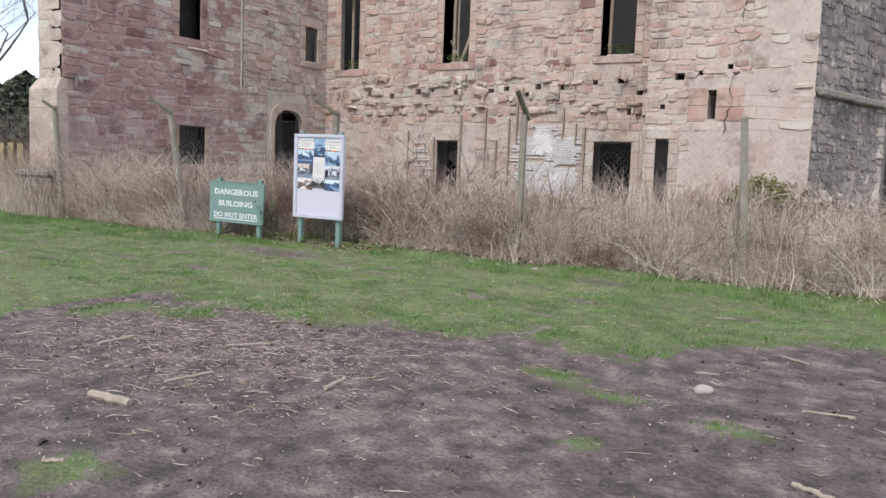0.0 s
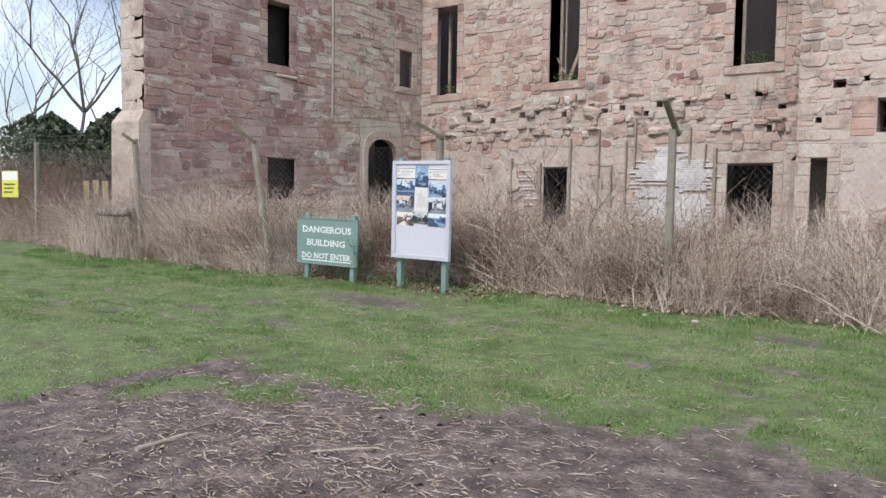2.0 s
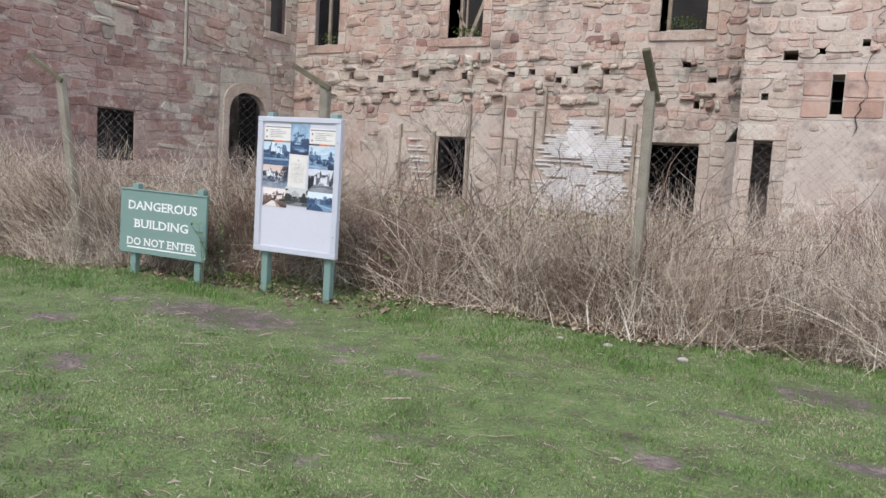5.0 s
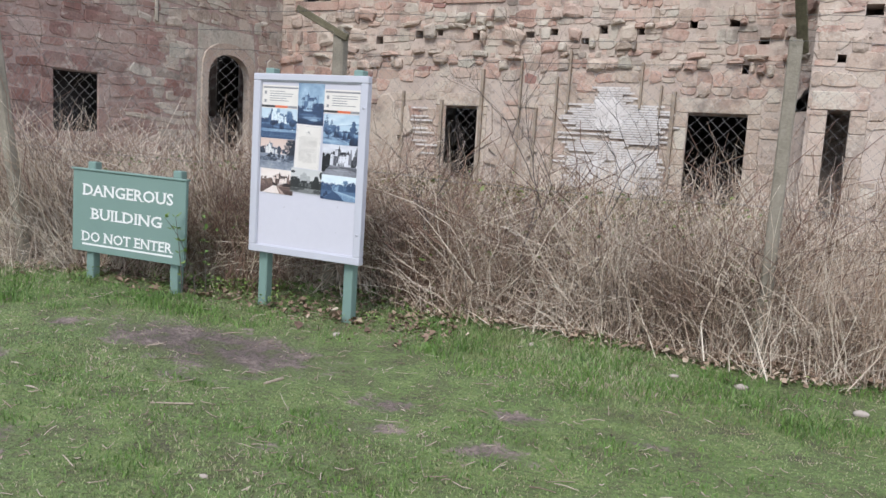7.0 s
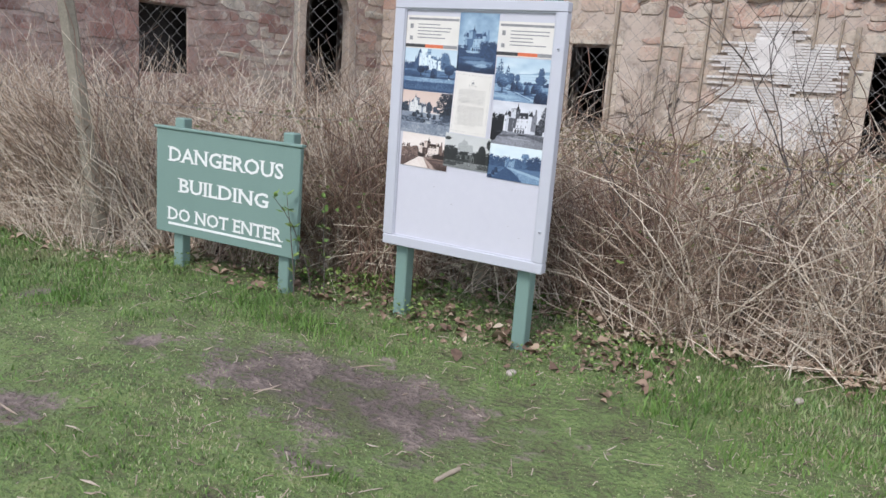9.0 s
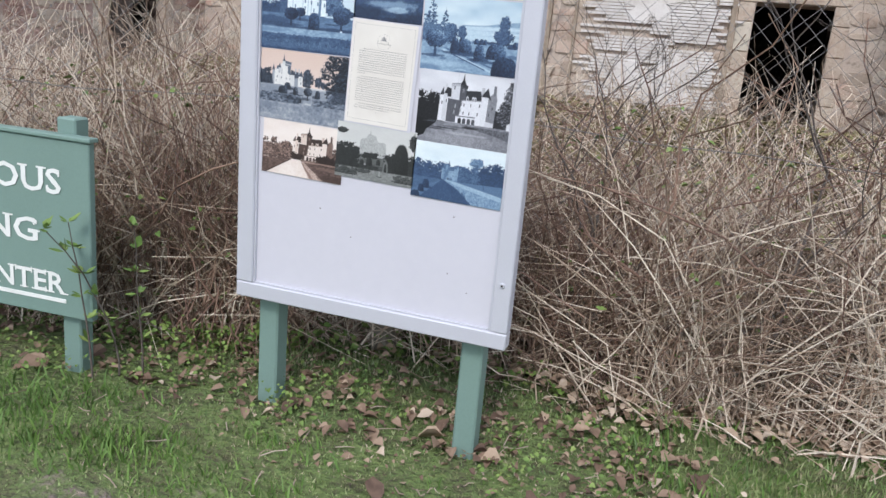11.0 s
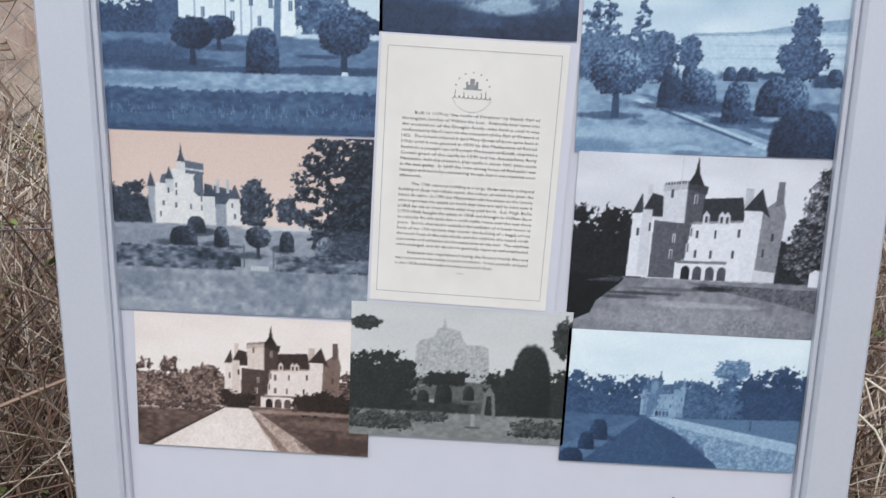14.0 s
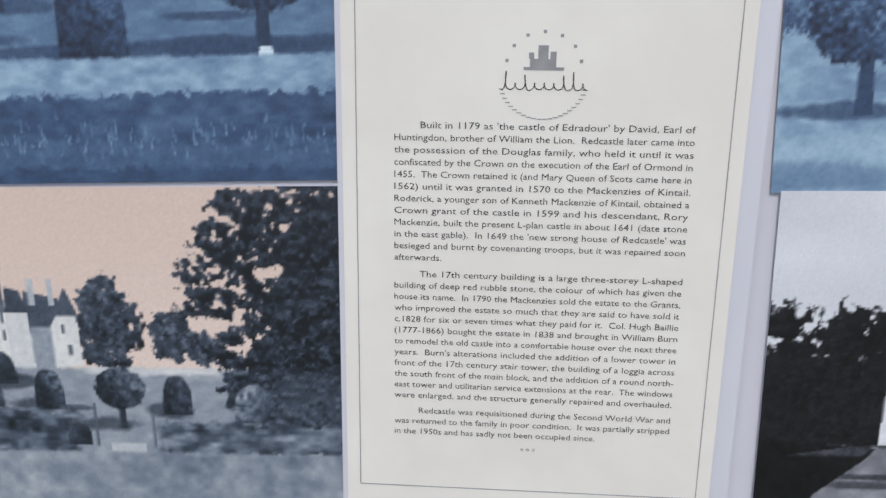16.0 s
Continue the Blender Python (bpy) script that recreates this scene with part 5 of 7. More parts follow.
p.tree(0.69, 0.75, 0.085, 0.10, 0.42, 0.66, 34, size=0.16), p.fir(0.835, 0.62, 0.06, 0.15, 0.22, 0.4), p.tree(0.96, 0.69, 0.04, 0.04, 0.4, 0.6, 10)
p.wood(-0.02, 0.34, 0.22, 0.62, 0.17, 0.33, 150, 0.05), p.wood(0.49, 0.80, 0.36, 0.66, 0.22, 0.42, 90, 0.04), p.wood(0.77, 1.03, 0.36, 0.72, 0.14, 0.27, 70, 0.05), p.fir(0.19, 0.5, 0.05, 0.14, 0.17, 0.3), p.fir(0.26, 0.5, 0.06, 0.14, 0.17, 0.3)
p.drive_front(span(.22, .80, .325, .505), span(.31, 1.0, .38, .74), 0.62, 0.42, 0.34)
p.band(-0.1, 0.375, 0.33, grain=0.03), p.poly([(0.48, 0.37), (1.0, 0.40), (1.0, 0.20), (0.6, 0.3)], 0.42, 0.03), p.box(0.79, 0.797, 0.30, 0.38, 0.25)
p.poly([(0.34, 0.37), (0.36, 0.37), (0.5, 0.28), (0.66, 0.05), (0.68, 0.0), (0.1, 0.0), (0.2, 0.2)], 0.27, 0.03), p.poly([(0.0, 0.12), (0.12, 0.22), (0.33, 0.36), (0.12, 0.04), (0.0, 0.0)], 0.4, 0.04)
p.poly([(0.355, 0.37), (0.42, 0.37), (0.75, 0.27), (1.0, 0.22), (1.0, 0.0), (0.68, 0.0), (0.60, 0.12), (0.50, 0.25)], 0.56, 0.10), p.poly([(0.36, 0.372), (0.45, 0.375), (1.0, 0.22), (1.0, 0.14), (0.8, 0.2), (0.55, 0.28)], 0.68, 0.05)
for a, b in ((0.42, 0.27), (0.47, 0.24), (0.52, 0.18), (0.57, 0.13), (0.60, 0.10)):
    p.smudge(a, b, 0.02, 0.06, 0.28, .8)
p.poly([(0.36, 0.35), (0.50, 0.24), (0.67, 0.03), (0.67, 0.0), (0.5, 0.0)], 0.25, 0.03)
p.bush(0.16, 0.18, 0.08, 0.16, 0.12, 0.26), p.bush(0.11, 0.10, 0.07, 0.14, 0.10, 0.24), p.bush(0.05, -0.02, 0.11, 0.13, 0.10, 0.22)
p.done()
# upper right: terrace with topiary
p = Print("blue-toned photograph of clipped trees on a terrace", 0.588, 0.882, 1.192, 1.392, 0.4, "blue", seed=7)
p.sky(0.97, 0.80, 0.06)
p.poly([(0.36, 0.55), (0.40, 0.645), (0.62, 0.66), (0.82, 0.715), (1.0, 0.745), (1.0, 0.5)], 0.62, 0.04), p.poly([(0.36, 0.42), (0.36, 0.63), (1.0, 0.66), (1.0, 0.42)], 0.80, 0.04)
for b, t in ((0.645, .72), (0.62, .85), (0.585, .70), (0.55, .86), (0.52, .72), (0.49, .84), (0.455, .74)):
    p.poly([(0.42, b), (0.7, b + .008), (1.0, b + .03), (1.0, b + .014), (0.7, b)], t, 0.03)
p.band(-0.1, 0.435, 0.60, grain=0.06)
p.fir(0.085, 0.40, 0.24, 0.58, 0.24, 0.56), p.fir(0.22, 0.42, 0.17, 0.42, 0.24, 0.56), p.wood(-0.02, 0.30, 0.42, 0.62, 0.2, 0.5, 80, 0.05), p.tree(0.31, 0.55, 0.05, 0.11, 0.2, 0.5, 34), p.tree(0.40, 0.54, 0.045, 0.10, 0.2, 0.48, 34), p.tree(0.25, 0.46, 0.06, 0.07, 0.24, 0.54, 24)
p.band(0.415, 0.45, 0.2, 0.5, 0.78, 0.006), p.band(0.38, 0.44, 0.18, 0.84, 1.1, 0.006)
p.tree(0.81, 0.68, 0.055, 0.13, 0.14, 0.42, 50), p.tree(0.81, 0.53, 0.095, 0.12, 0.14, 0.42, 60)
for a, w in ((0.33, .05), (0.40, .05), (0.55, .05), (0.60, .05), (0.635, .035), (0.93, .06)):
    p.bush(a, 0.40, w, 0.08, 0.12, 0.42, 1, shadow=False)
p.smudge(0.4, 0.27, 0.25, 0.03, 0.34, .7), p.smudge(0.62, 0.17, 0.2, 0.02, 0.26, .8), p.smudge(0.95, 0.27, 0.1, 0.03, 0.3, .7)
p.poly([(0.22, 0.32), (0.26, 0.32), (0.78, 0.09), (0.80, 0.06), (0.74, 0.08)], 0.4, 0.06), p.poly([(0.2, 0.29), (0.24, 0.30), (0.74, 0.05), (0.72, 0.03)], 0.75, 0.04), p.poly([(0.30, 0.24), (0.31, 0.25), (0.66, 0.07), (0.65, 0.06)], 0.28)
p.smudge(0.2, 0.1, 0.25, 0.05, 0.74, .6), p.smudge(0.1, 0.04, 0.15, 0.04, 0.45, .6), p.smudge(0.23, 0.17, 0.04, 0.02, 0.4, .7), p.smudge(0.42, 0.03, 0.08, 0.025, 0.72, .7), p.smudge(0.42, 0.012, 0.07, 0.015, 0.32, .6)
p.smudge(0.44, 0.255, 0.13, 0.03, 0.22, .9), p.smudge(0.60, 0.195, 0.09, 0.02, 0.22, .9), p.smudge(0.80, 0.18, 0.12, 0.022, 0.2, .9)
p.ball(0.14, 0.19, 0.21, 0.37, 0.14, 0.62, 0.5), p.bush(0.34, 0.25, 0.10, 0.18, 0.08, 0.25, 1), p.bush(0.44, 0.27, 0.14, 0.20, 0.12, 0.6, 0.6), p.bush(0.585, 0.18, 0.11, 0.23, 0.09, 0.55, 0.7), p.bush(0.75, 0.22, 0.205, 0.22, 0.08, 0.55, 0.7), p.bush(0.845, -0.03, 0.27, 0.30, 0.04, 0.28, 0.6, shadow=False)
p.done()
# middle right: the drive front
p = Print("black and white photograph of a castle with a loggia", 0.590, 0.880, 0.986, 1.191, 1.2, "mono", 1, seed=8)
p.sky(0.93, 0.82, 0.05)
p.wood(-0.03, 0.235, 0.28, 0.66, 0.0, 0.12, 160, 0.045), p.fir(0.125, 0.5, 0.09, 0.22, 0.02, 0.14), p.wood(0.79, 0.9, 0.28, 0.55, 0.02, 0.2, 40, 0.04)
p.tree(1.0, 0.70, 0.13, 0.32, 0.06, 0.66, 130, -0.7, 0.17), p.tree(0.93, 0.45, 0.12, 0.17, 0.04, 0.56, 90, -0.6, 0.17), p.tree(0.90, 0.58, 0.07, 0.10, 0.06, 0.62, 40, -0.6, 0.2)
p.drive_front(same, same)
p.poly([(0.398, 0.80), (0.40, 0.80), (0.402, 1.0), (0.40, 1.0)], 0.7)
p.band(-0.1, 0.315, 0.50, rag=0.004, grain=0.06, fv=30), p.poly([(0.93, 0.30), (0.93, 0.38), (0.95, 0.40), (1.0, 0.39), (1.0, 0.30)], 0.88)
p.poly([(0.45, 0.30), (0.60, 0.29), (1.0, 0.28), (1.0, 0.14), (0.85, 0.19), (0.7, 0.23), (0.58, 0.26)], 0.36, 0.08), p.smudge(0.56, 0.265, 0.08, 0.018, 0.08, .9), p.smudge(0.28, 0.225, 0.15, 0.012, 0.2, .8), p.smudge(0.4, 0.255, 0.16, 0.01, 0.34, .7), p.smudge(0.22, 0.20, 0.10, 0.014, 0.22, .7)
p.smudge(0.45, 0.08, 0.4, 0.09, 0.60, .6, 0.08), p.smudge(0.8, 0.05, 0.2, 0.05, 0.5, .5, 0.1), p.smudge(0.5, 0.17, 0.25, 0.02, 0.68, .6), p.smudge(0.15, 0.02, 0.2, 0.04, 0.5, .5)
p.poly([(-0.1, -0.1), (-0.1, 0.34), (0.215, 0.31), (0.20, 0.28), (0.11, 0.17), (0.09, 0.10), (0.02, 0.05), (0.0, -0.1)], 0.03, 0.03), p.poly([(0.05, 0.285), (0.17, 0.315), (0.21, 0.31), (0.19, 0.285)], 0.26, 0.05)
p.done()
# top middle: castle above a dark foreground
p = Print("blue-toned photograph of a castle rising over dark ground", 0.372, 0.585, 1.312, 1.590, 0.6, "blue", 0, 0.0014, 9)
p.sky(0.86, 0.62, 0.08)
p.drive_front(span(.22, .80, .12, .78), span(.31, 1.0, .36, .80), 0.72, 0.38, 0.25)
p.wood(0.6, 1.03, 0.28, 0.52, 0.1, 0.3, 70, 0.07), p.wood(-0.03, 0.2, 0.28, 0.42, 0.1, 0.3, 40, 0.06), p.band(-0.1, 0.33, 0.22, rag=0.01, grain=0.06)
p.smudge(0.55, 0.17, 0.36, 0.04, 0.62), p.smudge(0.62, 0.12, 0.22, 0.03, 0.74), p.smudge(0.4, 0.24, 0.3, 0.03, 0.4), p.smudge(0.15, 0.07, 0.4, 0.07, 0.1), p.smudge(0.9, 0.05, 0.25, 0.05, 0.08), p.band(-0.1, 0.04, 0.1)
p.done()


# two notices with unreadable print
def notice(x0, x1, z0, z1, seed):
    r = random.Random(seed)
    w, h = x1 - x0, z1 - z0
    ob = put("notice", None, board, "white notice with rows of print and an orange strip", pose(x0, 0.0125, z0, 0, 0.5, 0))
    part("sheet", boxed(0, w, -0.0004, 0, 0, h), INK["paper"], ob)
    bars = [("heading_bar", .03, .99, .86, .93, "faint"), ("footer_strip", 0, .38, .03, .13, "text"), ("footer_strip", .381, .72, .03, .13, "orange"), ("footer_strip", .721, .99, .03, .13, "faint"), ("pictogram", .07, .13, .60, .74, "faint"), ("pictogram", .07, .13, .25, .37, "faint")]
    bars += [("print_bar", .22, .60 + .3 * r.random(), .72 - .1 * k, .75 - .1 * k, "faint") for k in range(5)]
    for nm, a, b, c, d, key in bars:
        part(nm, boxed(a * w, b * w, -0.0007, -0.0005, c * h, d * h), INK[key], ob)


notice(0.066, 0.371, 1.414, 1.572, 1)
notice(0.584, 0.878, 1.398, 1.556, 2)
# the history sheet
SW, SH = 0.203, 0.297
sheet = put("history_sheet", None, board, at=pose(0.4685, 0.0093, 1.1625, 0, 2.6, 0))
tagged(sheet, "cream printed sheet telling the history of the castle")
part("sheet", boxed(-SW / 2, SW / 2, -0.0004, 0.0, -SH / 2, SH / 2), INK["paper"], sheet)
part("plastic_sleeve", boxed(-SW / 2 - 0.003, SW / 2 + 0.010, 0.0006, 0.0010, -SH / 2 - 0.004, SH / 2 + 0.002), M["panel"], sheet)
for a in ((-.094, .094, .1367, .1372), (-.094, .094, -.1372, -.1367), (-.0943, -.0938, -.137, .137), (.0938, .0943, -.137, .137)):
    part("border_line", boxed(a[0], a[1], -0.0006, -0.0004, a[2], a[3]), INK["faint"], sheet)
P1 = ["Built in 1179 as 'the castle of Edradour' by David, Earl of", "Huntingdon, brother of William the Lion.  Redcastle later came into", "the possession of the Douglas family, who held it until it was",
      "confiscated by the Crown on the execution of the Earl of Ormond in", "1455.  The Crown retained it (and Mary Queen of Scots came here in", "1562) until it was granted in 1570 to the Mackenzies of Kintail.",
      "Roderick, a younger son of Kenneth Mackenzie of Kintail, obtained a", "Crown grant of the castle in 1599 and his descendant, Rory", "Mackenzie, built the present L-plan castle in about 1641 (date stone",
      "in the east gable).  In 1649 the 'new strong house of Redcastle' was", "besieged and burnt by covenanting troops, but it was repaired soon", "afterwards."]
P2 = ["The 17th century building is a large three-storey L-shaped", "building of deep red rubble stone, the colour of which has given the", "house its name.  In 1790 the Mackenzies sold the estate to the Grants,",
      "who improved the estate so much that they are said to have sold it", "c.1828 for six or seven times what they paid for it.  Col. Hugh Baillie", "(1777-1866) bought the estate in 1838 and brought in William Burn",
      "to remodel the old castle into a comfortable house over the next three", "years.  Burn's alterations included the addition of a lower tower in", "front of the 17th century stair tower, the building of a loggia across",
      "the south front of the main block, and the addition of a round north-", "east tower and utilitarian service extensions at the rear.  The windows", "were enlarged, and the structure generally repaired and overhauled."]
P3 = ["Redcastle was requisitioned during the Second World War and", "was returned to the family in poor condition.  It was partially stripped", "in the 1950s and has sadly not been occupied since."]
rows_, z = [], 0.0655
for para, last in ((P1, 0.165), (P2, 1.0), (P3, 0.735)):
    for k, line in enumerate(para):
        a = -0.0745 + (0.0135 if k == 0 else 0.0)
        b = 0.0765 if k < len(para) - 1 else -0.0745 + 0.151 * last
        rows_.append((line, a, b, z, 0.0034))
        z -= 0.00632
    z -= 0.0028
rows_.append(("* * *", -0.004, 0.004, z, 0.003))
lettering(rows_, INK["text"], "printed_text", sheet).location.y = -0.0006
# emblem: a small hill with a tower, a sweep below and a ring of dots, drawn as plain shapes
bm = bmesh.new()
for a in ((-.010, .010, .095, .0965), (-.007, .006, .0965, .1005), (-.003, .002, .1005, .107), (.003, .006, .1005, .104), (-.0075, -.005, .1005, .1035)):
    box(bm, a[0], a[1], -0.0006, -0.0004, a[2], a[3])
part("emblem", bm, INK["faint"], sheet)
bm = bmesh.new()
for k in range(7):
    a = math.pi * (0.05 + 0.9 * k / 6)
    c, s = 0.0185 * math.cos(a), 0.097 + 0.0165 * math.sin(a)
    box(bm, c - .0008, c + .0008, -0.0006, -0.0004, s - .0008, s + .0008)
for k in range(22):
    a = math.pi * (1.08 + 0.84 * k / 21)
    c, s = 0.0215 * math.cos(a), 0.0905 + 0.0195 * math.sin(a)
    box(bm, c - .0012, c + .0012, -0.0006, -0.0004, s - .00025, s + .00025)
part("emblem_ring", bm, INK["faint"], sheet)
vs, fs = [], []
pts = []
for k in range(180):
    q = k / 179
    tall_ = 0.0016 + sum(a * math.exp(-((q - c) / 0.03) ** 2) for c, a in ((0.04, 0.0042), (0.30, 0.0036), (0.74, 0.0030), (0.84, 0.0036)))
    th = 2 * math.pi * 9 * q
    pts.append(Vector((-0.021 + 0.043 * q + 0.0011 * math.sin(th), -0.0006, 0.0862 + tall_ * (0.6 - math.cos(th)))))
tube(vs, fs, pts, [0.0003] * 180)
put("emblem_script", mesh_of("emblem_script", vs, fs, INK["text"]), sheet)
# small marks and rust spots on the white panel
bm = bmesh.new()
for x, z in ((0.73, 0.776), (0.29, 0.736), (0.725, 0.60), (0.79, 0.55), (0.40, 0.66)):
    bmesh.ops.create_icosphere(bm, subdivisions=1, radius=0.0022, matrix=pose(x, 0.013, z))
part("staple_mark", bm, M["bark"], board, "small rusty staple marks")


# ---- fence ----
FENCE = [(-13.0, 0.3), (-9.2, -0.05), (-5.33, -0.2), (-2.09, -0.2), (0.27, 0.66), (3.42, 0.79), (6.42, 0.80), (10.2, 0.9), (14.0, 1.1)]


def fence_y(x):
    return np.interp(x, [p[0] for p in FENCE], [p[1] for p in FENCE])


def post_mesh(r, seed):
    """A squarish weathered post with a chamfered, worn top, 2.2 m from 0.25 m under the ground."""
    q = random.Random(seed)
    bm = boxed(-r, r, -r, r, -0.25, 2.03, r * 0.3)
    for v in bm.verts:
        v.co.x += q.uniform(-0.004, 0.004)
        v.co.y += q.uniform(-0.004, 0.004)
        if v.co.z > 1.9:
            v.co.z += q.uniform(-0.03, 0.01)
    return bm


leans = {(-5.33, -0.2): (-5.6, 0, -0.24, 0.13), (-2.09, -0.2): (-11.2, 0, -0.34, 0.27), (0.27, 0.66): (0.4, 0, -0.33, 0.16), (3.42, 0.79): (0.3, -1, 0.0, 0.28), (6.42, 0.80): (-3.4, 0, 0, 0)}
for k, (x, y) in enumerate(FENCE):
    lean, _, ax, az = leans.get((x, y), (0, 0, 0, 0))
    post = empty("fence_post", "lichened grey post with a slanting top arm" if ax or az else "lichened grey fence post among dead weeds", "fence post", pose(x, y, float(ground_z(x, y)), 0, lean, 0), "fence posts")
    part("shaft", post_mesh(0.040 if k != 4 else 0.044, k), M["post"], post)
    if ax or az:
        if ax:
            m = pose(0, -0.065, 2.0, 0, math.degrees(math.atan2(ax, az)), 0)
            part("arm", boxed(-0.026, 0.026, 0.0, 0.03, -0.10, math.hypot(ax, az) + 0.05, 0.006, m), M["arm"], post, "olive slanting arm toned dark for its shaded side")
        else:
            m = pose(0.03, -0.01, 2.02, 38, -8, 0)
            part("arm", boxed(-0.032, 0.032, -0.022, 0.022, -0.1, 0.38, 0.006, m), M["arm"], post, "olive slanting arm toned dark for its shaded side")
# strut against the eastern post
strut = empty("fence_strut", "thin timber strut propping a fence post", "strut", pose(6.24, 0.9, 0.1, 0, 4, 0))
part("bar", boxed(-0.02, 0.02, -0.02, 0.02, -0.2, 1.25, 0.005), M["post"], strut)

# chain-link netting between the posts, and line wires above it
pitch, zlo, zhi = 0.042, 0.12, 1.86
xs = np.arange(-13.0, 14.0, pitch)
nz_ = int((zhi - zlo) / (pitch * 1.0))
kk = np.arange(nz_ + 1)
lane = np.where(kk % 2 == 0, -0.5, 0.5)
weave = np.where(np.arange(len(xs)) % 2 == 0, 1.0, -1.0)[:, None]
PX = xs[:, None] + weave * lane[None, :] * pitch * 1.02
PZ = zlo + kk[None, :] * pitch + 0 * PX
PY = fence_y(PX) + 0.062 + 0.003 * weave
sag = 0.035 * np.sin(PX * 2.1) * np.sin(PZ * 1.7)
netting = stems_mesh("chain_link_netting", np.stack([PX, PY + sag, PZ + ground_z(PX, PY)], -1), np.full(PX.shape, 0.0014), M["wire"])
net = empty("chain_link_fence", "rusty galvanised chain-link netting with slack line wires", "fence")
put("netting", netting, net)
tagged(net.children[0], kind="stuff")
for z, dy in ((1.87, 0.05), (2.0, -0.06), (2.14, -0.12), (2.26, -0.16), (1.0, 0.06)):
    vs, fs = [], []
    pts = []
    for i in range(len(FENCE) - 1):
        for q in range(10):
            t_ = q / 10
            x = FENCE[i][0] * (1 - t_) + FENCE[i + 1][0] * t_
            y = FENCE[i][1] * (1 - t_) + FENCE[i + 1][1] * t_
            pts.append(Vector((x, y + dy, float(ground_z(x, y)) + z - 0.035 * 4 * t_ * (1 - t_) + 0.006 * math.sin(9 * x))))
    tube(vs, fs, pts, [0.0022] * len(pts))
    if z > 1.95:
        rb = random.Random(int(z * 100))
        for i in range(len(pts) - 1):
            for q in range(5):
                p_ = pts[i].lerp(pts[i + 1], q / 5)
                d_ = Vector((rb.uniform(-.6, .6), rb.uniform(-1, 1), rb.uniform(-1, 1))).normalized() * 0.018
                tube(vs, fs, [p_ - d_, p_ + d_], [0.0013, 0.0009])
    put("line_wire", mesh_of("line_wire", vs, fs, M["wire"]), net)

# ---- dead weeds between the fence and the walls ----
rng = np.random.default_rng(7)


def stems(n, x, y, h, lean, bend, r0, name, label, mat, K=5, tip=0.35):
    z = ground_z(x, y)
    a = rng.uniform(0, 2 * np.pi, n)
    t = np.linspace(0, 1, K)[None, :]
    dx, dy = np.cos(a) * lean, np.sin(a) * lean
    wob = rng.normal(0, 0.035, (n, K)) * h[:, None]
    wob2 = rng.normal(0, 0.035, (n, K)) * h[:, None]
    wob[:, 0] = wob2[:, 0] = 0
    b = bend[:, None] * t ** 2
    X = x[:, None] + h[:, None] * (dx[:, None] * t + np.cos(a)[:, None] * b) + wob
    Y = y[:, None] + h[:, None] * (dy[:, None] * t + np.sin(a)[:, None] * b) + wob2
    Z = z[:, None] - 0.03 + h[:, None] * (t * np.sqrt(np.clip(1 - lean[:, None] ** 2, 0.1, 1)) - 0.45 * bend[:, None] * t ** 3)
    R = r0[:, None] * (1 - (1 - tip) * t)
    # nothing pokes through the two boards or in front of them
    keep = (Y > np.interp(X, [p[0] for p in FENCE], [p[1] for p in FENCE]) - 0.45).all(1)
    keep &= ~(((X > -1.75) & (X < 1.10) & (Y < 0.17) & (Z > 0.04)).any(1))
    ob = put(name, stems_mesh(name, np.stack([X, Y, Z], -1)[keep], R[keep], mat))
    return tagged(ob, label, "weeds", kind="stuff")


def front(x):
    """How far forward the weeds stand."""
    return fence_y(x) - 0.10 + np.where((x > -1.8) & (x < 1.1), 0.16, 0.0) - 0.14 * np.clip(np.sin(2.1 * x), 0, 1) + 0.12 * np.clip((x - 3.6) / 1.5, 0, 1)


n = 13000
x = rng.uniform(-12, 12, n)
y = front(x) + rng.exponential(0.6, n)
tall = 0.55 + 0.25 * np.sin(1.7 * x) * np.sin(0.8 * x + 1) + 0.22 * (x > 3.0) + 0.12 * (x < -1.7)
h = tall * rng.uniform(0.5, 1.35, n) * np.where(rng.random(n) < 0.06, 1.5, 1.0)
stems(n, x, y, h, np.where(rng.random(n) < 0.55, rng.uniform(0.02, 0.4, n), rng.uniform(0.4, 0.9, n)), rng.exponential(0.3, n), rng.uniform(0.0015, 0.0042, n), "dead_weeds", "tangled bleached stalks of dead weeds along the fence", M["straw"])
n = 7500
x = rng.uniform(-12, 12, n)
y = 0.5 + 7.9 * rng.random(n) ** 1.5
y = np.where(x < -6.2, np.minimum(y, 0.2 + rng.uniform(0, 0.5, n)), y)
y = np.where(x > 3.4, np.minimum(y, rng.uniform(0.9, 6.4, n)), y)
h = rng.uniform(0.4, 1.1, n) * (1 + 0.25 * np.sin(2.3 * x + y)) + 0.25 * (x > 2.6) * rng.random(n)
stems(n, x, y, h, np.where(rng.random(n) < 0.35, rng.uniform(0.02, 0.5, n), rng.uniform(0.5, 0.96, n)), rng.exponential(0.25, n), rng.uniform(0.0024, 0.006, n), "dead_weeds", "pale dead grass and weeds before the castle wall", M["straw"])
# taller brush beside and behind the warning sign
n = 3000
x = rng.uniform(-7.5, -0.3, n)
y = fence_y(x) + 0.12 + rng.exponential(0.6, n)
y = np.where(x < -6.2, np.minimum(y, 0.22), y)
stems(n, x, y, rng.uniform(0.7, 1.4, n), rng.uniform(0.02, 0.5, n), rng.exponential(0.35, n), rng.uniform(0.0016, 0.0042, n), "dead_brush", "tall tangled dead brush beside the warning sign", M["straw"], K=7)
n = 170
x = rng.uniform(-5.6, -0.2, n)
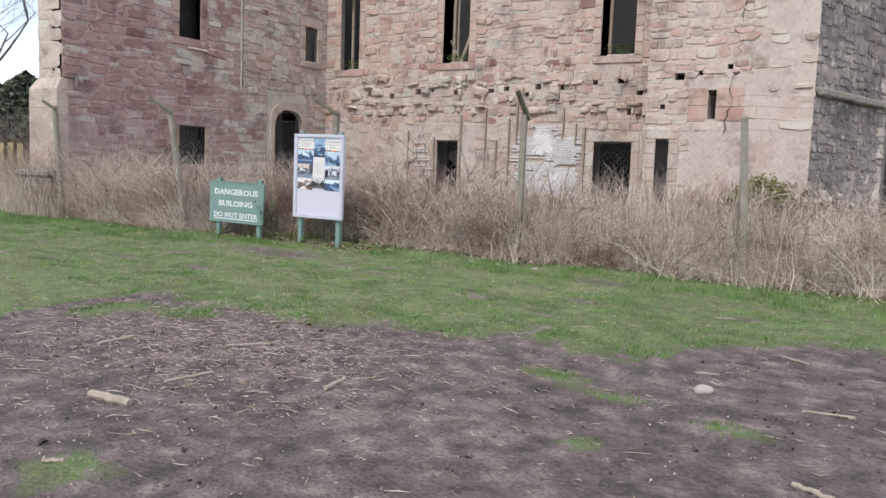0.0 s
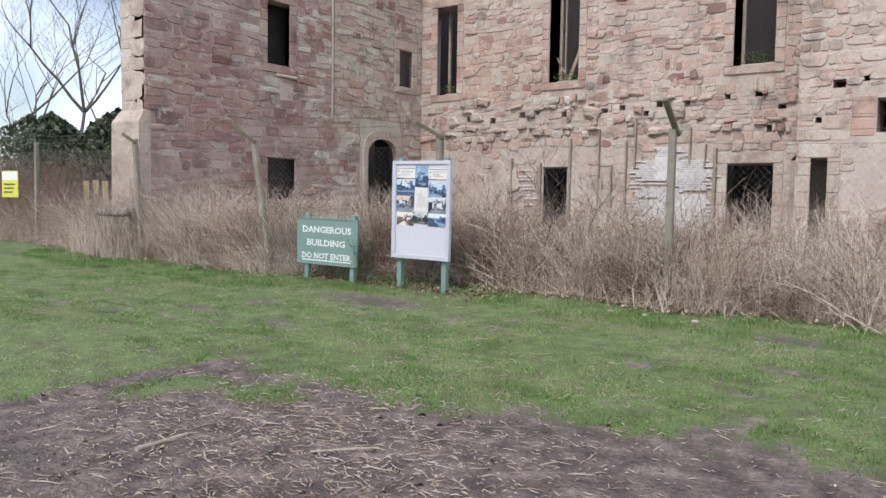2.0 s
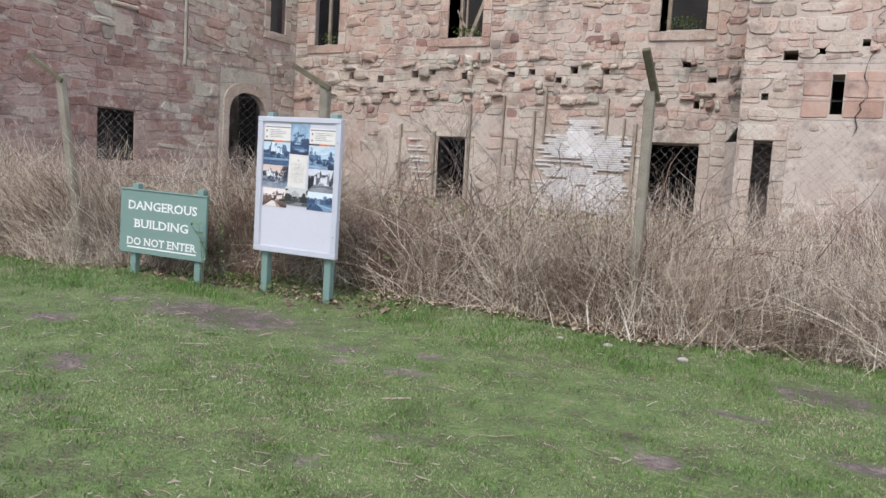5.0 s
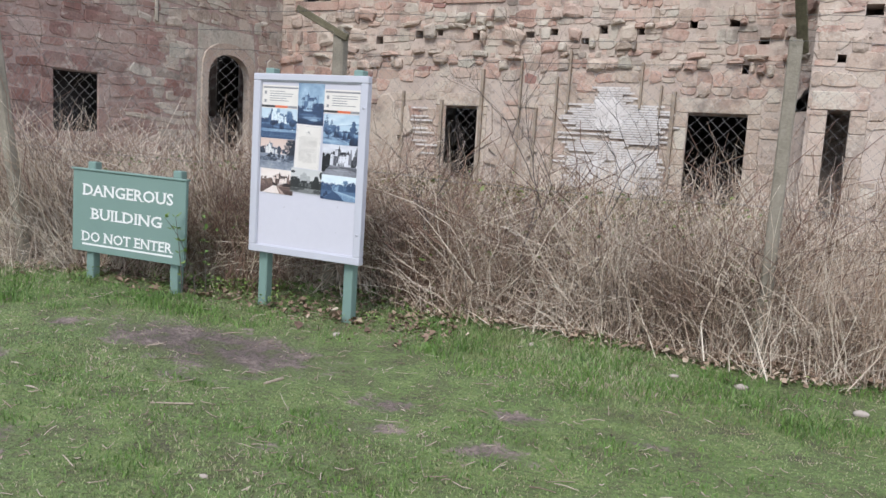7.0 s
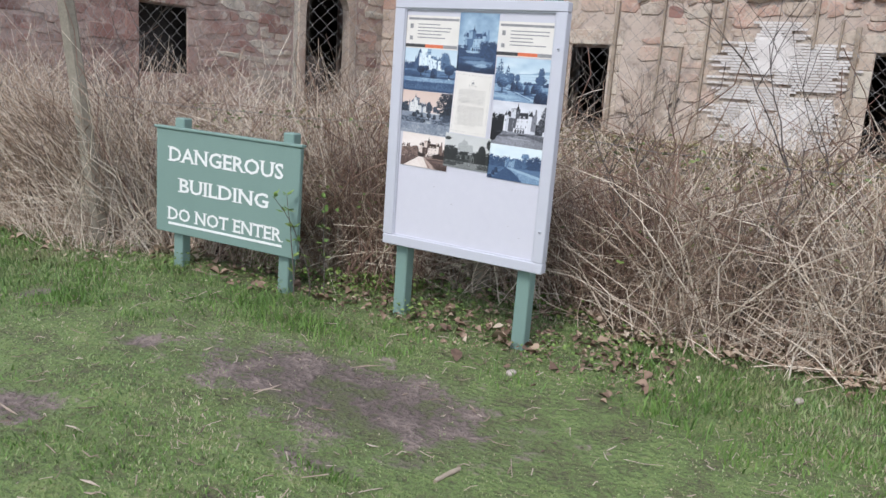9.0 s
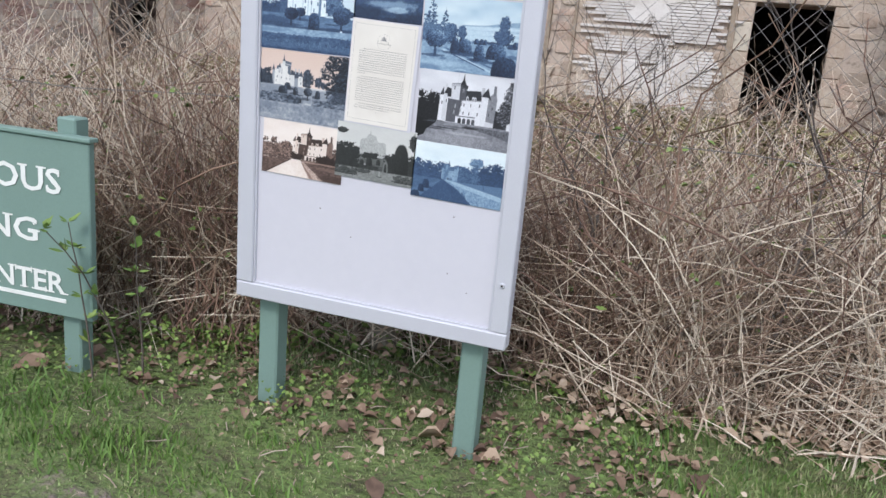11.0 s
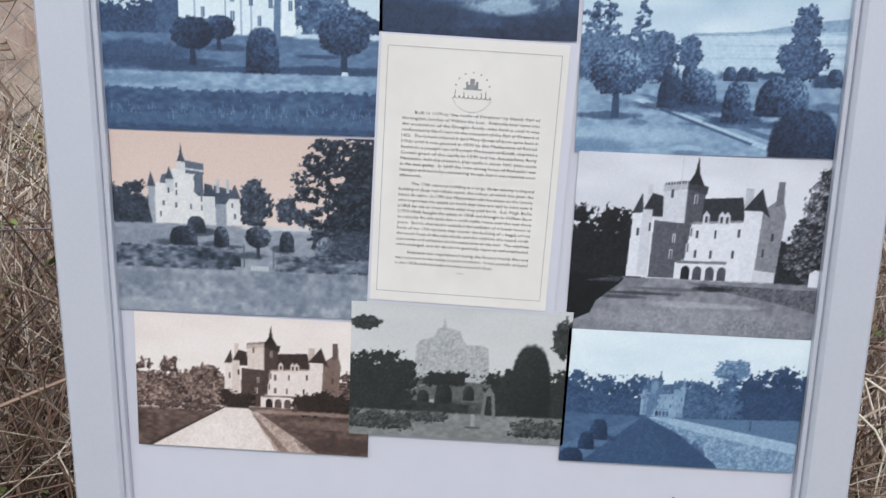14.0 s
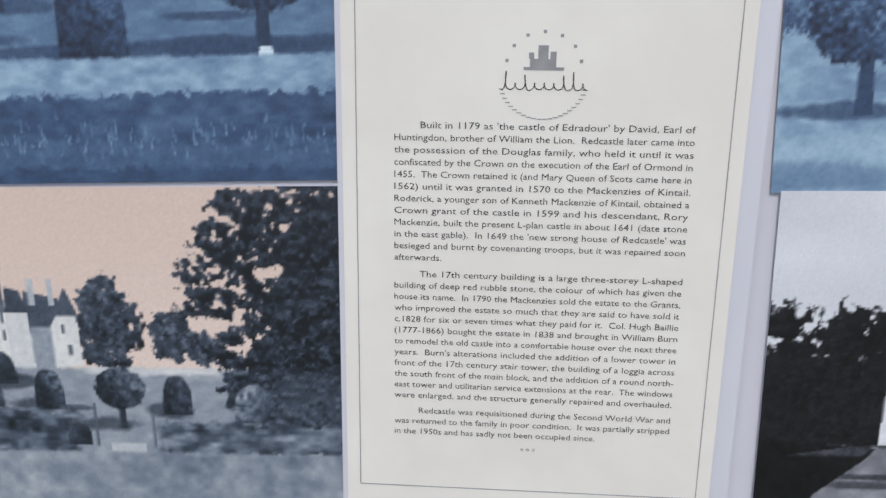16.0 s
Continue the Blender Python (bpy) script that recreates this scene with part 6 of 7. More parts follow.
y = fence_y(x) + rng.uniform(0.05, 0.9, n)
stems(n, x, y, rng.uniform(0.9, 1.6, n), rng.uniform(0.05, 0.6, n), rng.exponential(0.55, n), rng.uniform(0.0045, 0.008, n), "pale_canes", "thick bleached canes arching beside the warning sign", M["straw"], K=9)
n = 2300
x = rng.uniform(-5.6, -0.1, n)
y = fence_y(x) + 0.1 + rng.exponential(0.5, n)
stems(n, x, y, rng.uniform(0.7, 1.6, n), rng.uniform(0.05, 0.7, n), rng.exponential(0.4, n), rng.uniform(0.003, 0.0055, n), "dead_brush", "coarse pale brush tangled beside the warning sign", M["straw"], K=7)
n = 620
x = rng.uniform(-7.2, -5.3, n)
y = rng.uniform(-0.55, -0.34, n)
stems(n, x, y, rng.uniform(0.5, 0.95, n), rng.uniform(0.02, 0.25, n), rng.exponential(0.2, n), rng.uniform(0.002, 0.005, n), "dead_weeds", "dead weeds standing before the stone slab", M["straw"])
# matted layer lying in the weeds
n = 8500
x = rng.uniform(-11, 11, n)
y = fence_y(x) + 0.12 + rng.exponential(0.8, n)
a = rng.uniform(0, 6.283, n)
L = rng.uniform(0.2, 0.8, n)
t_ = np.linspace(-0.5, 0.5, 4)[None, :]
zb = ground_z(x, y) + rng.exponential(0.13, n)
Pm = np.stack([x[:, None] + np.cos(a)[:, None] * L[:, None] * t_ + rng.normal(0, .02, (n, 4)), y[:, None] + np.sin(a)[:, None] * L[:, None] * t_ * 0.7 + rng.normal(0, .02, (n, 4)), zb[:, None] + rng.normal(0, 0.16, n)[:, None] * t_ + 0.04 - 0.3 * t_ ** 2 * L[:, None]], -1)
keep = ~((Pm[..., 0] > -1.75) & (Pm[..., 0] < 1.1) & (Pm[..., 1] < 0.18)).any(1)
tagged(put("straw_mat", stems_mesh("straw_mat", Pm[keep], np.repeat(rng.uniform(0.0014, 0.0034, n)[:, None], 4, 1)[keep], M["straw"])), "matted fallen straw lying among the weeds", "weeds", kind="stuff")
n = 3600
x = np.concatenate([rng.normal(0.95, 0.2, n // 6), rng.normal(-0.5, 0.5, n // 3), rng.uniform(-12, 12, n - n // 6 - n // 3)])
y = np.maximum(front(x) + 0.05, fence_y(x) + rng.exponential(0.35, n))
h = rng.uniform(0.5, 1.2, n)
stems(n, x, y, h, rng.uniform(0.02, 0.5, n), rng.exponential(0.45, n), rng.uniform(0.0016, 0.0044, n), "bramble_thicket", "dark reddish bramble stems behind the boards", M["bramble"], K=6)
n = 520
x = np.concatenate([rng.uniform(-2.2, 0.3, 160), rng.uniform(0.9, 4.2, 230), rng.uniform(-7, 8, 130)])
y = fence_y(x) + 0.15 + rng.exponential(0.5, n)
stems(n, x, y, rng.uniform(0.9, 1.7, n), rng.uniform(0.05, 0.6, n), rng.exponential(0.5, n), rng.uniform(0.004, 0.009, n), "bramble_canes", "thick dark bramble canes arching over the weeds", M["bramble"], K=9)
n = 2000
x = rng.uniform(2.4, 9.5, n)
y = front(x) + rng.exponential(0.7, n)
h = rng.uniform(0.8, 1.4, n)
stems(n, x, y, h, rng.uniform(0.02, 0.25, n), rng.exponential(0.15, n), rng.uniform(0.0016, 0.0034, n), "dead_reeds", "tall straw-coloured reeds beyond the fence", M["straw"])
# tall pale arching stalks standing over the rest
n = 1900
x = rng.uniform(-9, 9, n)
y = fence_y(x) + 0.15 + rng.exponential(1.0, n)
y = np.where(x < -6.2, np.minimum(y, 0.25), y)
stems(n, x, y, rng.uniform(0.8, 1.45, n), rng.uniform(0.05, 0.6, n), rng.exponential(0.45, n), rng.uniform(0.0018, 0.0042, n), "arching_stalks", "tall pale arching stalks over dead weeds", M["straw"], K=8)
# fans of stalks from common roots
n = 7000
roots = 300
rx_ = rng.uniform(-9, 9, roots)
ry_ = fence_y(rx_) + 0.05 + rng.exponential(0.45, roots)
ry_ = np.where(rx_ < -6.2, np.minimum(ry_, 0.25), ry_)
rh_ = rng.uniform(0.55, 1.15, roots)
pick = rng.integers(0, roots, n)
x, y = rx_[pick] + rng.normal(0, 0.05, n), ry_[pick] + rng.normal(0, 0.05, n)
stems(n, x, y, rh_[pick] * rng.uniform(0.6, 1.25, n), rng.uniform(0.02, 0.55, n), rng.exponential(0.4, n), rng.uniform(0.0024, 0.0064, n), "weed_tussocks", "straw-coloured weed tussocks fanning out by the fence", M["straw"], K=6)
# leaning and crossing stalks about the boards
n = 4300
x = np.concatenate([rng.uniform(-2.6, 0.3, 2900), rng.uniform(0.7, 4.6, 1400)])
y = fence_y(x) + rng.exponential(0.4, n)
stems(n, x, y, rng.uniform(0.5, 1.25, n), rng.uniform(0.2, 0.93, n), rng.exponential(0.3, n), rng.uniform(0.0022, 0.0046, n), "crossing_stalks", "pale dry stalks crossing one another beside the boards", M["straw"], K=6)
# stalks flattened over the edge of the turf
n = 1800
x = rng.uniform(-9, 9, n)
y = front(x) + rng.uniform(-0.05, 0.3, n)
h = rng.uniform(0.12, 0.42, n)
stems(n, x, y, h, rng.uniform(0.75, 0.93, n), rng.uniform(0, 0.15, n), rng.uniform(0.0015, 0.003, n), "flattened_stalks", "flattened straw stalks lying at the fence foot", M["straw"])


def flecks(n, x, y, size, lift, name, label, mat, cat, stretch=1.6):
    """Small curled leaves or blades of bark lying at any angle."""
    z = surface_z(x, y) + lift
    a, b = rng.uniform(0, 2 * np.pi, n), rng.uniform(-0.7, 0.7, n)
    u = np.stack([np.cos(a), np.sin(a), np.sin(b) * 0.6], -1) * (size * stretch)[:, None]
    w = np.stack([-np.sin(a), np.cos(a), rng.uniform(-0.6, 0.6, n)], -1) * size[:, None]
    c = np.stack([x, y, z], -1)
    up = np.zeros_like(c)
    up[:, 2] = size * rng.uniform(0.1, 0.6, n)
    V = np.stack([c - u * .5, c - u * .15 - w * .5 + up, c + u * .15 - w * .45 + up, c + u * .5, c + u * .15 + w * .45 + up, c - u * .15 + w * .5 + up], 1).reshape(-1, 3)
    o = np.arange(n)[:, None] * 6
    F = np.concatenate([o + np.array([[0, 1, 2, 3]]), o + np.array([[0, 3, 4, 5]])])
    return tagged(put(name, quads_mesh(name, V, F, mat)), label, cat, kind="stuff")


n = 3800
x = np.concatenate([rng.uniform(-9, 9, 1900), rng.normal(2.4, 1.2, 1900)])
y = front(x) + rng.normal(0.12, 0.11, n)
flecks(n, x, y, rng.uniform(0.012, 0.042, n), rng.uniform(0.0, 0.05, n), "fallen_leaves", "dry pale leaves drifted along the weeds", M["leaf_dead"], "leaves")
n = 1500
x = rng.uniform(-1.9, 1.6, n)
y = rng.normal(0.2, 0.2, n)
flecks(n, x, y, 0.007 + rng.exponential(0.010, n), rng.uniform(0.0, 0.03, n), "fallen_leaves", "dry leaf litter under the two boards", M["leaf_brown"], "leaves")
n = 240
x = np.concatenate([rng.uniform(-0.3, 1.7, 150), rng.uniform(-1.9, 1.6, 90)])
y = rng.normal(0.22, 0.18, n)
flecks(n, x, y, 0.012 + rng.exponential(0.009, n), rng.uniform(0.005, 0.035, n), "curled_leaves", "large curled tan leaves under the boards", M["leaf_dead"], "leaves", 1.3)
n = 1500
cx, cy = rng.uniform(-1.8, 1.5, 26), rng.normal(0.1, 0.16, 26)
pick = rng.integers(0, 26, n)
x, y = cx[pick] + rng.normal(0, 0.07, n), cy[pick] + rng.normal(0, 0.06, n)
flecks(n, x, y, rng.uniform(0.005, 0.016, n), rng.uniform(0.005, 0.12, n), "low_weeds", "low broad-leaved green weeds under the boards", M["leaf_green"], "weeds", 1.4)
n = 900
x = np.concatenate([rng.uniform(-1.6, 0.1, 600), rng.uniform(0.9, 3.4, 300)])
y = fence_y(x) + 0.12 + rng.exponential(0.3, n)
flecks(n, x, y, rng.uniform(0.010, 0.028, n), rng.uniform(0.05, 1.0, n), "spring_leaves", "small fresh green leaves in the dead brush", M["leaf_green"], "leaves")
n = 1800
x = rng.uniform(-10, 10, n)
y = front(x) + rng.exponential(0.5, n)
flecks(n, x, y, rng.uniform(0.007, 0.018, n), rng.uniform(0.05, 0.7, n), "withered_leaves", "withered brown leaves caught in the weeds", M["leaf_dead"], "leaves")
n = 2600
x = np.concatenate([rng.normal(-0.4, 0.3, 700), rng.normal(0.5, 0.5, 700), rng.uniform(-7, 8, 1200)])
y = np.concatenate([fence_y(x[:1400]) - 0.15 + rng.exponential(0.2, 1400), front(x[1400:]) + rng.exponential(0.4, 1200)])
y = np.where((x > -1.7) & (x < 1.05) & (y < 0.17), 0.18 + rng.uniform(0, .3, n), y)
flecks(n, x, y, rng.uniform(0.009, 0.024, n), np.where(rng.random(n) < 0.85, rng.uniform(0.0, 0.09, n), rng.uniform(0.1, 0.6, n)), "green_shoots", "fresh green leaves sprouting among dead weeds", M["leaf_green"], "leaves")

n = 2600
x = rng.uniform(-2.6, 3.2, n)
y = fence_y(x) + rng.exponential(0.45, n) + 0.2
flecks(n, x, y, rng.uniform(0.006, 0.016, n), rng.uniform(0.05, 0.85, n), "budding_leaves", "tiny yellow green buds among dead weeds", M["moss_leaf"], "leaves")
n = 260
x = rng.uniform(-0.75, 0.0, n)
y = 0.3 + rng.exponential(0.3, n)
stems(n, x, y, rng.uniform(0.7, 1.35, n), rng.uniform(0.02, 0.35, n), rng.exponential(0.25, n), rng.uniform(0.002, 0.005, n), "bramble_thicket", "dark upright bramble stems beside the board", M["bramble"], K=8)


# green and brown bramble heap before the east block
n = 900
x, y = rng.normal(6.0, 0.55, n), rng.normal(4.9, 0.5, n)
stems(n, x, y, rng.uniform(0.7, 1.25, n), rng.uniform(0.1, 0.85, n), rng.exponential(0.5, n), rng.uniform(0.004, 0.009, n), "bramble_heap", "brown bramble heap at the foot of the tower", M["bramble"], K=6)
n = 2600
x, y = rng.normal(6.0, 0.5, n), rng.normal(4.8, 0.45, n)
flecks(n, x, y, rng.uniform(0.02, 0.05, n), 1.05 * np.exp(-((x - 6.0) / 0.8) ** 2) * np.sqrt(rng.random(n)), "bramble_leaves", "dull green bramble leaves on a heap", M["moss_leaf"], "leaves")
# rough grass on the bank below the castle wall
n = 9000
x, y = rng.uniform(-6.0, 3.3, n), rng.uniform(1.6, 8.4, n)
flecks(n, x, y, rng.uniform(0.02, 0.06, n), rng.uniform(0.0, 0.16, n), "bank_grass", "mossy rough grass on the bank below the wall", M["bank"], "grass", 3.0)


def bare_shrub(x, y, height, seed, spread, lean):
    """A thin leafless sapling with a forked stem and fine twigs."""
    r = random.Random(seed)
    shrub = empty("bare_shrub", "thin leafless shrub with dark twigs behind the fence", "shrub", pose(x, y, float(ground_z(x, y))))
    vs, fs, tv, tf = [], [], [], []

    def grow(p, d, length, rad, depth):
        pts, rr = [p], [rad]
        for k in range(5):
            d = (d + Vector((r.uniform(-.2, .2), r.uniform(-.2, .2), r.uniform(-.06, .14)))).normalized()
            p = p + d * length / 5
            pts.append(p)
            rr.append(rad * (1 - 0.11 * (k + 1)))
        tube(vs if depth == 0 else tv, fs if depth == 0 else tf, pts, rr, 6 if depth == 0 else 3)
        if depth < 4:
            for k in range(3):
                a = r.uniform(0, 6.28)
                e = (d * 0.8 + Vector((math.cos(a), 0.5 * math.sin(a), r.uniform(-.1, .35))) * spread).normalized()
                grow(pts[r.choice((3, 4, 5)) if k else 5], e, length * r.uniform(0.5, 0.75), rad * r.uniform(0.5, 0.65), depth + 1)

    grow(Vector((0, 0, -0.1)), Vector((lean, 0, 1)).normalized(), height * 0.5, 0.010, 0)
    put("stem", mesh_of("stem", vs, fs, M["bark"]), shrub)
    put("twig_crown", mesh_of("twig_crown", tv, tf, M["bark"]), shrub, "fine dark twigs")


bare_shrub(1.66, 0.80, 2.1, 5, 0.75, 0.12)
bare_shrub(2.35, 0.95, 1.7, 8, 0.8, -0.1)
bare_shrub(-2.5, 0.35, 1.8, 11, 0.8, 0.1)
bare_shrub(0.98, 0.80, 1.45, 14, 0.6, 0.05)

# ---- turf ----
def blades(n, x, y, h, w, name, label, mat):
    z = surface_z(x, y) - 0.005
    a = rng.uniform(0, 2 * np.pi, n)
    d = rng.uniform(0.15, 0.75, n) * h
    b = a + rng.uniform(-1.2, 1.2, n)
    p0 = np.stack([x - np.cos(b) * w, y - np.sin(b) * w, z], -1)
    p1 = np.stack([x + np.cos(b) * w, y + np.sin(b) * w, z], -1)
    m0 = np.stack([x + np.cos(a) * d * .35 + np.cos(b) * w * .7, y + np.sin(a) * d * .35 + np.sin(b) * w * .7, z + h * .6], -1)
    m1 = np.stack([x + np.cos(a) * d * .35 - np.cos(b) * w * .7, y + np.sin(a) * d * .35 - np.sin(b) * w * .7, z + h * .6], -1)
    t0 = np.stack([x + np.cos(a) * d, y + np.sin(a) * d, z + h * .95], -1)
    V = np.stack([p0, p1, m0, m1, t0], 1).reshape(-1, 3)
    o = np.arange(n)[:, None] * 5
    F = np.concatenate([o + np.array([[0, 1, 2]]), o + np.array([[0, 2, 3]]), o + np.array([[3, 2, 4]])])
    return tagged(put(name, quads_mesh(name, V, F, mat)), label, "grass", kind="stuff")


n = 320000
x = np.concatenate([rng.uniform(-9, 9.5, 150000), rng.uniform(-2.5, 6.0, 170000)])
y = np.concatenate([rng.uniform(-7.0, 0.8, 150000), rng.uniform(-4.0, 0.6, 170000)])
patch = 0.5 + 0.5 * np.sin(1.9 * x + 0.7 * y + 1.2 * np.sin(1.1 * y)) * np.sin(1.6 * y - 0.8 * x + 0.5)
bare_here = mud(x, y)
ok = (rng.random(n) > bare_here * 1.5 - 0.05) & (y < front(x) + 0.25) & (rng.random(n) < 0.55 + 0.45 * patch)
x, y, patch, bare_here = x[ok], y[ok], patch[ok], bare_here[ok]
n = len(x)
edge = np.clip(1 - (front(x) - y) / 1.1, 0, 1) * np.where((x > -1.9) & (x < 1.4), 0.35, 1.0)
h = (0.008 + 0.012 * patch + 0.034 * edge * patch) * rng.uniform(0.6, 1.4, n) * (1 - 0.4 * bare_here)
blades(n, x, y, h, rng.uniform(0.0016, 0.004, n), "turf_grass", "short trodden green grass with longer tufts by the fence", M["grass"])
n = 26000
cx, cy = rng.uniform(-8, 8.5, 420), rng.uniform(-1.0, 0.25, 420)
pick = rng.integers(0, 420, n)
x = cx[pick] + rng.normal(0, 0.09, n)
y = np.minimum(cy[pick] + fence_y(x) + rng.normal(0, 0.06, n) - 0.2, front(x) + 0.2)
ok = (mud(x, y) < 0.5) & ~((x > -1.9) & (x < 1.3) & (y > -0.12))
x, y = x[ok], y[ok]
n = len(x)
blades(n, x, y, rng.uniform(0.02, 0.075, n) * (0.7 + 0.5 * np.sin(3 * x + y) ** 2), rng.uniform(0.002, 0.0045, n), "grass_tufts", "lush green grass tufts beside the weeds", M["tuft"])

# scattered lush patches out on the lawn
n = 36000
cx, cy = rng.uniform(-6, 8.5, 520), rng.uniform(-4.2, -0.2, 520)
pick = rng.integers(0, 520, n)
x, y = cx[pick] + rng.normal(0, 0.10, n), cy[pick] + rng.normal(0, 0.07, n)
ok = (mud(x, y) < 0.35) & (y < front(x) + 0.1) & ~((x > -1.2) & (x < 2.2) & (y > -1.6))
x, y = x[ok], y[ok]
n = len(x)
blades(n, x, y, rng.uniform(0.015, 0.042, n), rng.uniform(0.002, 0.0042, n), "lawn_tufts", "brighter green tufts scattered over the lawn", M["tuft"])
# ragged green fringe where the turf meets the mud
n = 150000
x, y = rng.uniform(0.3, 8.8, n), rng.uniform(-5.4, -1.4, n)
bare_here = mud(x, y)
clump = np.sin(5.3 * x + 2.1 * y) * np.sin(6.1 * y - 2.7 * x) + 0.5 * np.sin(13 * x + 4 * y) * np.sin(11 * y - 5 * x)
ok = (bare_here > 0.12) & (bare_here < 0.62) & (clump + 0.5 * rng.normal(0, 1, n) > 0.45)
x, y = x[ok], y[ok]
n = len(x)
blades(n, x, y, rng.uniform(0.015, 0.045, n), rng.uniform(0.002, 0.004, n), "grass_fringe", "ragged green tufts along the edge of the mud", M["tuft"])

# ---- young shoots beside the warning sign ----
rs = random.Random(21)
for sx, sy, lean_ in ((-0.47, -0.02, (-0.06, -0.25)), (-0.40, 0.02, (0.05, -0.1)), (-0.52, -0.10, (-0.02, -0.06))):
    shoot = empty("sapling", "thin sapling with fresh green leaves beside the sign", "sapling", pose(sx, sy, float(ground_z(sx, sy))))
    vs, fs, lv, lf = [], [], [], []
    pts = [Vector((lean_[0] * (k / 7) ** 2 + rs.uniform(-.008, .008), lean_[1] * (k / 7) ** 2, -0.03 + 0.62 * k / 7)) for k in range(8)]
    tube(vs, fs, pts, [0.0045 - 0.0004 * k for k in range(8)], 5)
    for k in range(2, 8):
        for _ in range(5 if k > 4 else 3):
            d = Vector((rs.uniform(-1, 1), rs.uniform(-1, 1), rs.uniform(0.0, 0.8))).normalized()
            s = d.cross(Vector((0.3, 0.2, 1))).normalized()
            l = rs.uniform(0.028, 0.052)
            c = pts[k] + d * 0.004
            o = len(lv)
            lv += [c, c + d * l * .4 + s * l * .3, c + d * l * .75 + s * l * .2, c + d * l, c + d * l * .75 - s * l * .2, c + d * l * .4 - s * l * .3, c + d * l * .5 - Vector((0, 0, l * .12))]
            lf += [(o, o + 1, o + 6), (o + 1, o + 2, o + 6), (o + 2, o + 3, o + 6), (o + 3, o + 4, o + 6), (o + 4, o + 5, o + 6), (o + 5, o, o + 6)]
    put("stem", mesh_of("stem", vs, fs, M["bark"]), shoot)
    put("foliage", mesh_of("foliage", lv, lf, M["leaf_green"]), shoot, "small bright green leaves")

# ---- litter on the path ----
n = 3600
x, y = rng.uniform(-3.5, 8.0, n), rng.uniform(-5.0, 0.4, n)
ok = (mud(x, y) < 0.6) & (y < front(x))
x, y = x[ok], y[ok]
n = len(x)
a, L = rng.uniform(0, 6.283, n), 0.02 + rng.exponential(0.025, n)
Pp = np.stack([np.stack([x + s * L * np.cos(a), y + s * L * np.sin(a), surface_z(x, y) + rng.uniform(0.008, 0.026, n) + s * 0.01], -1) for s in (-.5, 0, .5)], 1)
tagged(put("turf_straw", stems_mesh("turf_straw", Pp, np.repeat(rng.uniform(0.0012, 0.003, n)[:, None], 3, 1), M["chip"])), "bits of dry straw scattered over the turf", "litter", kind="stuff")
n = 5200
x, y = rng.uniform(-1, 10.5, n), rng.uniform(-9.5, -1.5, n)
ok = mud(x, y) > 0.45
x, y = x[ok], y[ok]
flecks(len(x), x, y, rng.exponential(0.007, len(x)) + 0.006, rng.uniform(-0.002, 0.006, len(x)), "soil_clods", "dark crumbs and clods of trodden earth", M["clod"], "soil", 1.2)
n = 6300
x = np.concatenate([rng.uniform(0, 10.5, 1600), rng.normal(3.4, 1.1, 4000), rng.uniform(-2, 7, 700)])
y = np.concatenate([rng.uniform(-9.5, -2.2, 1600), rng.normal(-4.8, 0.75, 4000), rng.uniform(-4, 0.2, 700)])
ok = (mud(x, y) > 0.35) | (rng.random(n) < 0.3)
x, y = x[ok], y[ok]
n = len(x)
a = rng.uniform(-0.7, 0.7, n) + np.where(rng.random(n) < 0.25, 1.5, 0)
L = rng.exponential(0.035, n) + 0.012
L = np.minimum(L, np.where(mud(x, y) > 0.35, 0.3, 0.10))
Pp = np.stack([np.stack([x + s * L * np.cos(a), y + s * L * np.sin(a), surface_z(x, y) + rng.uniform(-0.002, 0.012, n)], -1) for s in (-.5, 0, .5)], 1)
ob = put("wood_chips", stems_mesh("wood_chips", Pp, np.stack([L * 0 + .002, rng.uniform(0.002, 0.006, n), L * 0 + .0015], 1), M["chip"]))
tagged(ob, "bleached wood chips and twigs trodden into mud", "litter", kind="stuff")
n = 2200
x, y = rng.uniform(0, 10.5, n), rng.uniform(-9.5, -1.5, n)
ok = mud(x, y) > 0.4
x, y = x[ok], y[ok]
flecks(len(x), x, y, rng.uniform(0.005, 0.018, len(x)), rng.uniform(0, 0.008, len(x)), "bark_crumbs", "small bark crumbs and stones on mud", M["chip"], "litter", 1.3)


def log_at(x, y, length, r, turn, name, label, mat):
    vs, fs = [], []
    q = random.Random(int(x * 100))
    pts = [Vector(((k / 7 - 0.5) * length, q.uniform(-.15, .15) * r * 3, q.uniform(-.2, .2) * r)) for k in range(8)]
    tube(vs, fs, pts, [r * q.uniform(0.75, 1.05) for _ in pts], 8)
    return tagged(put(name, mesh_of(name, vs, fs, mat), at=pose(x, y, float(surface_z(x, y)) + r * 0.7, 0, 0, turn)), label, "branch")


for x, y, l, r, t_ in ((3.93, -6.17, 0.34, 0.03, 2), (4.83, -5.13, 0.26, 0.016, 100), (2.8, -5.26, 0.34, 0.014, 93), (3.93, -5.56, 0.36, 0.012, 80), (3.66, -4.69, 0.38, 0.010, 50), (2.7, -1.86, 0.17, 0.007, 40), (7.69, -3.81, 0.3, 0.009, 8), (7.72, -5.1, 0.22, 0.016, -28), (7.36, -2.47, 0.28, 0.009, -38), (6.85, -3.3, 0.17, 0.008, 16), (6.58, -1.33, 0.18, 0.007, 15), (1.17, -1.2, 0.13, 0.009, 80), (4.55, -6.95, 0.1, 0.012, 40), (1.0, -1.75, 0.2, 0.005, 30)):
    log_at(x, y, l, r, t_, "fallen_branch", "short broken branch lying on trodden ground", M["old_wood"])
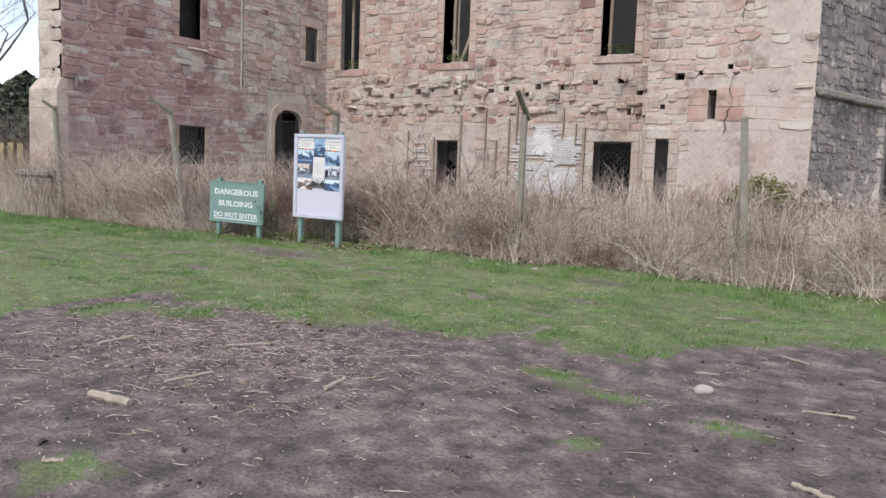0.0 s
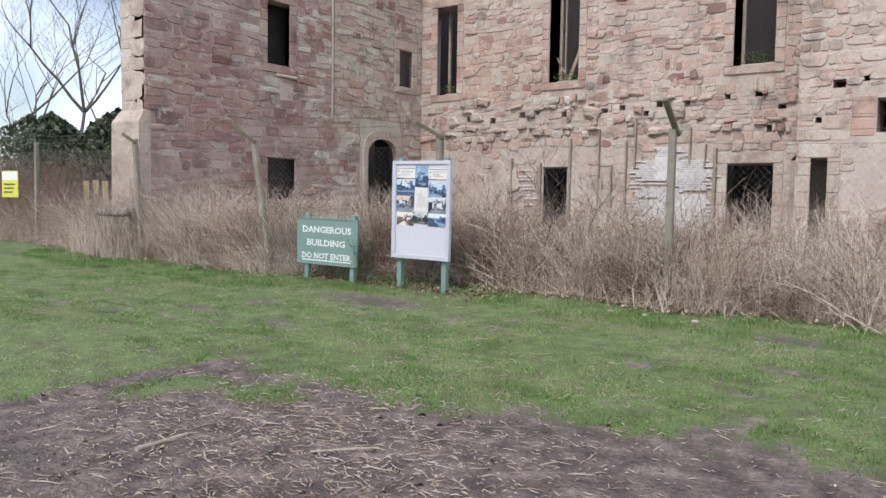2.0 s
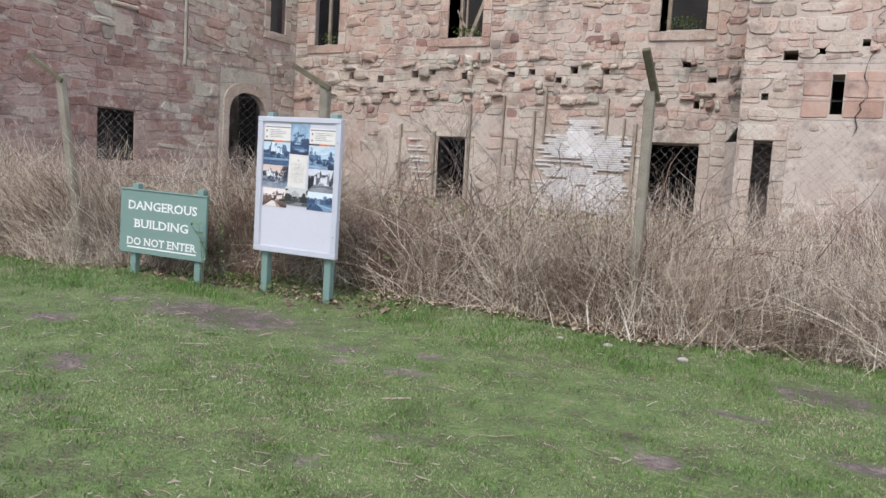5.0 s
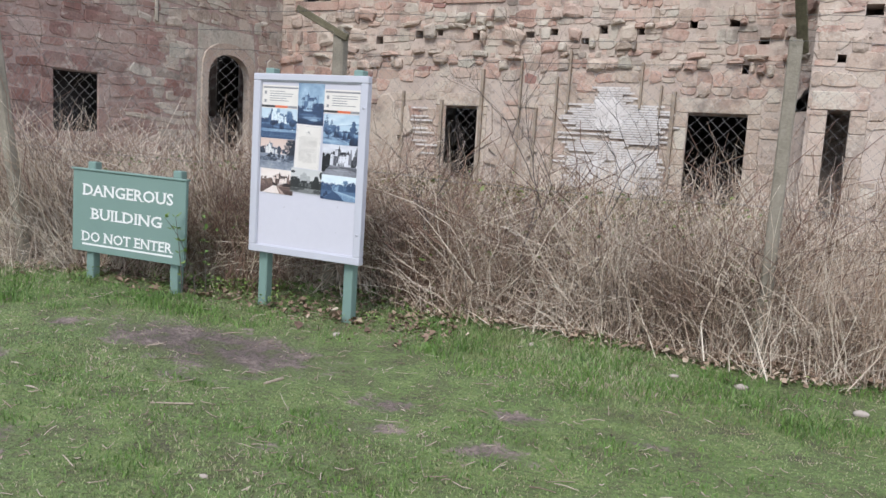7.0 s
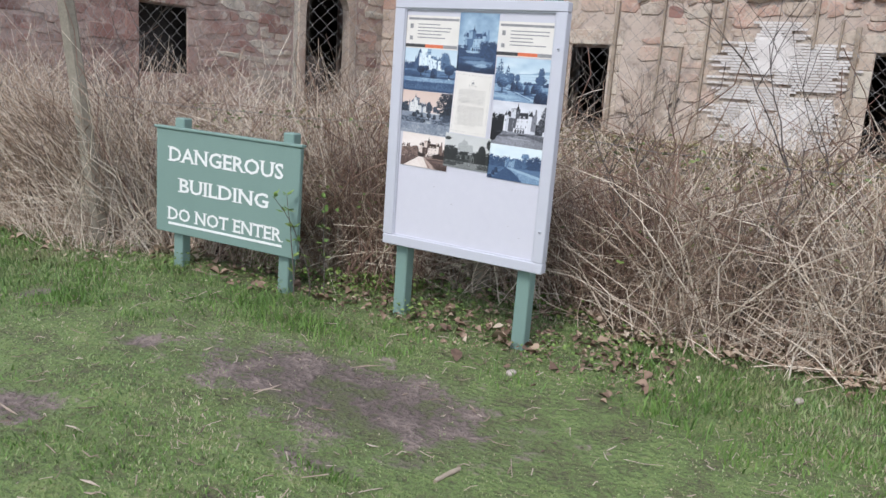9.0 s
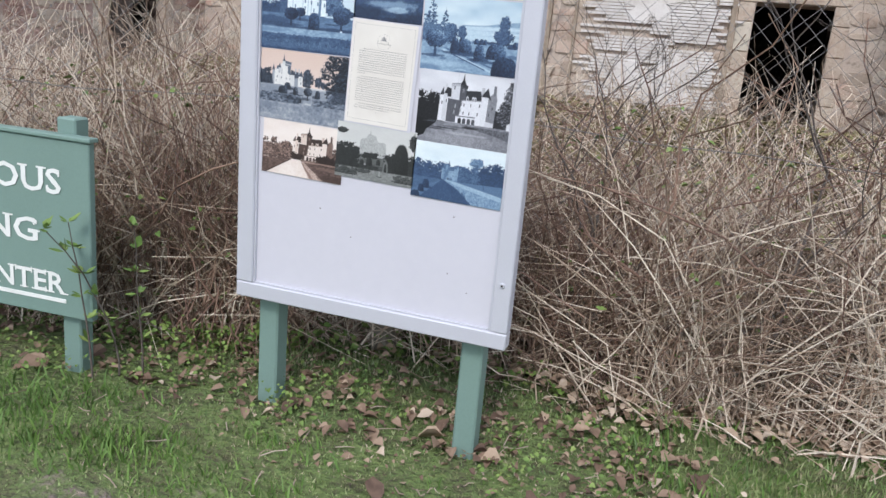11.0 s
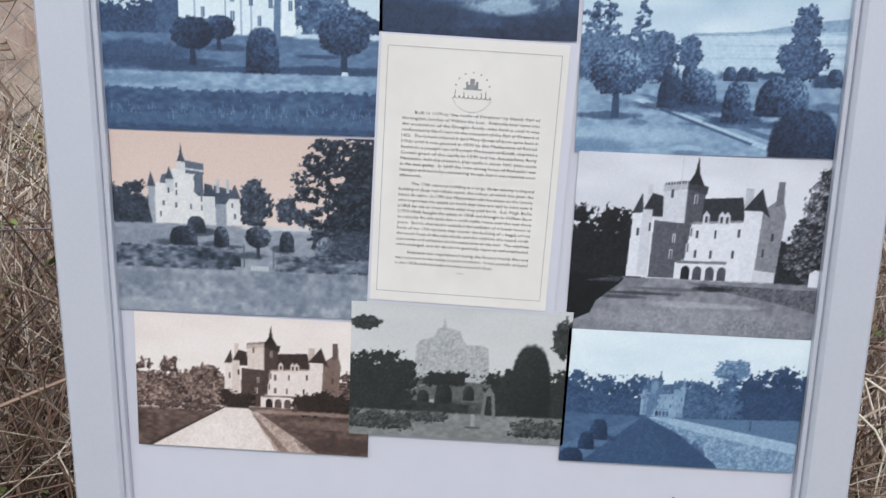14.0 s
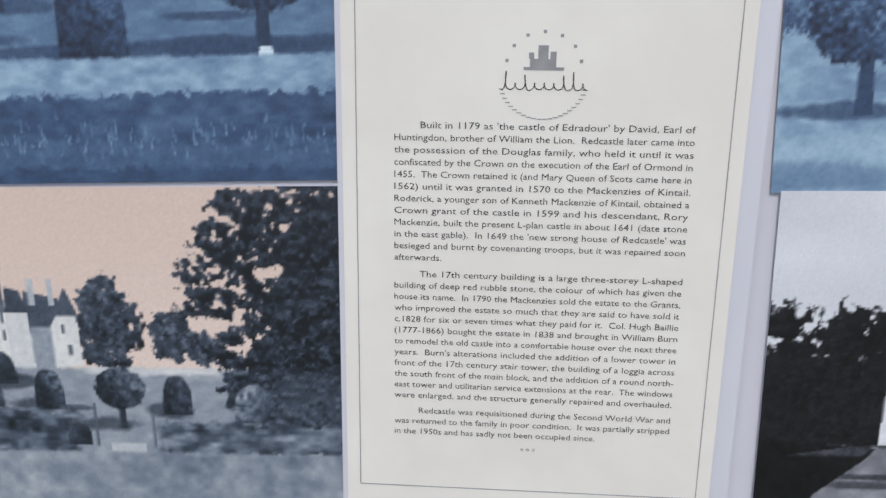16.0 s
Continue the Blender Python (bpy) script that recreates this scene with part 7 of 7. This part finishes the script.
for x, y, s in ((6.93, -3.81, 0.07), (0.94, -0.25, 0.028), (3.37, 0.30, 0.034), (2.1, 0.25, 0.026), (1.65, -2.25, 0.016), (3.0, 0.22, 0.024), (3.98, 0.12, 0.036)):
    bm = bmesh.new()
    bmesh.ops.create_icosphere(bm, subdivisions=2, radius=s, matrix=Matrix.Diagonal((1.2, 0.8, 0.55, 1)))
    q = random.Random(int(x * 10))
    for v in bm.verts:
        v.co *= q.uniform(0.85, 1.12)
    ob = part("loose_stone", bm, M["pebble"], None, "", True)
    ob.matrix_basis = pose(x, y, float(surface_z(x, y)) + s * 0.25, 0, 0, q.uniform(0, 90))
    tagged(ob, "pale loose stone lying on the ground", "stone")

# ---- trees and thicket beyond the wing ----


def bare_tree(x, y, height, seed, label):
    r = random.Random(seed)
    tree = empty("tree", label, "tree", pose(x, y, 0))
    trunk_v, trunk_f, vs, fs = [], [], [], []

    def grow(p, d, length, rad, depth):
        pts, rr = [p], [rad]
        for k in range(4):
            d = (d + Vector((r.uniform(-.16, .16), r.uniform(-.16, .16), r.uniform(-.02, .12)))).normalized()
            p = p + d * length / 4
            pts.append(p)
            rr.append(rad * (1 - 0.12 * (k + 1)))
        tube(trunk_v if depth == 0 else vs, trunk_f if depth == 0 else fs, pts, rr, 7 if depth == 0 else 4 if depth < 3 else 3)
        if depth < 6:
            for k in range(r.choice((2, 3, 3)) if depth else 5):
                q = pts[r.choice((2, 3, 4))] if k else pts[4]
                a = r.uniform(0, 6.28)
                e = (d * r.uniform(0.6, 1.1) + Vector((math.cos(a), math.sin(a), r.uniform(-.1, .4))) * r.uniform(0.5, 0.9)).normalized()
                grow(q, e, length * r.uniform(0.55, 0.8), rad * r.uniform(0.42, 0.6), depth + 1)

    grow(Vector((0, 0, -0.2)), Vector((0, 0, 1)), height * 0.34, height * 0.008, 0)
    put("trunk", mesh_of("trunk", trunk_v, trunk_f, M["bark"]), tree)
    put("crown", mesh_of("crown", vs, fs, M["bark"]), tree, "bare winter branches")


for k, (x, y, h) in enumerate(((-20.5, 7.0, 13.0), (-31.0, 11.0, 14.0), (-27, 4.5, 9.0))):
    bare_tree(x, y, h, k + 3, "leafless tree standing beyond the castle wing")


def evergreen(x, y, w, h, seed):
    r = np.random.default_rng(seed)
    tree = empty("evergreen_shrub", "dark dense evergreen shrub beyond the fence", "shrub", pose(x, y, 0))
    vs, fs = [], []
    tube(vs, fs, [Vector((0, 0, -0.2)), Vector((0.05, 0, h * 0.5)), Vector((0, 0.05, h * 0.9))], [0.09, 0.06, 0.02], 6)
    put("trunk", mesh_of("trunk", vs, fs, M["bark"]), tree)
    n = 5000
    t_ = r.random(n)
    rad = w * (1 - t_ ** 3.2) * np.sqrt(r.uniform(0.25, 1, n)) * (1 + 0.25 * np.sin(7 * t_ + 3 * r.random(n)))
    a = r.uniform(0, 6.283, n)
    c = np.stack([np.cos(a) * rad, np.sin(a) * rad, 0.1 + t_ * h], -1)
    u = r.normal(0, 1, (n, 3))
    u /= np.linalg.norm(u, axis=1, keepdims=True)
    w_ = np.cross(u, r.normal(0, 1, (n, 3)))
    s = r.uniform(0.05, 0.13, n)[:, None]
    V = np.stack([c - u * s, c + w_ * s * .35, c + u * s, c - w_ * s * .35], 1).reshape(-1, 3)
    put("crown", quads_mesh("crown", V, np.arange(n * 4).reshape(-1, 4), M["needle"]), tree)


for k, (x, y, w, h) in enumerate(((-13.5, 4.0, 1.3, 3.2), (-15.5, 5.5, 1.5, 3.6), (-18, 5.0, 1.6, 3.4), (-12.0, 3.2, 1.0, 2.2), (-20.5, 6, 1.8, 3.8), (-24, 7, 2.2, 4), (-16.5, 8.5, 1.6, 4.5))):
    evergreen(x, y, w, h, k)
n = 5200
x = rng.uniform(-24, -8.2, n)
y = rng.uniform(0.2, 4.2, n) + np.clip(-x - 12, 0, 5) * 0.4
stems(n, x, y, rng.uniform(0.8, 2.3, n), rng.uniform(0.05, 0.4, n), rng.exponential(0.4, n), rng.uniform(0.003, 0.007, n), "scrub_thicket", "grey brown leafless scrub beyond the fence", M["bramble"], K=6)

# pale paling and yellow notice by the wing
pal = empty("paling_gate", "short yellowish timber paling beside the wing", "fence", pose(-9.3, 1.45, 0.05, 0, 0, 28))
M["fresh_wood"] = material("fresh pale timber", ((0.42, 0.33, 0.17), (0.56, 0.45, 0.25)), 7, 0.8, 0.2)
for k in range(3):
    part("pale", boxed(-0.5 + k * 0.22, -0.37 + k * 0.22, -0.012, 0.012, 0, 1.38 + 0.02 * (k % 2), 0.004), M["fresh_wood"], pal)
for z in (0.3, 0.9):
    part("rail", boxed(-0.55, 0.12, 0.013, 0.05, z, z + 0.08, 0.004), M["fresh_wood"], pal)
note = empty("yellow_notice", "yellow and white warning notice wired on the fence", "sign", pose(-10.1, -0.15, 1.33, 0, 0, 4))
part("plate", boxed(-0.3, 0.3, -0.012, 0.0, -0.27, 0.27, 0.002), M["yellow"], note)
part("white_band", boxed(-0.28, 0.28, -0.0150, -0.0125, 0.08, 0.25), M["white_paint"], note)
for k in range(3):
    part("print_bar", boxed(-0.22, 0.2 - 0.05 * k, -0.0150, -0.0125, -0.02 - 0.08 * k, 0.01 - 0.08 * k), INK["text"], note)
# weathered bench-like timber beside the wing corner
trough = empty("stone_trough", "dark weathered slab on blocks by the wing corner", "trough", pose(-6.1, -0.12, 0.0, 0, 0, 3))
part("slab", boxed(-0.5, 0.45, -0.2, 0.15, 0.80, 0.90, 0.02), M["mortar_dark"], trough)
for x in (-0.24, 0.2):
    part("block", boxed(x - 0.22, x + 0.21, -0.15, 0.1, -0.05, 0.80, 0.04), M["mortar_dark"], trough)

# rubble mound with weeds at the foot of the east block
n = 420
rr_ = np.random.default_rng(9)
vs, fs = [], []
for k in range(n):
    x, y = rr_.normal(6.6, 0.9), rr_.normal(5.2, 0.8)
    hgt = 0.95 * math.exp(-((x - 6.6) / 1.2) ** 2 - ((y - 5.5) / 1.0) ** 2) * rr_.uniform(0.2, 1.0)
    s = rr_.uniform(0.06, 0.2)
    sv, sf = BOULDERS[k % 6]
    m_ = pose(x, y, float(ground_z(x, y)) + hgt, rr_.uniform(0, 360), rr_.uniform(0, 360), rr_.uniform(0, 360)) @ Matrix.Diagonal((s, s * .7, s * .8, 1))
    o = len(vs)
    vs.extend(m_ @ Vector(p_) for p_ in sv)
    fs.extend(tuple(o + q_ for q_ in f_) for f_ in sf)
tagged(put("rubble_heap", mesh_of("rubble_heap", vs, fs, M["grey_rest"])), "heap of fallen rubble at the tower foot", "rubble", kind="stuff")

# ferns and weeds rooted in the upper sills
for cx, cy, cz in ((2.1, 8.95, 4.04), (-2.15, 8.9, 4.0), (-5.55, 8.9, 3.92)):
    n = 130
    x, y = rng.normal(cx, 0.2, n), rng.normal(cy, 0.1, n)
    ob = flecks(n, x, y, rng.uniform(0.015, 0.04, n), cz - surface_z(x, y) + rng.uniform(0, 0.2, n), "sill_weeds", "small weeds rooted on a ruined window sill", M["leaf_green"], "weeds")
